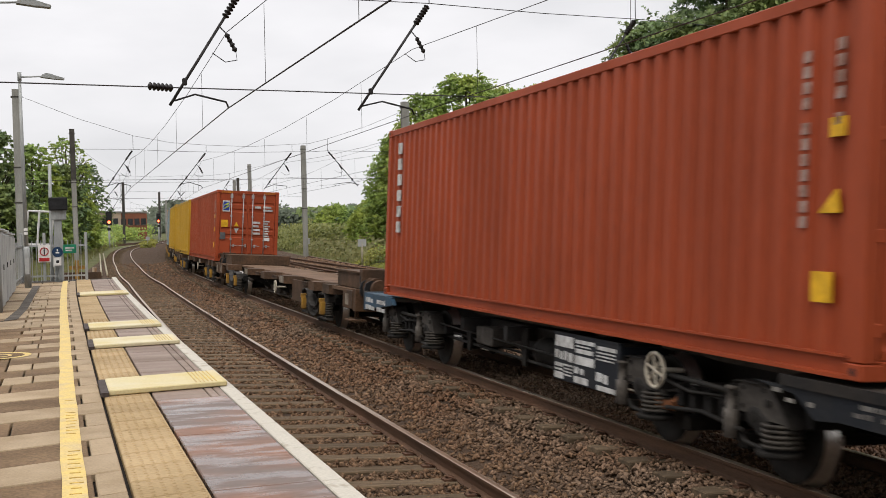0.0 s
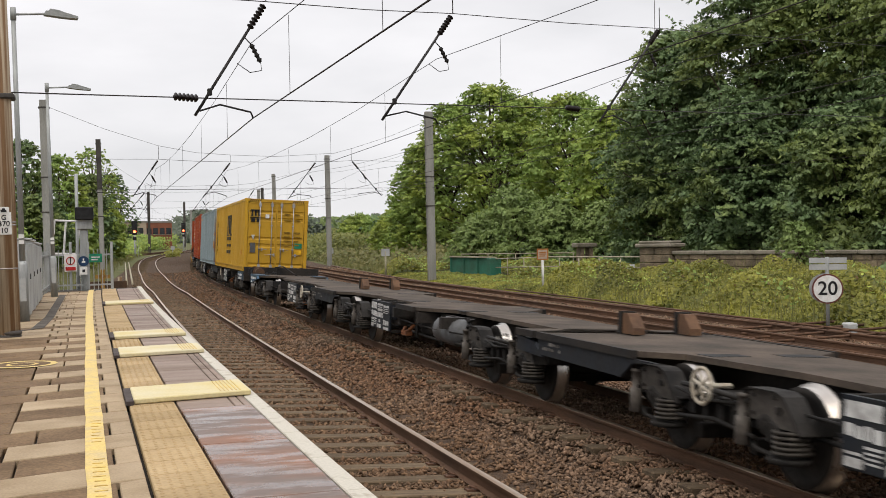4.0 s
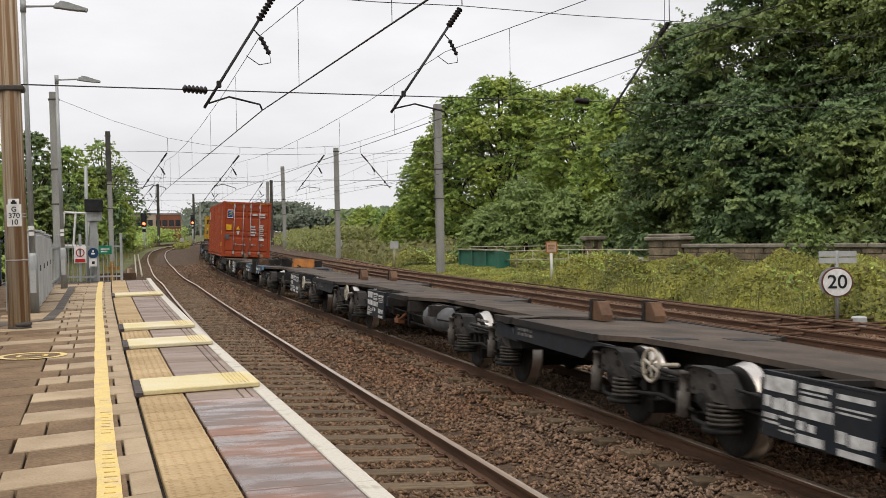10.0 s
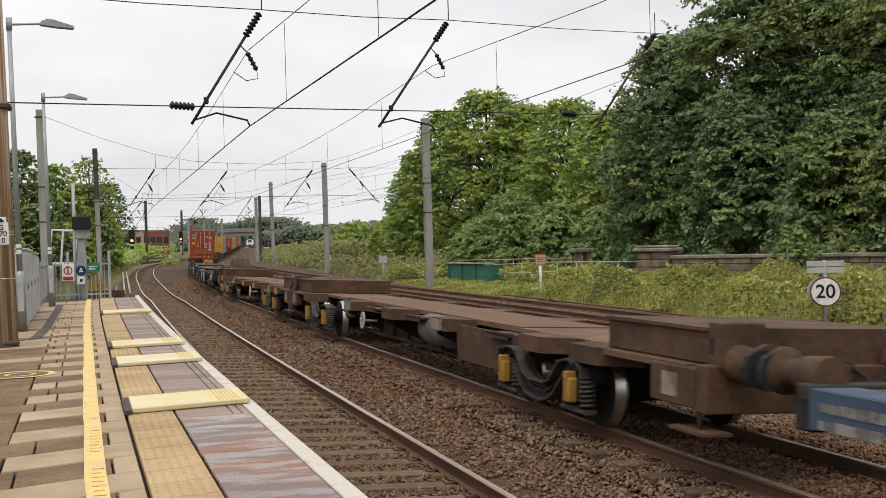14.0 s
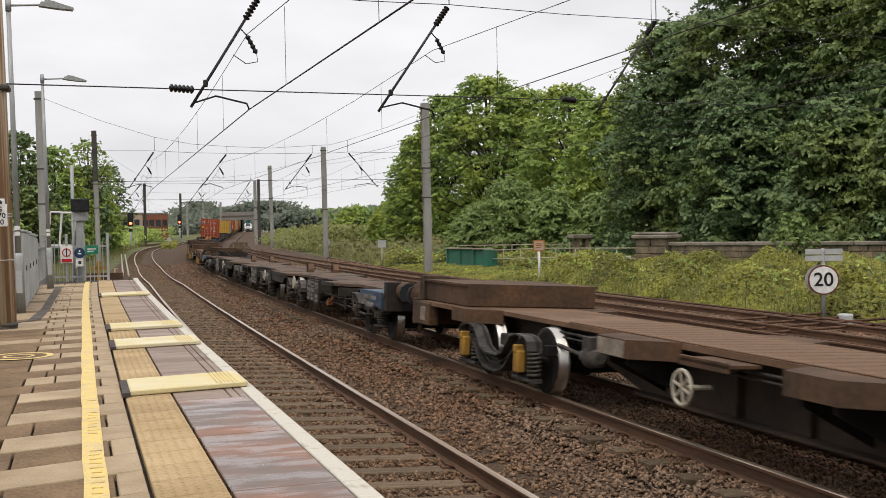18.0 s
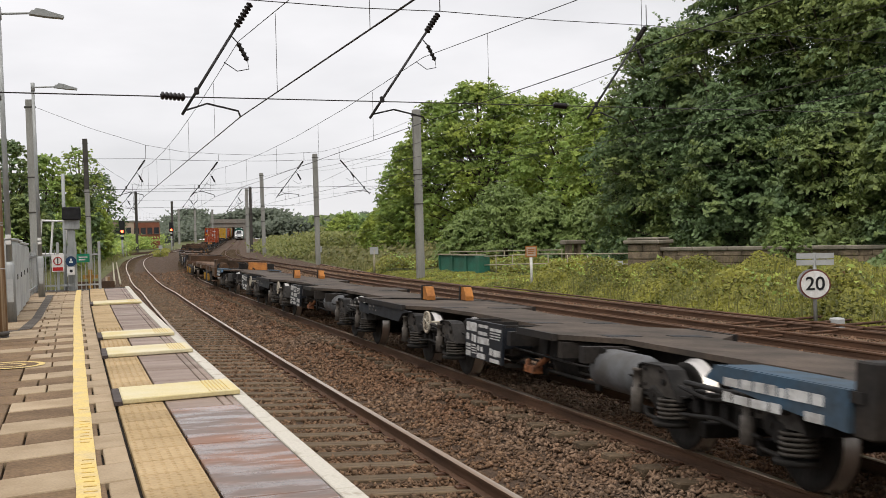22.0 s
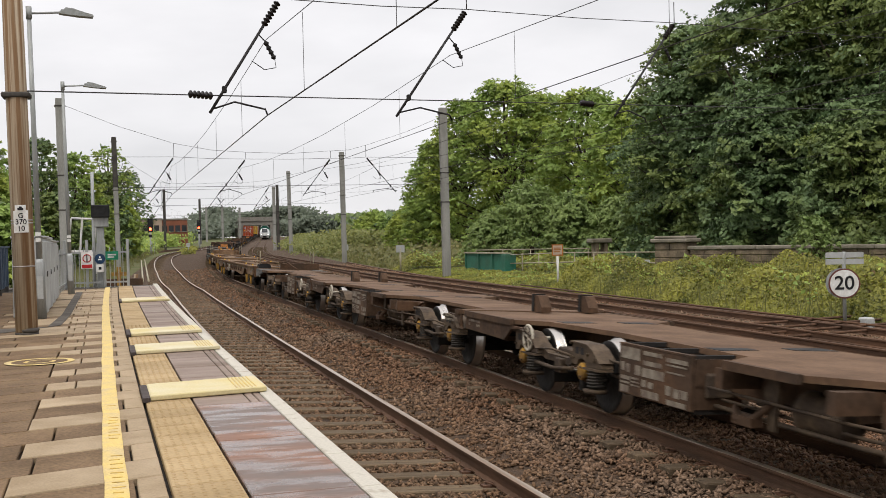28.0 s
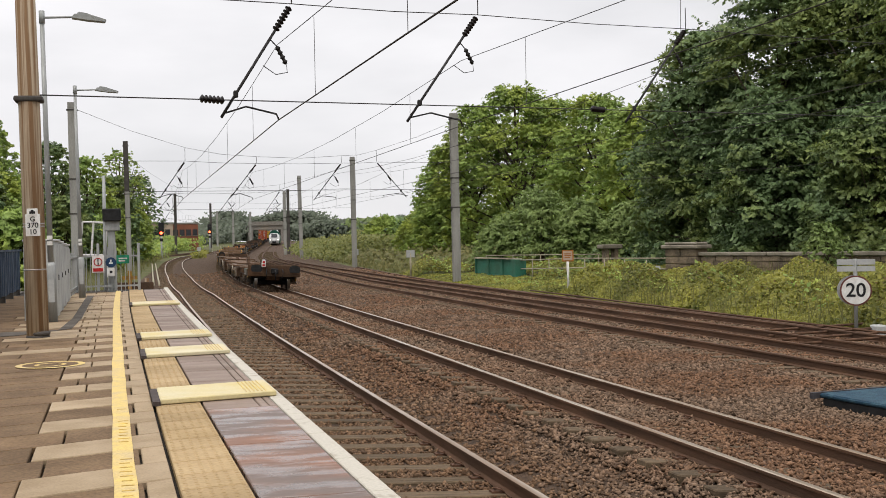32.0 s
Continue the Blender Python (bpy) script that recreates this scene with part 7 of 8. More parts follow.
# contact and carrying wires with droppers, track by track
for tx in (T1, T2, T3, T4):
    sup = [-34.0] + [a[1] + (b[1] - a[1]) / (b[0] - a[0]) * (tx + off(a[1]) - a[0]) for a, b in HS] + [165.0, 200.0, 240.0, 285.0, 335.0]
    pts = [(tx + off(y) + bend(tx, y) + 0.12 * (-1) ** i, y, (4.24 + 0.035 * tx) if i == 1 else 4.5 + rise(y)) for i, y in enumerate(sup)]
    if tx in FIRST:
        pts[0] = {T1: (3.47, -8.0, 4.28), T2: (7.18, -8.0, 4.44), T3: (13.0, -8.0, 4.75)}[tx]
    for i, held in enumerate(SPANS):
        if tx in held:
            pts[i + 1] = held[tx][2]
    wire("contact_wire", pts, 0.0075 if tx != T1 else 0.0105, "dark copper contact wire over a track")
    carry = [(x, y, z + 1.3) for x, y, z in pts]
    if tx in FIRST:
        carry[0] = carry[0][:2] + ({T1: 5.5, T2: 5.45, T3: 5.9}[tx],)
    wire("carrying_wire", carry, 0.0065, "dark carrying wire over a track", 0.35)
    for i, (p, q) in enumerate(zip(pts, pts[1:])):
        if i > 4:
            break
        for s in (0.12, 0.3, 0.5, 0.7, 0.88):
            c = Vector(p).lerp(Vector(q), s)
            bm = tube(bmesh.new(), c, c + Vector((0, 0, 1.28 - 1.4 * s * (1 - s))), 0.004, n=4)
            tagged(part("dropper", bm, M_WIRE), "thin dropper wire holding a contact wire", "overhead wire", "overhead wires")
wire("feeder_wire", [(17.3, 59.6, 6.2), (30.0, 36.0, 6.6), (34.0, 20.0, 6.8)], 0.007, "thin wire running along the trees", 0.2)
wire("feeder_wire", [(17.3, 59.6, 5.0), (30.0, 36.0, 5.2), (34.0, 20.0, 5.3)], 0.007, "thin wire running along the trees", 0.2)
wire("feeder_wire", [(18.2, 94.4, 8.0), (17.3, 59.6, 7.4)], 0.007, "thin wire running between masts", 0.3)
wire("feeder_wire", [(18.2, 94.4, 6.0), (17.3, 59.6, 5.6)], 0.007, "thin wire running between masts", 0.3)


# ---- things on the platform ----
def lamp_post(x, y, h, label):
    e = thing("lamp_post", label, "street lamp", "platform lamps", Matrix.Translation((x, y, PLAT)) @ pose(0, 0, 0, 0, -0.8, 0))
    part("base_tube", lathe(bmesh.new(), (0, 0, 0), (0, 0, 1.05), [(0, 0.085), (0.94, 0.085), (1, 0.05)], 14), M_STEEL, e)
    part("column", lathe(bmesh.new(), (0, 0, 1.0), (0, 0, h), [(0, 0.05), (1, 0.038)], 12), M_STEEL, e)
    part("top_sleeve", lathe(bmesh.new(), (0, 0, h - 0.2), (0, 0, h + 0.02), [(0, 0.05), (1, 0.05)], 12), M_STEEL, e)
    part("bracket_arm", tube(bmesh.new(), (0, 0, h - 0.1), (0.62, -0.05, h - 0.08), 0.02), M_STEEL, e)
    bm = bmesh.new()
    prism(bm, [(0.5, h - 0.11), (0.55, h - 0.04), (0.85, h - 0.06), (1.08, h - 0.13), (1.06, h - 0.17), (0.8, h - 0.15)], "y", -0.13, 0.05)
    prism(bm, [(0.58, h - 0.045), (0.62, h + 0.0), (0.76, h - 0.02), (0.86, h - 0.06)], "y", -0.1, 0.02)
    part("lamp_head", bm, M_STEEL, e, "flat grey lamp head")
    part("door", boxes((-0.05, -0.092, 0.35, 0.05, -0.084, 0.75)), M_GREYP, e)
    for z in (2.1, 2.2):
        part("label", boxes((-0.045, -0.058, z - 0.75, 0.045, -0.048, z - 0.68)), M_WHITE, e)


lamp_post(-1.45, 20.6, 5.45, "slim grey steel platform lamp post with an arm")
lamp_post(-1.38, 30.0, 5.45, "slim grey steel platform lamp post before the gate")
# the equipment cabinets
for y0, y1, h in ((20.95, 22.6, 1.42), (22.65, 24.4, 1.4), (24.45, 26.2, 1.36), (26.25, 28.2, 1.34)):
    x1 = -1.44 - 0.026 * (y0 - 20.6)
    e = thing("equipment_cabinet", "tall grey metal equipment cabinet on the platform", "cabinet", "grey cabinets")
    x0 = x1 - 0.5
    part("body", boxes((x0, y0, PLAT, x1, y1, PLAT + h), bevel=0.02), M_GREYP, e)
    part("lid", boxes((x0 - 0.02, y0 - 0.02, PLAT + h, x1 + 0.03, y1 + 0.01, PLAT + h + 0.04), bevel=0.01), M_GREYP, e)
    for k in (0, 1):
        ya = y0 + 0.04 + k * (y1 - y0) / 2
        d = part("door", boxes((x1, ya, PLAT + 0.08, x1 + 0.025, ya + (y1 - y0) / 2 - 0.07, PLAT + h - 0.06), bevel=0.006), M_GREYP, e)
        part("handle", boxes((x1 + 0.025, ya + 0.06, PLAT + 0.7, x1 + 0.04, ya + 0.09, PLAT + 0.8)), M_MASTD, d)
    part("front_panel", boxes((x0 + 0.06, y0 - 0.018, PLAT + 0.1, x1 - 0.06, y0 + 0.01, PLAT + h - 0.08), bevel=0.006), M_GREYP, e)
# the navy sheet fence
e = thing("sheet_fence", "navy-blue corrugated metal fence behind the platform", "fence")
for i in range(9):
    y = 14.0 + 2.2 * i
    wave = [(0.03 * (j // 2 % 2), y + 0.1 * j + (0.07 if j % 2 else 0.0)) for j in range(22)]
    x = -2.89 - 0.045 * i
    part("panel", prism(bmesh.new(), [(x + d, q) for d, q in wave] + [(x + d - 0.012, q) for d, q in wave[::-1]], "z", PLAT + 0.12, PLAT + 1.22), M_NAVY, e)
    part("cap", boxes((-2.95 - 0.045 * i, y, PLAT + 1.22, -2.83 - 0.045 * i, y + 2.2, PLAT + 1.27)), M_NAVY, e)
    part("foot", boxes((-2.98 - 0.045 * i, y + 1.0, PLAT, -2.78 - 0.045 * i, y + 1.12, PLAT + 0.16)), M_MASTD, e)
# the gate at the platform's end
e = thing("end_gate", "grey steel railing gate across the platform's end", "gate")
for z in (0.12, 1.0):
    part("rail", boxes((-1.7, 33.95, PLAT + z, 0.05, 33.99, PLAT + z + 0.05)), M_STEEL, e)
    part("rail", boxes((-1.73, 28.3, PLAT + z, -1.69, 33.95, PLAT + z + 0.05)), M_STEEL, e)
for i in range(15):
    x = -1.68 + 0.122 * i
    part("bar", boxes((x - 0.011, 33.96, PLAT, x + 0.011, 33.98, PLAT + (1.18 if i % 7 else 1.3))), M_STEEL, e)
for x in (-1.72, -1.1, -0.62, 0.05):
    part("gate_post", boxes((x - 0.04, 33.93, PLAT, x + 0.04, 34.01, PLAT + 1.4), bevel=0.008), M_STEEL, e)
for i in range(9):
    y = 28.4 + 0.68 * i
    part("bar", boxes((-1.72, y - 0.012, PLAT, -1.69, y + 0.012, PLAT + 1.15)), M_STEEL, e)
# signs on and by the gate
e = thing("no_entry_sign", "white no-trespassing sign with a red ring and red panel", "sign")
part("board", boxes((-1.27, 33.88, PLAT + 0.55, -0.93, 33.91, PLAT + 1.05)), M_WHITE, e)
part("ring", ring(bmesh.new(), (-1.1, 33.875, PLAT + 0.86), (0, 1, 0), 0.11, 0.014), M_SIGNR, e)
part("slash", boxes((-1.115, 33.868, PLAT + 0.75, -1.085, 33.874, PLAT + 0.97)), M_INK, e)
part("red_panel", boxes((-1.24, 33.868, PLAT + 0.58, -0.96, 33.876, PLAT + 0.68)), M_SIGNR, e)
e = thing("notice_board", "small blue and white notice on the gate", "sign")
part("blue_board", lathe(bmesh.new(), (-0.74, 33.87, PLAT + 0.84), (-0.74, 33.89, PLAT + 0.84), [(0, 0.15), (1, 0.15)], 20), mat("dark_blue_sign", (0.015, 0.04, 0.09), None, 0.5, scale=6, bump=0.0), e, "round dark blue sign")
part("white_board", boxes((-0.84, 33.86, PLAT + 0.45, -0.64, 33.89, PLAT + 0.68)), M_WHITE, e)
part("blue_symbol", boxes((-0.79, 33.864, PLAT + 0.8, -0.69, 33.869, PLAT + 0.84), (-0.76, 33.864, PLAT + 0.86, -0.72, 33.869, PLAT + 0.92)), M_WHITE, e)
part("white_symbol", boxes((-0.78, 33.855, PLAT + 0.52, -0.7, 33.859, PLAT + 0.6)), M_INK, e)
e = thing("platform_end_sign", "green sign with pale bars on the railing", "sign")
part("board", boxes((-0.58, 33.87, PLAT + 0.8, -0.22, 33.9, PLAT + 1.05)), M_SIGNG, e)
part("lettering", boxes((-0.52, 33.862, PLAT + 0.93, -0.28, 33.869, PLAT + 0.97), (-0.52, 33.862, PLAT + 0.86, -0.34, 33.869, PLAT + 0.9)), M_LETTER, e)
# grey column with a black hood, and a tilted white frame
e = thing("monitor_column", "grey square column with a black hooded monitor", "monitor", m=Matrix.Translation((-0.72, 34.4, G)))
part("column", boxes((-0.11, -0.1, 0, 0.11, 0.1, 3.0), bevel=0.015), M_STEEL, e)
part("head", boxes((-0.2, -0.18, 3.0, 0.24, 0.22, 3.3), bevel=0.02), M_STEEL, e)
part("hood", boxes((-0.24, -0.3, 3.28, 0.28, 0.26, 3.66), bevel=0.03), M_RUBBER, e)
e = thing("mirror_frame", "tilted white metal frame on a pole", "mirror", m=Matrix.Translation((-1.05, 35.2, G)))
part("pole", tube(bmesh.new(), (0.12, 0, 0), (0.12, 0, 4.7), 0.05), M_STEEL, e)
bm = bmesh.new()
for a, b in (((-0.62, 0, 2.3), (-0.52, 0, 3.3)), ((-0.52, 0, 3.3), (0.2, 0, 3.26)), ((0.2, 0, 3.26), (0.1, 0, 2.28)), ((0.1, 0, 2.28), (-0.62, 0, 2.3)), ((-0.2, 0, 3.28), (-0.28, 0, 2.3)), ((0.3, 0, 3.3), (0.16, 0, 1.6))):
    tube(bm, a, b, 0.035, n=6)
part("frame", bm, M_WHITE, e)
# an old wooden buffer and sleepers past the platform's end
e = thing("buffer_stop", "rusty buffer stop at the end of a short siding", "buffer stop")
for x in (-0.9, 0.35):
    part("upright", boxes((x - 0.08, 44.0, G, x + 0.08, 44.25, 0.9)), M_POST, e)
part("beam", boxes((-1.1, 43.8, 0.45, 0.6, 44.0, 0.75), bevel=0.02), M_BROWN, e)
part("cross_sign", boxes((-0.35, 43.78, 0.2, -0.2, 43.8, 1.2), (-0.55, 43.77, 0.86, 0.0, 43.8, 1.0)), M_OCHRE, e)
sid = thing("siding", "rusty siding swinging in behind the first track", "railway track", kind="structure")
SID_Y = [96 + 6 * i for i in range(19)]


def siding_x(y):
    return -1.39 + 0.19 * (y - 145) + 0.0002 * (y - 145) ** 2


for dx in (-0.75, 0.75):
    part("rail", sweep(bmesh.new(), [(a * 1.3, b - 0.1) for a, b in HEAD], SID_Y, dx, curve=siding_x), M_RAIL, sid)
bm = bmesh.new()
for i in range(70):
    y = 97 + i * 1.4
    box(bm, siding_x(y) - 1.3, y - 0.12, -0.4 + rise(y), siding_x(y) + 1.3, y + 0.12, -0.27 + rise(y))
tagged(part("sleepers", bm, M_SLEEPER, sid), kind="stuff")
part("bed", sweep(bmesh.new(), [(-2.0, -0.6), (-1.6, -0.3), (1.6, -0.3), (2.0, -0.6)], SID_Y, 0.0, curve=siding_x), M_BALLAST, sid)
for x0, x1 in ((0.9, 1.5), (1.22, 1.84)):
    pts = [(x0 + (x1 - x0) * i / 6, 66 + 53 * i / 6, -0.2 + rise(66 + 53 * i / 6)) for i in range(7)]
    tagged(part("cable_pipe", path(bmesh.new(), pts, 0.06), M_CREAM), "pale cable pipe lying on the verge", "pipe", "pipes on the verge")


# ---- signals and lineside signs ----
def signal(x, y, z0, z1, label):
    e = thing("colour_light_signal", label, "railway signal", "red signals", Matrix.Translation((x, y, z0)))
    h = z1 - z0
    part("post", tube(bmesh.new(), (0, 0, -0.8), (0, 0, h - 1.9), 0.13), M_STEEL, e)
    part("ladder", boxes((0.2, 0.2, 0, 0.24, 0.24, h - 1.9), (0.45, 0.2, 0, 0.49, 0.24, h - 1.9)), M_STEEL, e)
    part("head", boxes((-0.36, -0.12, h - 1.9, 0.36, 0.15, h), bevel=0.06), M_RUBBER, e)
    part("number_plate", boxes((-0.24, -0.14, h - 2.6, 0.24, -0.12, h - 2.2)), M_RUBBER, e)
    bm = lathe(bmesh.new(), (0, -0.16, h - 1.45), (0, -0.12, h - 1.45), [(0, 0.2), (1, 0.2)], 16)
    part("red_aspect", bm, M_REDGLOW, e, "glowing red lamp")
    part("hood", lathe(bmesh.new(), (0, -0.12, h - 1.45), (0, -0.11, h - 1.45), [(0, 0.26), (1, 0.26)], 16), M_RUBBER, e)


# two bent lengths of old rail lying between the first tracks
for x0, curl, y0, y1 in ((4.75, 0.1, 76.0, 89.0), (4.45, 0.45, 78.0, 95.0)):
    pts = [(x0 + off(y0 + (y1 - y0) * s) + curl * s * s, y0 + (y1 - y0) * s, bed(x0 + off(20.0), 20.0) + 0.07 + 0.2 * max(0.0, s - 0.85)) for s in [i / 10 for i in range(11)]]
    bm = path(bmesh.new(), pts, 0.07, n=6)
    tagged(part("loose_rail", bm, M_RAIL), "bent rusty length of rail lying on the ballast", "rail", "loose rails")
signal(3.3, 157.0, 0.0, 5.3, "railway signal showing red, on a slim post")
signal(13.45, 215.0, 0.0, 6.0, "railway signal showing red, between two tracks")
e = thing("speed_sign", "round white speed sign reading 20 with a dark rim", "speed sign", m=Matrix.Translation((16.5, 22.75, -0.15)) @ pose(0, 0, 0, 0, 0, -30))
part("post", tube(bmesh.new(), (0, 0.06, -0.2), (0, 0.06, 1.66), 0.045), M_STEEL, e)
R = 0.36
part("rim", lathe(bmesh.new(), (0, 0.0, 0.9), (0, 0.05, 0.9), [(0, R), (1, R)], 32), mat("dark_red_rim", (0.16, 0.06, 0.05), None, 0.7), e)
part("disc", lathe(bmesh.new(), (0, -0.012, 0.9), (0, 0.0, 0.9), [(0, R - 0.035), (1, R - 0.035)], 32), M_WHITE, e)
part("shadow_disc", lathe(bmesh.new(), (-0.06, 0.06, 0.91), (-0.06, 0.09, 0.91), [(0, R), (1, R)], 32), M_STEEL, e, "grey back plate")
letters("20", 0.46, e, "black numerals 20", (0, -0.018, 0.9))
for z in (1.36, 1.52):
    part("plate", boxes((-0.42, -0.02, z, -0.02, 0.02, z + 0.13), (0.03, -0.02, z, 0.44, 0.02, z + 0.13)), M_GREYP, e)
e = thing("orange_sign", "square pale sign with an orange border on a white post", "sign", m=Matrix.Translation((17.35, 43.1, -0.15)) @ pose(0, 0, 0, 0, 0, -20))
part("post", tube(bmesh.new(), (0, 0.05, -0.2), (0, 0.05, 1.6), 0.05), M_WHITE, e)
part("border", boxes((-0.24, 0, 1.3, 0.24, 0.03, 1.78)), M_ORANGEP, e)
part("board", boxes((-0.19, -0.008, 1.35, 0.19, 0.0, 1.73)), M_RENDER, e)
part("lettering", boxes((-0.14, -0.014, 1.6, 0.14, -0.009, 1.64), (-0.14, -0.014, 1.53, 0.14, -0.009, 1.57), (-0.14, -0.014, 1.45, 0.1, -0.009, 1.49)), M_ORANGEP, e)
e = thing("lineside_plate", "small grey plate on a thin pale post", "sign", m=Matrix.Translation((17.25, 70.2, -0.15)))
part("post", tube(bmesh.new(), (0, 0.05, -0.2), (0, 0.05, 1.5), 0.06), M_CREAM, e)
part("plate", boxes((-0.28, 0, 1.2, 0.28, 0.03, 1.68)), M_GREYP, e)
e = thing("white_marker", "small white box marker on a post in brambles", "marker", m=Matrix.Translation((19.5, 39.3, 0.0)))
part("post", tube(bmesh.new(), (0, 0.05, -0.2), (0, 0.05, 0.9), 0.04), M_CREAM, e)
part("plate", boxes((-0.17, -0.03, 0.78, 0.17, 0.02, 0.98)), M_GREYP, e)
for x, y in ((18.6, 96.0), (7.96, 150.0)):
    e = thing("lineside_box", "small pale equipment box on a post beside the track", "equipment box", m=Matrix.Translation((x, y, rise(y) - 0.3)))
    part("case", boxes((-0.24, -0.2, 1.0, 0.24, 0.2, 1.5), bevel=0.02), M_GREYP, e)
    part("post", tube(bmesh.new(), (0, 0, -0.2), (0, 0, 1.0), 0.06), M_STEEL, e)
# the blue covered box between the tracks
e = thing("covered_box", "low black box with a gritty blue lid between the tracks", "cable box", m=Matrix.Translation((9.45, 12.35, -0.2)) @ pose(0, 0, 0, 0, 0, 6))
part("box", boxes((-0.55, -0.65, -0.05, 1.6, 0.65, 0.13), bevel=0.02), M_RUBBER, e)
part("lid", boxes((-0.58, -0.68, 0.13, 1.63, 0.68, 0.19), bevel=0.02), M_BLUEBOX, e)
part("lid_edge", boxes((-0.7, 0.66, 0.12, 1.2, 0.72, 0.2)), M_DARKGREY, e)

# ---- the stone wall, the girder and the pipe rail on the bank ----
wallm = thing("stone_wall", "weathered stone parapet wall with a coping and an end pier", "wall", kind="structure")
A, B = Vector((24.4, 44.6, 0)), Vector((36.0, 20.0, 0))
ang = math.degrees(math.atan2(B.y - A.y, B.x - A.x))
wallm.matrix_basis = Matrix.Translation((A.x, A.y, 0)) @ pose(0, 0, 0, 0, 0, ang)
LW = (B - A).length
rnd = random.Random(11)
part("core", boxes((0.3, -0.2, -0.3, LW, 0.2, 1.2)), M_MASONRY, wallm)
z = -0.2
while z < 1.2:
    x = 0.1
    hh = rnd.uniform(0.26, 0.36)
    while x < 16:
        w = rnd.uniform(0.45, 1.0)
        part("stone_block", boxes((x, -0.27 + rnd.uniform(-0.02, 0.02), z + 0.01, x + w - 0.02, -0.19, min(1.22, z + hh) - 0.01), bevel=0.018), M_MASONRY, wallm)
        x += w
    z += hh
x = 0.0
while x < LW:
    part("coping_stone", boxes((x + 0.01, -0.36, 1.22, x + 1.75, 0.34, 1.38), bevel=0.03), M_COPST, wallm)
    x += 1.76
z = -0.2
while z < 1.45:
    for x0, x1 in ((-1.7, -0.85), (-0.85, 0.05)):
        j = rnd.uniform(-0.1, 0.1)
        part("stone_block", boxes((x0 + 0.01, -0.5 + rnd.uniform(-0.03, 0.03), z + 0.01, x1 - 0.01 + j * 0.2, 0.4, z + 0.34), bevel=0.03), M_MASONRY, wallm)
    z += 0.35
part("pier_cap", boxes((-1.85, -0.62, 1.55, 0.18, 0.52, 1.72), bevel=0.04), M_COPST, wallm)
part("pier_cap", boxes((-1.72, -0.5, 1.72, 0.05, 0.4, 1.84), bevel=0.04), M_COPST, wallm)
e = thing("green_girder", "green painted steel girder panel beside the tracks", "girder", m=Matrix.Translation((20.45, 66.0, -0.15)) @ pose(0, 0, 0, 0, 0, -84))
part("web", boxes((0, -0.03, 0.15, 6.2, 0.03, 1.12)), M_TEAL, e)
part("top_flange", boxes((-0.05, -0.16, 1.1, 6.25, 0.16, 1.17)), M_CREAM, e)
part("bottom_flange", boxes((-0.05, -0.16, 0.08, 6.25, 0.16, 0.16)), M_TEAL, e)
for i in range(4):
    part("stiffener", boxes((0.05 + 2.0 * i, -0.14, 0.16, 0.13 + 2.0 * i, 0.14, 1.1)), M_TEAL, e)
part("end_post", boxes((6.0, -0.4, 0.0, 6.5, 0.3, 1.1), bevel=0.02), M_TEAL, e)
part("bearing", boxes((0.6, -0.3, -0.2, 5.6, 0.3, 0.08)), M_CONC, e)
e = thing("pipe_railing", "cream pipe railing along the bank", "railing")
for z in (0.55, 1.05):
    part("pipe", path(bmesh.new(), [(21.0, 60.0, z - 0.15), (22.3, 54.0, z), (23.8, 46.6, z + 0.05)], 0.035), M_CREAM, e)
for i in range(9):
    s = i / 8
    x, y = 21.0 + 2.8 * s, 60.0 - 13.4 * s
    part("upright", tube(bmesh.new(), (x, y, -0.3), (x, y, 1.02), 0.03), M_CREAM, e)
e = thing("pipe_railing", "cream pipe railing behind the green girder", "railing")
part("pipe", path(bmesh.new(), [(21.1, 66.0, 1.12), (26.2, 60.0, 1.14)], 0.035), M_CREAM, e)
for i in range(5):
    part("upright", tube(bmesh.new(), (21.1 + 1.25 * i, 66.0 - 1.5 * i, -0.1), (21.1 + 1.25 * i, 66.0 - 1.5 * i, 1.12), 0.03), M_CREAM, e)
e = thing("stone_trough", "low stone block on short legs in the weeds", "stone block", m=Matrix.Translation((25.9, 58.0, 0.32)))
part("slab", boxes((-0.62, -0.4, 1.15, 0.66, 0.4, 1.4), bevel=0.05), M_COPST, e)
for x in (-0.35, 0.2):
    part("leg", boxes((x, -0.3, -0.2, x + 0.2, 0.3, 1.15)), M_MASONRY, e)
# cable and point rodding past the far track
e = thing("point_rodding", "rusty point rods and stretcher bars beside the far track", "point gear")
for i, y in enumerate((19.5, 20.4, 21.3, 22.4)):
    part("rod", tube(bmesh.new(), (12.8 + 0.2 * i, y, -0.08), (17.2, y + 0.6, -0.06), 0.03), M_RAIL, e)
part("machine", boxes((16.15, 21.5, -0.25, 16.4, 21.8, 0.02), bevel=0.03), M_GREYP, e)
part("long_rod", path(bmesh.new(), [(15.6, 15.0, -0.05), (15.6, 28.0, -0.05), (16.0, 44.0, -0.05)], 0.03), M_RAIL, e)
e = thing("cable_trough", "low rusty cable trough along the bank", "cable trough")
part("trough", sweep(bmesh.new(), [(-0.1, -0.4), (-0.1, -0.2), (0.1, -0.2), (0.1, -0.4)], [12 + 4 * i for i in range(21)], 16.4), M_RAIL, e)


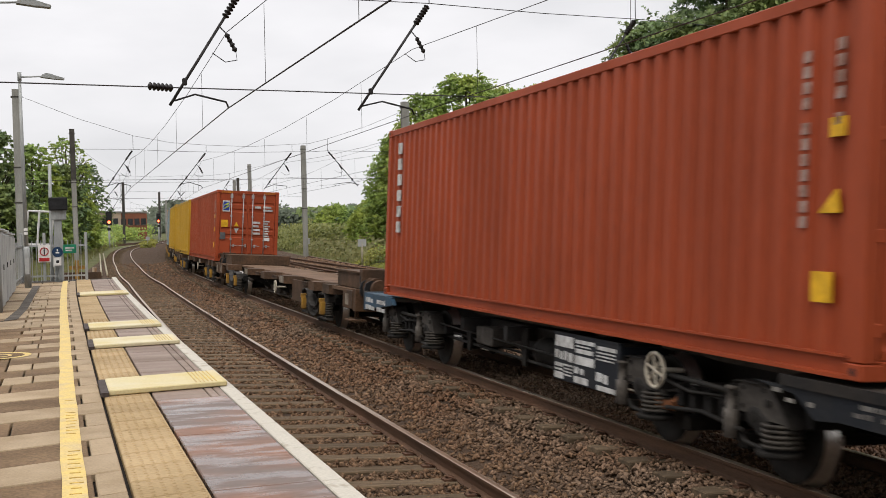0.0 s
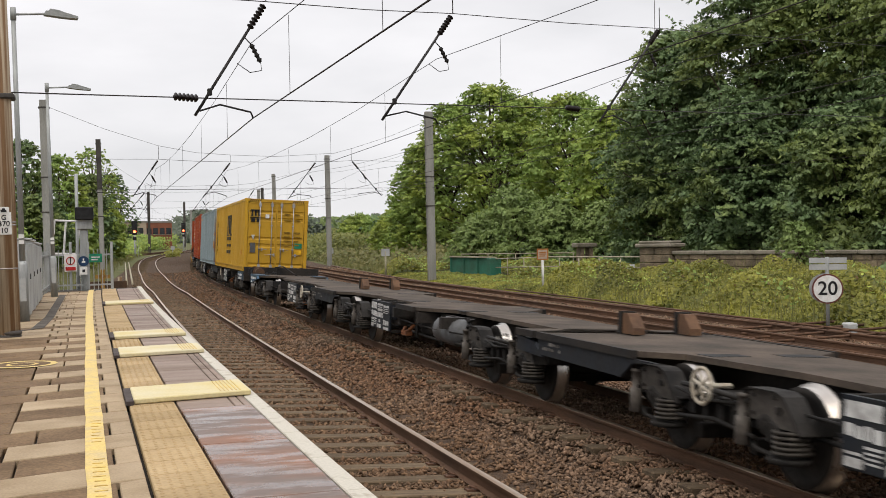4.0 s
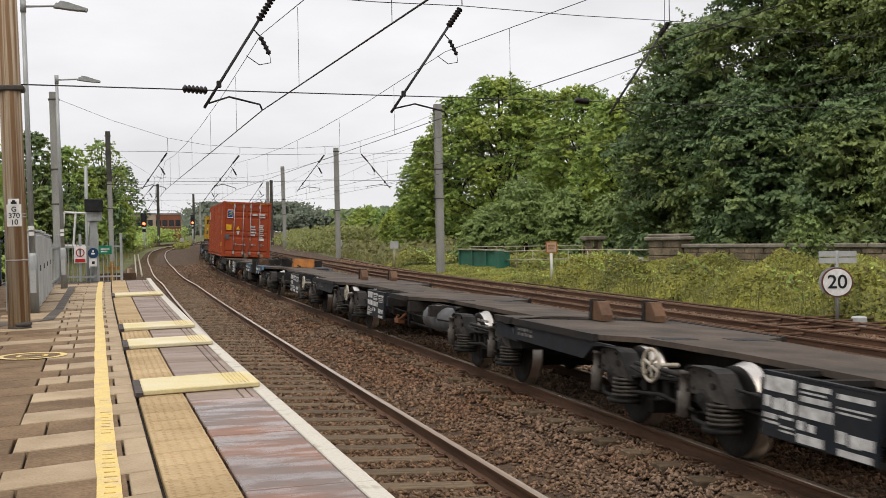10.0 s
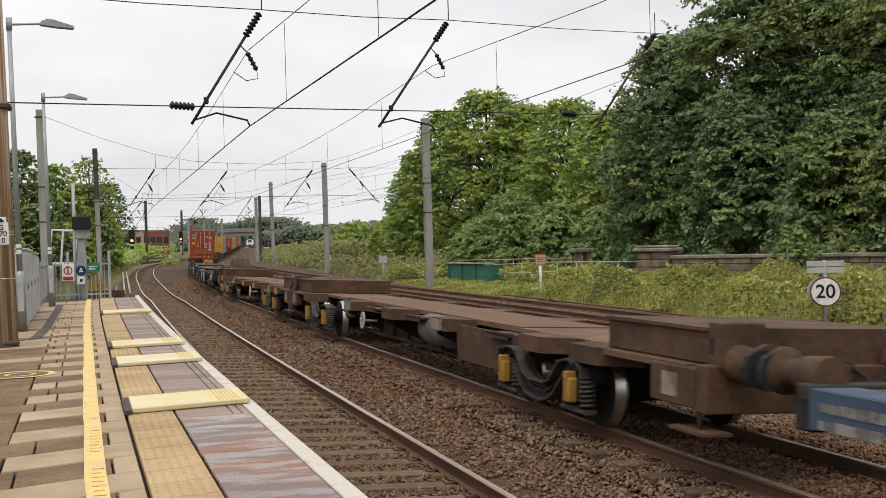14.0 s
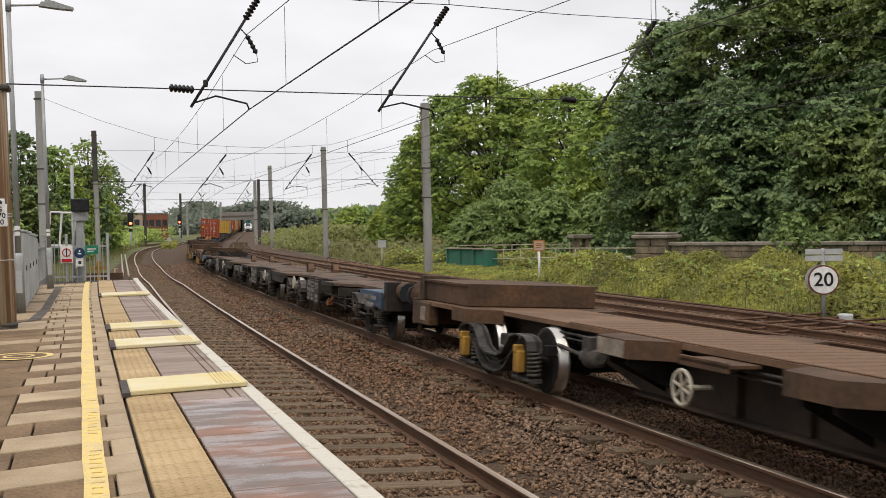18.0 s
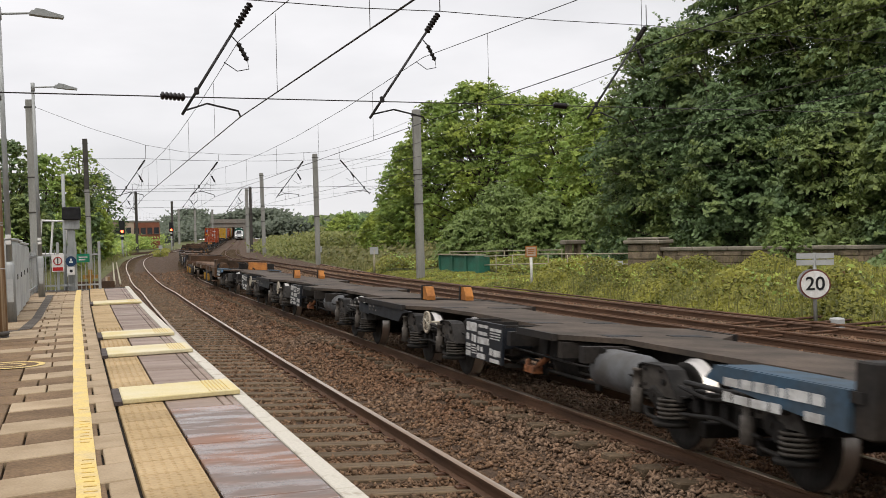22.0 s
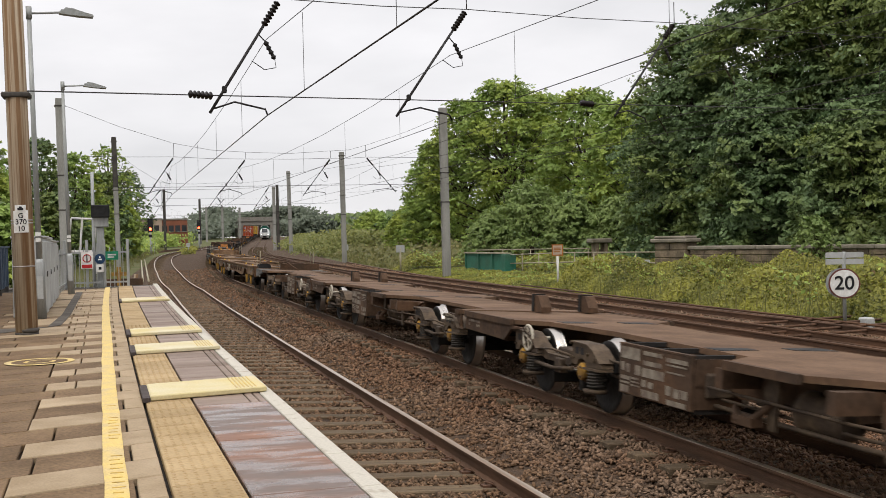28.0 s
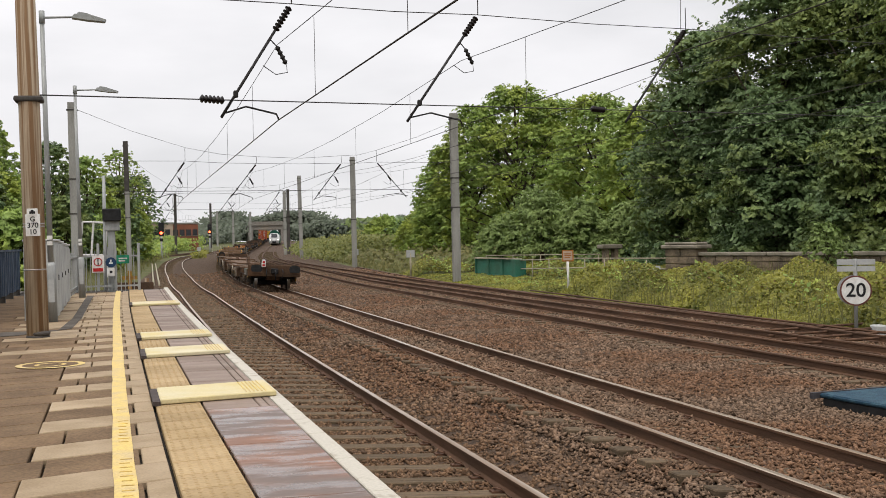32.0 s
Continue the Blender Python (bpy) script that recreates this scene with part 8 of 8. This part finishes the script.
# ---- the distance ----
def house(x, y, w, d, h, wallmat, label, roof=True, bays=4):
    e = thing("building", label, "building", m=Matrix.Translation((x, y, -0.4)))
    part("wall", boxes((-w / 2, 0, 0, w / 2, d, h)), wallmat, e)
    if roof:
        part("roof", prism(bmesh.new(), [(-w / 2 - 0.3, h), (-w / 2 + 1.2, h + 1.0), (w / 2 - 1.2, h + 1.0), (w / 2 + 0.3, h)], "y", -0.3, d + 0.3), M_SLATE, e)
    else:
        part("parapet", boxes((-w / 2 - 0.1, -0.1, h, w / 2 + 0.1, d + 0.1, h + 0.35)), M_CONC, e)
    for i in range(bays):
        c = -w / 2 + w * (i + 0.5) / bays
        win = part("window", boxes((c - 0.5, -0.03, h - 2.4, c + 0.5, 0.05, h - 1.1)), M_GLASS, e)
        part("sill", boxes((c - 0.6, -0.12, h - 2.5, c + 0.6, 0.0, h - 2.4)), M_CONC, win)


house(9.9, 238.0, 5.3, 10, 6.9, M_BRICK, "flat-roofed red brick building past the trees", False)
house(5.1, 236.0, 4.5, 9, 6.95, M_RENDER, "pale rendered building past the trees", False, 2)
house(-3.0, 262.0, 9.0, 9, 5.8, M_BRICK, "low red brick building past the trees", True, 3)
e = thing("road_bridge", "concrete road bridge far down the line", "bridge", kind="structure")
part("deck", boxes((41.0, 424.0, 7.4, 55.0, 434.0, 9.0)), M_CONC, e)
part("parapet", boxes((41.0, 423.6, 9.0, 55.0, 424.0, 10.5)), M_CONC, e)
for x in (42.0, 54.2):
    part("abutment", boxes((x - 1.0, 424.0, -0.5, x + 0.8, 434.0, 7.4)), M_CONC, e)
for x in (50.2,):
    part("pier", boxes((x - 0.3, 426.0, -0.5, x + 0.3, 432.0, 7.4)), M_CONC, e)

# the oncoming passenger train
ptrain = thing("passenger_train", "white and dark green passenger train with a sloping nose", "passenger train")
prof = [(0.0, 0.35), (-0.35, 0.9), (-0.3, 1.5), (0.55, 2.6), (1.3, 3.35), (2.4, 3.75)]
bm = bmesh.new()
rows = []
for i, (y, z) in enumerate(prof):
    w = (1.1, 1.3, 1.36, 1.3, 1.15, 0.95)[i]
    rows.append([bm.verts.new(p) for p in ((-w, y + 0.6, z), (-w * 0.7, y + 0.1, z), (0, y, z), (w * 0.7, y + 0.1, z), (w, y + 0.6, z))])
for a, b in zip(rows, rows[1:]):
    for i in range(4):
        bm.faces.new((a[i], a[i + 1], b[i + 1], b[i])).smooth = True
part("nose", bm, M_TRAINW, ptrain, "white train nose")
bm = prism(bmesh.new(), [(-1.36, 0.4), (-1.4, 1.4), (-1.36, 2.6), (-1.1, 3.4), (-0.6, 3.75), (0.6, 3.75), (1.1, 3.4), (1.36, 2.6), (1.4, 1.4), (1.36, 0.4)], "y", 1.0, 26.0)
part("body", bm, M_TRAING, ptrain, "dark green body")
bm = bmesh.new()
v = [bm.verts.new(p) for p in ((-0.8, -0.05, 1.95), (0.8, -0.05, 1.95), (0.72, 0.75, 2.9), (-0.72, 0.75, 2.9))]
bm.faces.new(v)
bmesh.ops.translate(bm, verts=v, vec=(0, -0.16, 0))
part("windscreen", bm, M_GLASS, ptrain)
for x in (-0.95, 0.95):
    part("headlight", boxes((x - 0.16, -0.32, 1.2, x + 0.16, -0.1, 1.36), bevel=0.03), M_HEADGLOW, ptrain, "lit white headlight")
part("coupler_cover", boxes((-0.5, -0.42, 0.5, 0.5, 0.4, 0.95), bevel=0.05), M_RUBBER, ptrain)
for y in (3.5, 6.0, 20.5, 23.0):
    part("wheelset", lathe(bmesh.new(), (-0.8, y, 0.42), (0.8, y, 0.42), [(0, 0.42), (0.1, 0.42), (0.12, 0.1), (0.88, 0.1), (0.9, 0.42), (1, 0.42)], 14), M_BOGIE, ptrain)
bm = prism(bmesh.new(), [(-1.36, 0.4), (-1.4, 1.4), (-1.36, 2.6), (-1.1, 3.4), (-0.6, 3.75), (0.6, 3.75), (1.1, 3.4), (1.36, 2.6), (1.4, 1.4), (1.36, 0.4)], "y", 26.6, 50.0)
part("second_coach", bm, M_TRAING, ptrain)


# ---- trees, bushes and brambles ----
def leaf_mesh(name, spots, out, size, material, rng, droop=0.35):
    """Leaves at spots: small folded diamonds that face roughly outwards and up."""
    n = len(spots)
    face = out + rng.normal(0, 0.55, (n, 3)) + np.array([0, 0, droop])
    face /= np.linalg.norm(face, axis=1, keepdims=True) + 1e-6
    some = rng.normal(0, 1, (n, 3))
    a = np.cross(face, some)
    a /= np.linalg.norm(a, axis=1, keepdims=True) + 1e-6
    b = np.cross(face, a)
    s = (size * rng.uniform(0.6, 1.3, n))[:, None]
    v = np.stack([spots - a * s * 0.6, spots + b * s * 0.34 - face * s * 0.1, spots + a * s * 0.6, spots - b * s * 0.34 - face * s * 0.1], 1)
    return bulk(name, v.reshape(-1, 3), np.arange(4 * n).reshape(-1, 4), material)


def crown_spots(lobes, count, rng, reach=0.8):
    """Leaf places and facings: flat sprays that fan out and droop from the shells of overlapping lobes."""
    k = 13
    area = np.array([(rx * ry + ry * rz + rx * rz) for _, _, _, rx, ry, rz in lobes])
    pick = rng.choice(len(lobes), count // k + 1, p=area / area.sum())
    L = np.array(lobes)[pick]
    d = rng.normal(0, 1, (len(pick), 3))
    d /= np.linalg.norm(d, axis=1, keepdims=True)
    d[:, 2] = np.where(d[:, 2] < -0.25, -d[:, 2] * 0.6, d[:, 2])
    # sprays gather in tiers
    tier = 0.16 * np.sin(9.0 * d[:, 2] + 5.0 * pick)
    r = 0.9 - 0.32 * rng.random(len(pick)) ** 1.6 + tier
    c = L[:, :3] + d * L[:, 3:] * r[:, None]
    way = d * np.array([1, 1, 0.55]) + rng.normal(0, 0.25, d.shape)
    way /= np.linalg.norm(way, axis=1, keepdims=True)
    side = np.cross(way, [0, 0, 1.0]) + rng.normal(0, 0.12, d.shape)
    length = reach * rng.uniform(0.5, 1.25, len(pick))
    along = np.tile(np.linspace(0.05, 1, k), len(pick)) + rng.normal(0, 0.05, k * len(pick))
    wide = rng.normal(0, 0.24, k * len(pick)) * (1.15 - 0.75 * along)
    W, S, N = np.repeat(way, k, 0), np.repeat(side, k, 0), np.repeat(length, k)[:, None]
    spots = np.repeat(c, k, 0) + W * N * along[:, None] + S * N * wide[:, None]
    spots[:, 2] -= N[:, 0] * 0.3 * along ** 2 + rng.normal(0, 0.03, len(spots))
    return spots[:count], (np.repeat(d, k, 0) * 1.1 + np.array([0, 0, 0.1]))[:count]


HIDDEN = {(40.0, 50.0), (41.0, 41.0), (34.0, 59.0), (37.2, 91.5), (36.5, 68.0), (38.0, 80.0)}


def tree(x, y, z, height, width, material, leaves, size, seed, label, group="trees beside the line", low=0.03, bush=False, puffs=False):
    """A tree: a tapered trunk, limbs, and a crown of leaf sprays over many lobes."""
    rng = np.random.default_rng(seed)
    e = thing("bush" if bush else "tree", label, "bush" if bush else "tree", group, Matrix.Translation((x, y, z)))
    base = height * low
    lobes = []
    n = 26 if bush else (130 if puffs else 66)
    for i in range(n):
        f = ((i + 0.5) / n) ** 0.9
        zc = base + (height - base) * (0.03 + 0.88 * f)
        out = math.sin(math.pi * (0.3 + 0.66 * f)) ** 0.6 if not bush else math.cos(f * 1.3)
        a = 2.4 * i + rng.uniform(0, 0.9)
        rr = width * (rng.uniform(0.06, 0.1) if puffs else rng.uniform(0.06, 0.125)) * (1.0 if not bush else 1.25)
        reach = max(0.0, width / 2 * out - rr) * (rng.uniform(0.86, 1.04) if puffs else rng.uniform(0.66, 1.08))
        lobes.append((reach * math.cos(a), reach * math.sin(a), zc, rr, rr, rr * rng.uniform(0.65, 0.9)))
    lobes.append((0, 0, height - width * 0.24, width * 0.22, width * 0.22, width * 0.17))
    for f in (0.22, 0.42, 0.62):
        lobes.append((0, 0, base + (height - base) * f, width * 0.34, width * 0.34, (height - base) * 0.17))
    tr = max(0.06, width * 0.026)
    bm = bmesh.new()
    tube(bm, (0, 0, -0.6), (0.1, 0, height * 0.45), tr * 1.25, tr * 0.8, 9)
    tube(bm, (0.1, 0, height * 0.45), (0, 0.1, height * 0.85), tr * 0.8, tr * 0.25, 8)
    part("trunk", bm, M_BARK, e)
    for i, (lx, ly, lz, rx, ry, rz) in enumerate(lobes[2:-4:4]):
        z0 = max(height * 0.1, lz * 0.62)
        bm = tube(bmesh.new(), (0.05, 0, z0), (lx * 0.55, ly * 0.55, (z0 + lz) / 2), tr * 0.42, tr * 0.25, 6)
        tube(bm, (lx * 0.55, ly * 0.55, (z0 + lz) / 2), (lx, ly, lz), tr * 0.25, tr * 0.1, 6)
        part("limb", bm, M_BARK, e)
    spots, out = crown_spots(lobes, leaves, rng, 0.5 if puffs else min(1.0, 0.09 * width + 0.1))
    use("crown", leaf_mesh("crown", spots, out, size, material, rng), e)
    return e


DARK = "tall dark green broadleaf tree behind the stone wall"
k = 0
for x, y, h, w in ((29.8, 54.2, 13.6, 8.4), (31.6, 49.4, 17.5, 9.8), (34.8, 45.6, 18.5, 10.5), (35.0, 40.6, 17.0, 9.6), (29.4, 46.6, 8.6, 6.6), (30.6, 40.8, 7.6, 6.0), (31.0, 36.2, 7.2, 5.6), (40.0, 50.0, 19.0, 11.0), (34.0, 59.0, 12.0, 7.5), (30.5, 57.6, 8.6, 6.0), (41.0, 41.0, 18.0, 10.0)):
    tree(x, y, 0.3, h, w, M_LEAF_DARK, int((2900 * w + 500 * h * w ** 0.5) * (0.4 if (x, y) in HIDDEN else 1.0)), 0.21, 100 + k, DARK)
    k += 1
MID = "broad green tree beside the railway"
for x, y, h, w in ((30.9, 88.0, 15.9, 11.0), (28.7, 92.8, 14.6, 8.6), (27.0, 96.5, 11.0, 6.0), (27.4, 100.0, 7.6, 5.2), (26.6, 104.0, 5.0, 5.0), (33.2, 76.0, 13.4, 9.0), (31.8, 66.0, 11.2, 7.8), (37.2, 91.5, 15.2, 9.0), (34.6, 90.0, 15.0, 8.6), (36.5, 68.0, 12.0, 9.0), (27.2, 123.0, 5.0, 6.0), (38.0, 80.0, 12.5, 9.0)):
    tree(x, y, 0.2, h, w, M_LEAF_MID, int((3100 * w + 420 * h * w ** 0.5) * (0.35 if (x, y) in HIDDEN else 1.0)), 0.19, 100 + k, MID, puffs=True)
    k += 1
for x, y, h, w in ((25.6, 68.2, 5.6, 6.4), (27.0, 64.5, 4.6, 5.0), (23.6, 70.6, 3.6, 4.2), (28.6, 61.5, 4.2, 4.6)):
    tree(x, y, 0.1, h, w, M_LEAF_LIGHT, 14000, 0.17, 100 + k, "light green leafy bush in front of the trees", "bushes on the bank", 0.02, True)
    k += 1
tree(26.0, 37.6, 0.2, 2.5, 1.7, M_LEAF_LIGHT, 2600, 0.13, 300, "slender light green sapling before the wall", "bushes on the bank", 0.1)
LEFTT = "green tree behind the platform's end"
for x, y, h, w in ((-2.5, 190.0, 19.5, 12.0), (0.5, 205.0, 16.0, 9.5), (-12.5, 104.0, 14.5, 8.0), (-8.0, 112.0, 13.4, 8.4), (-4.8, 118.0, 12.4, 8.0), (-2.4, 124.0, 10.6, 7.0), (-0.6, 134.0, 8.0, 5.0), (-15.5, 84.0, 14.0, 9.0), (-10.0, 92.0, 8.6, 7.0), (-5.5, 96.0, 7.0, 6.0), (-3.0, 104.0, 5.5, 4.5), (-9.5, 70.0, 8.8, 5.4), (-6.0, 60.0, 4.6, 4.5)):
    tree(x, y, -0.3, h, w, M_LEAF_MID if k % 2 else M_LEAF_DARK, 15000, 0.28, 100 + k, LEFTT, "trees past the platform", puffs=True)
    k += 1


def thicket(name, label, strip_fn, count, size, material, seed, kind="stuff", category="bushes", droop=0.5):
    rng = np.random.default_rng(seed)
    spots, out = strip_fn(rng, count)
    ob = new(name, leaf_mesh(name, spots, out, size, material, rng, droop))
    tagged(ob, label, category, kind=kind)


def lump(x, y, s):
    """Smooth uneven heights in 0 to 1."""
    return 0.5 + 0.25 * np.sin(x / s + 1.3 * np.sin(y / (1.7 * s))) + 0.25 * np.sin(y / (0.8 * s) + 2.1 * np.sin(x / (1.3 * s) + 0.7))


def rises(y):
    return np.interp(y, (60, 85, 116, 150, 198, 246, 322, 424), (0, 0.18, 0.42, 0.6, 0.8, 1.25, 2.2, 3.2))


def bank_z(x):
    return np.interp(x, [16.3, 17.6, 20, 22, 24.5, 32, 60, 240], [-0.36, -0.24, -0.14, 0.04, 0.35, 0.5, 1.2, 3.0])


def bramble(y0, y1, x0, x1, top, tall=0.9, fade=0.6):
    def fn(rng, n):
        y = rng.uniform(y0, y1, n)
        x = x0 + (x1 - x0) * rng.random(n) ** 1.3
        h = top * np.clip((x - x0 + 0.25) / 1.3, 0.12, 1.0) * (0.12 + 1.35 * tall * lump(x, y, 0.9) ** 1.4 * (0.45 + 0.55 * lump(x + 9, y, 0.31)))
        h *= 1 - fade * np.clip((x - 18) / 7, 0, 1)
        h = np.where((y > 45) & (y < 69) & (x < 21.2), h * 0.16, h)
        z = h * (1 - 0.55 * rng.random(n) ** 2.2)
        out = np.stack([-0.5 + 0.3 * rng.normal(size=n), -0.5 + 0.3 * rng.normal(size=n), 0.5 + 0 * x], -1)
        return np.stack([x + offs(y), y, bank_z(x) + z + rises(y)], -1), out
    return fn


thicket("brambles", "yellow-green brambles over the near bank", bramble(14, 46, 16.75, 26, 1.15), 105000, 0.12, M_LEAF_BRAMBLE, 1)
thicket("brambles", "yellow-green brambles over the bank", bramble(46, 75, 16.9, 30, 1.05), 56000, 0.15, M_LEAF_BRAMBLE, 2)
thicket("dark_weeds", "darker green weeds among the brambles", bramble(16, 75, 17.2, 26, 1.25), 9000, 0.15, M_LEAF_MID, 6)
thicket("reddish_weeds", "reddish dry weeds among the brambles", bramble(16, 50, 17.0, 24, 1.0), 7000, 0.1, M_LEAF_RUSTY, 7)
thicket("far_brambles", "yellow-green weeds along the far bank", bramble(75, 180, 17.2, 34, 1.2, fade=0.0), 26000, 0.34, M_GRASS, 3)
thicket("dark_undergrowth", "dark green undergrowth below the trees", bramble(30, 62, 27.2, 38, 2.6, fade=0.0), 26000, 0.24, M_LEAF_DARK, 4)
thicket("dark_undergrowth", "dark green undergrowth below the trees", bramble(62, 120, 25.5, 40, 2.8, fade=0.0), 26000, 0.3, M_LEAF_DARK, 5)
thicket("wall_weeds", "green climbers at the foot of the wall", bramble(26, 48, 21.5, 27, 0.9, fade=0.1), 18000, 0.12, M_LEAF_BRAMBLE, 14)


def blades(name, label, spots, height, material, seed):
    """Thin upright grass blades and stalks."""
    rng = np.random.default_rng(seed)
    n = len(spots)
    a = rng.random(n) * 2 * np.pi
    w = 0.012 * rng.uniform(0.6, 1.6, n)
    side = np.stack([np.cos(a) * w, np.sin(a) * w, 0 * a], -1)
    tip = np.stack([rng.normal(0, 0.16, n), rng.normal(0, 0.16, n), rng.uniform(0.5, 1.2, n)], -1) * height
    v = np.stack([spots - side, spots + side, spots + tip * 0.6 + side * 0.7, spots + tip], 1)
    tagged(new(name, bulk(name, v.reshape(-1, 3), np.arange(4 * n).reshape(-1, 4), material)), label, "grass", kind="stuff")


rng = np.random.default_rng(21)
n = 4500
y = rng.uniform(16, 110, n)
x = 16.7 + 9 * rng.random(n) ** 1.5
y = np.where((y > 45) & (y < 69), y - 28, y)
blades("tall_grass", "tall pale grass stalks in the brambles", np.stack([x + offs(y), y, bank_z(x) + rises(y)], -1), 0.85, M_GRASS, 22)
n = 9000
y = rng.uniform(36, 200, n)
x = -14 + 13.5 * rng.random(n) ** 0.6
blades("verge_grass", "rough grass past the platform's end", np.stack([x + offs(y) * 0.6, y, rises(y) - 0.3], -1), 0.7, M_GRASS, 23)


def hedge(pts, height, depth):
    """Bushes along a line of points."""
    P = np.array(pts, float)

    def fn(rng, n):
        i = rng.integers(0, len(P) - 1, n)
        s = rng.random(n)[:, None]
        c = P[i] * (1 - s) + P[i + 1] * s
        h = c[:, 2] * (0.55 + 0.45 * lump(c[:, 0] * 1.0, c[:, 1], height * 0.55))
        z = h * (1 - 0.9 * rng.random(n) ** 1.7)
        c2 = c + np.stack([rng.normal(0, depth, n), rng.normal(0, depth, n), 0 * h], -1)
        out = np.stack([-0.3 + 0 * h, -0.8 + 0 * h, 0.4 + 0 * h], -1) + rng.normal(0, 0.4, (n, 3))
        return np.stack([c2[:, 0], c2[:, 1], z - 0.3 + rises(c2[:, 1])], -1), out
    return fn


thicket("far_hedge", "green bushes along the far bank", hedge([(23.6, 114, 3.2), (26.5, 140, 1.9), (34, 190, 1.6), (46, 240, 2.8), (66, 310, 6.0)], 3.0, 1.8), 36000, 0.3, M_LEAF_BANK, 31)
thicket("back_hedge", "dense green bushes behind the trees", hedge([(36, 30, 7), (44, 44, 7), (48, 60, 7), (46, 80, 7), (44, 100, 7), (36, 116, 6), (28, 130, 5)], 6.0, 2.0), 30000, 0.6, M_LEAF_DARK, 38)
thicket("far_hedge", "pale green bushes along the far bank", hedge([(20.5, 112, 2.0), (23, 150, 1.6), (29, 190, 2.0), (38, 240, 2.6)], 2.0, 1.2), 14000, 0.32, M_LEAF_BANK, 32)
# the far woods' haze comes only from their paled leaf colour
thicket("far_wood", "hazy wooded ridge on the horizon", hedge([(30, 540, 7), (40, 545, 11), (56, 560, 15.5), (66, 560, 16.5), (76, 560, 18), (88, 560, 17.5), (97, 560, 15), (106, 560, 11.5), (125, 560, 11), (190, 600, 12), (260, 560, 14)], 16.0, 4.0), 30000, 1.7, M_LEAF_HAZED, 33)
thicket("far_wood", "hazy wooded slope beside the bridge", hedge([(58, 470, 8), (66, 460, 9), (76, 440, 10), (98, 430, 9), (125, 400, 10), (150, 380, 12)], 10.0, 4.0), 18000, 1.3, M_LEAF_HAZED, 34)
thicket("far_wood", "hazy wood behind the far left tracks", hedge([(-60, 330, 12), (-20, 330, 9), (0, 330, 6), (14, 335, 5), (24, 360, 7.5), (28, 400, 10.5), (33, 430, 12), (38, 440, 10)], 9.0, 3.0), 22000, 1.1, M_LEAF_HAZED, 35)
thicket("low_bushes", "low green bushes beside the far track", hedge([(-12, 130, 3.5), (-4, 140, 2.6), (-1, 150, 2.2), (1.5, 190, 2.6), (4, 225, 3.4), (8.5, 232, 3.0), (12, 262, 3.6)], 3.0, 1.6), 16000, 0.42, M_LEAF_MID, 36)
thicket("low_bushes", "weeds between the far tracks", hedge([(7.7, 148, 0.7), (8.7, 165, 0.8), (10.6, 185, 0.9)], 1.0, 0.35), 2000, 0.3, M_LEAF_BRAMBLE, 37)


# ---- what moves ----
def motions():
    for e, u, tx, half, *z in MOVERS:
        walk(e, [(0.5 * k, on_track(tx, u + run(0.5 * k), half, z[0] if z else 0.0)) for k in range(65)])
    rows = []
    for t, y in ((0, 505.0), (10, 445.0), (18, 388.0), (24, 338.0), (28, 310.0), (30, 297.0), (32, 285.0)):
        rows.append((t, pose(T3 + off(y) + bend(T3, y), y, rise(y), 0, 0, -math.degrees(math.atan(0.13)))))
    walk(ptrain, rows)
    # wheels turn while their wagon passes near by
    at = {e: u for e, u, *_ in MOVERS}
    for w, a, wagon in ROLLERS:
        c = at[wagon]
        rows = [(0.0, 0.0)]
        near = [0.05 * i for i in range(1, 640) if -2 < c + run(0.05 * i) < 34]
        if not near:
            continue
        spot = w.matrix_basis.translation.copy()
        first = run(near[0])
        rows += [(t, run(t) - first) for t in near]
        rows.append((32.0, rows[-1][1])) if near[-1] < 31.9 else None
        walk(w, [(t, Matrix.Translation(spot) @ Euler((-s / WHEEL, 0, 0)).to_matrix().to_4x4()) for t, s in rows])


motions()
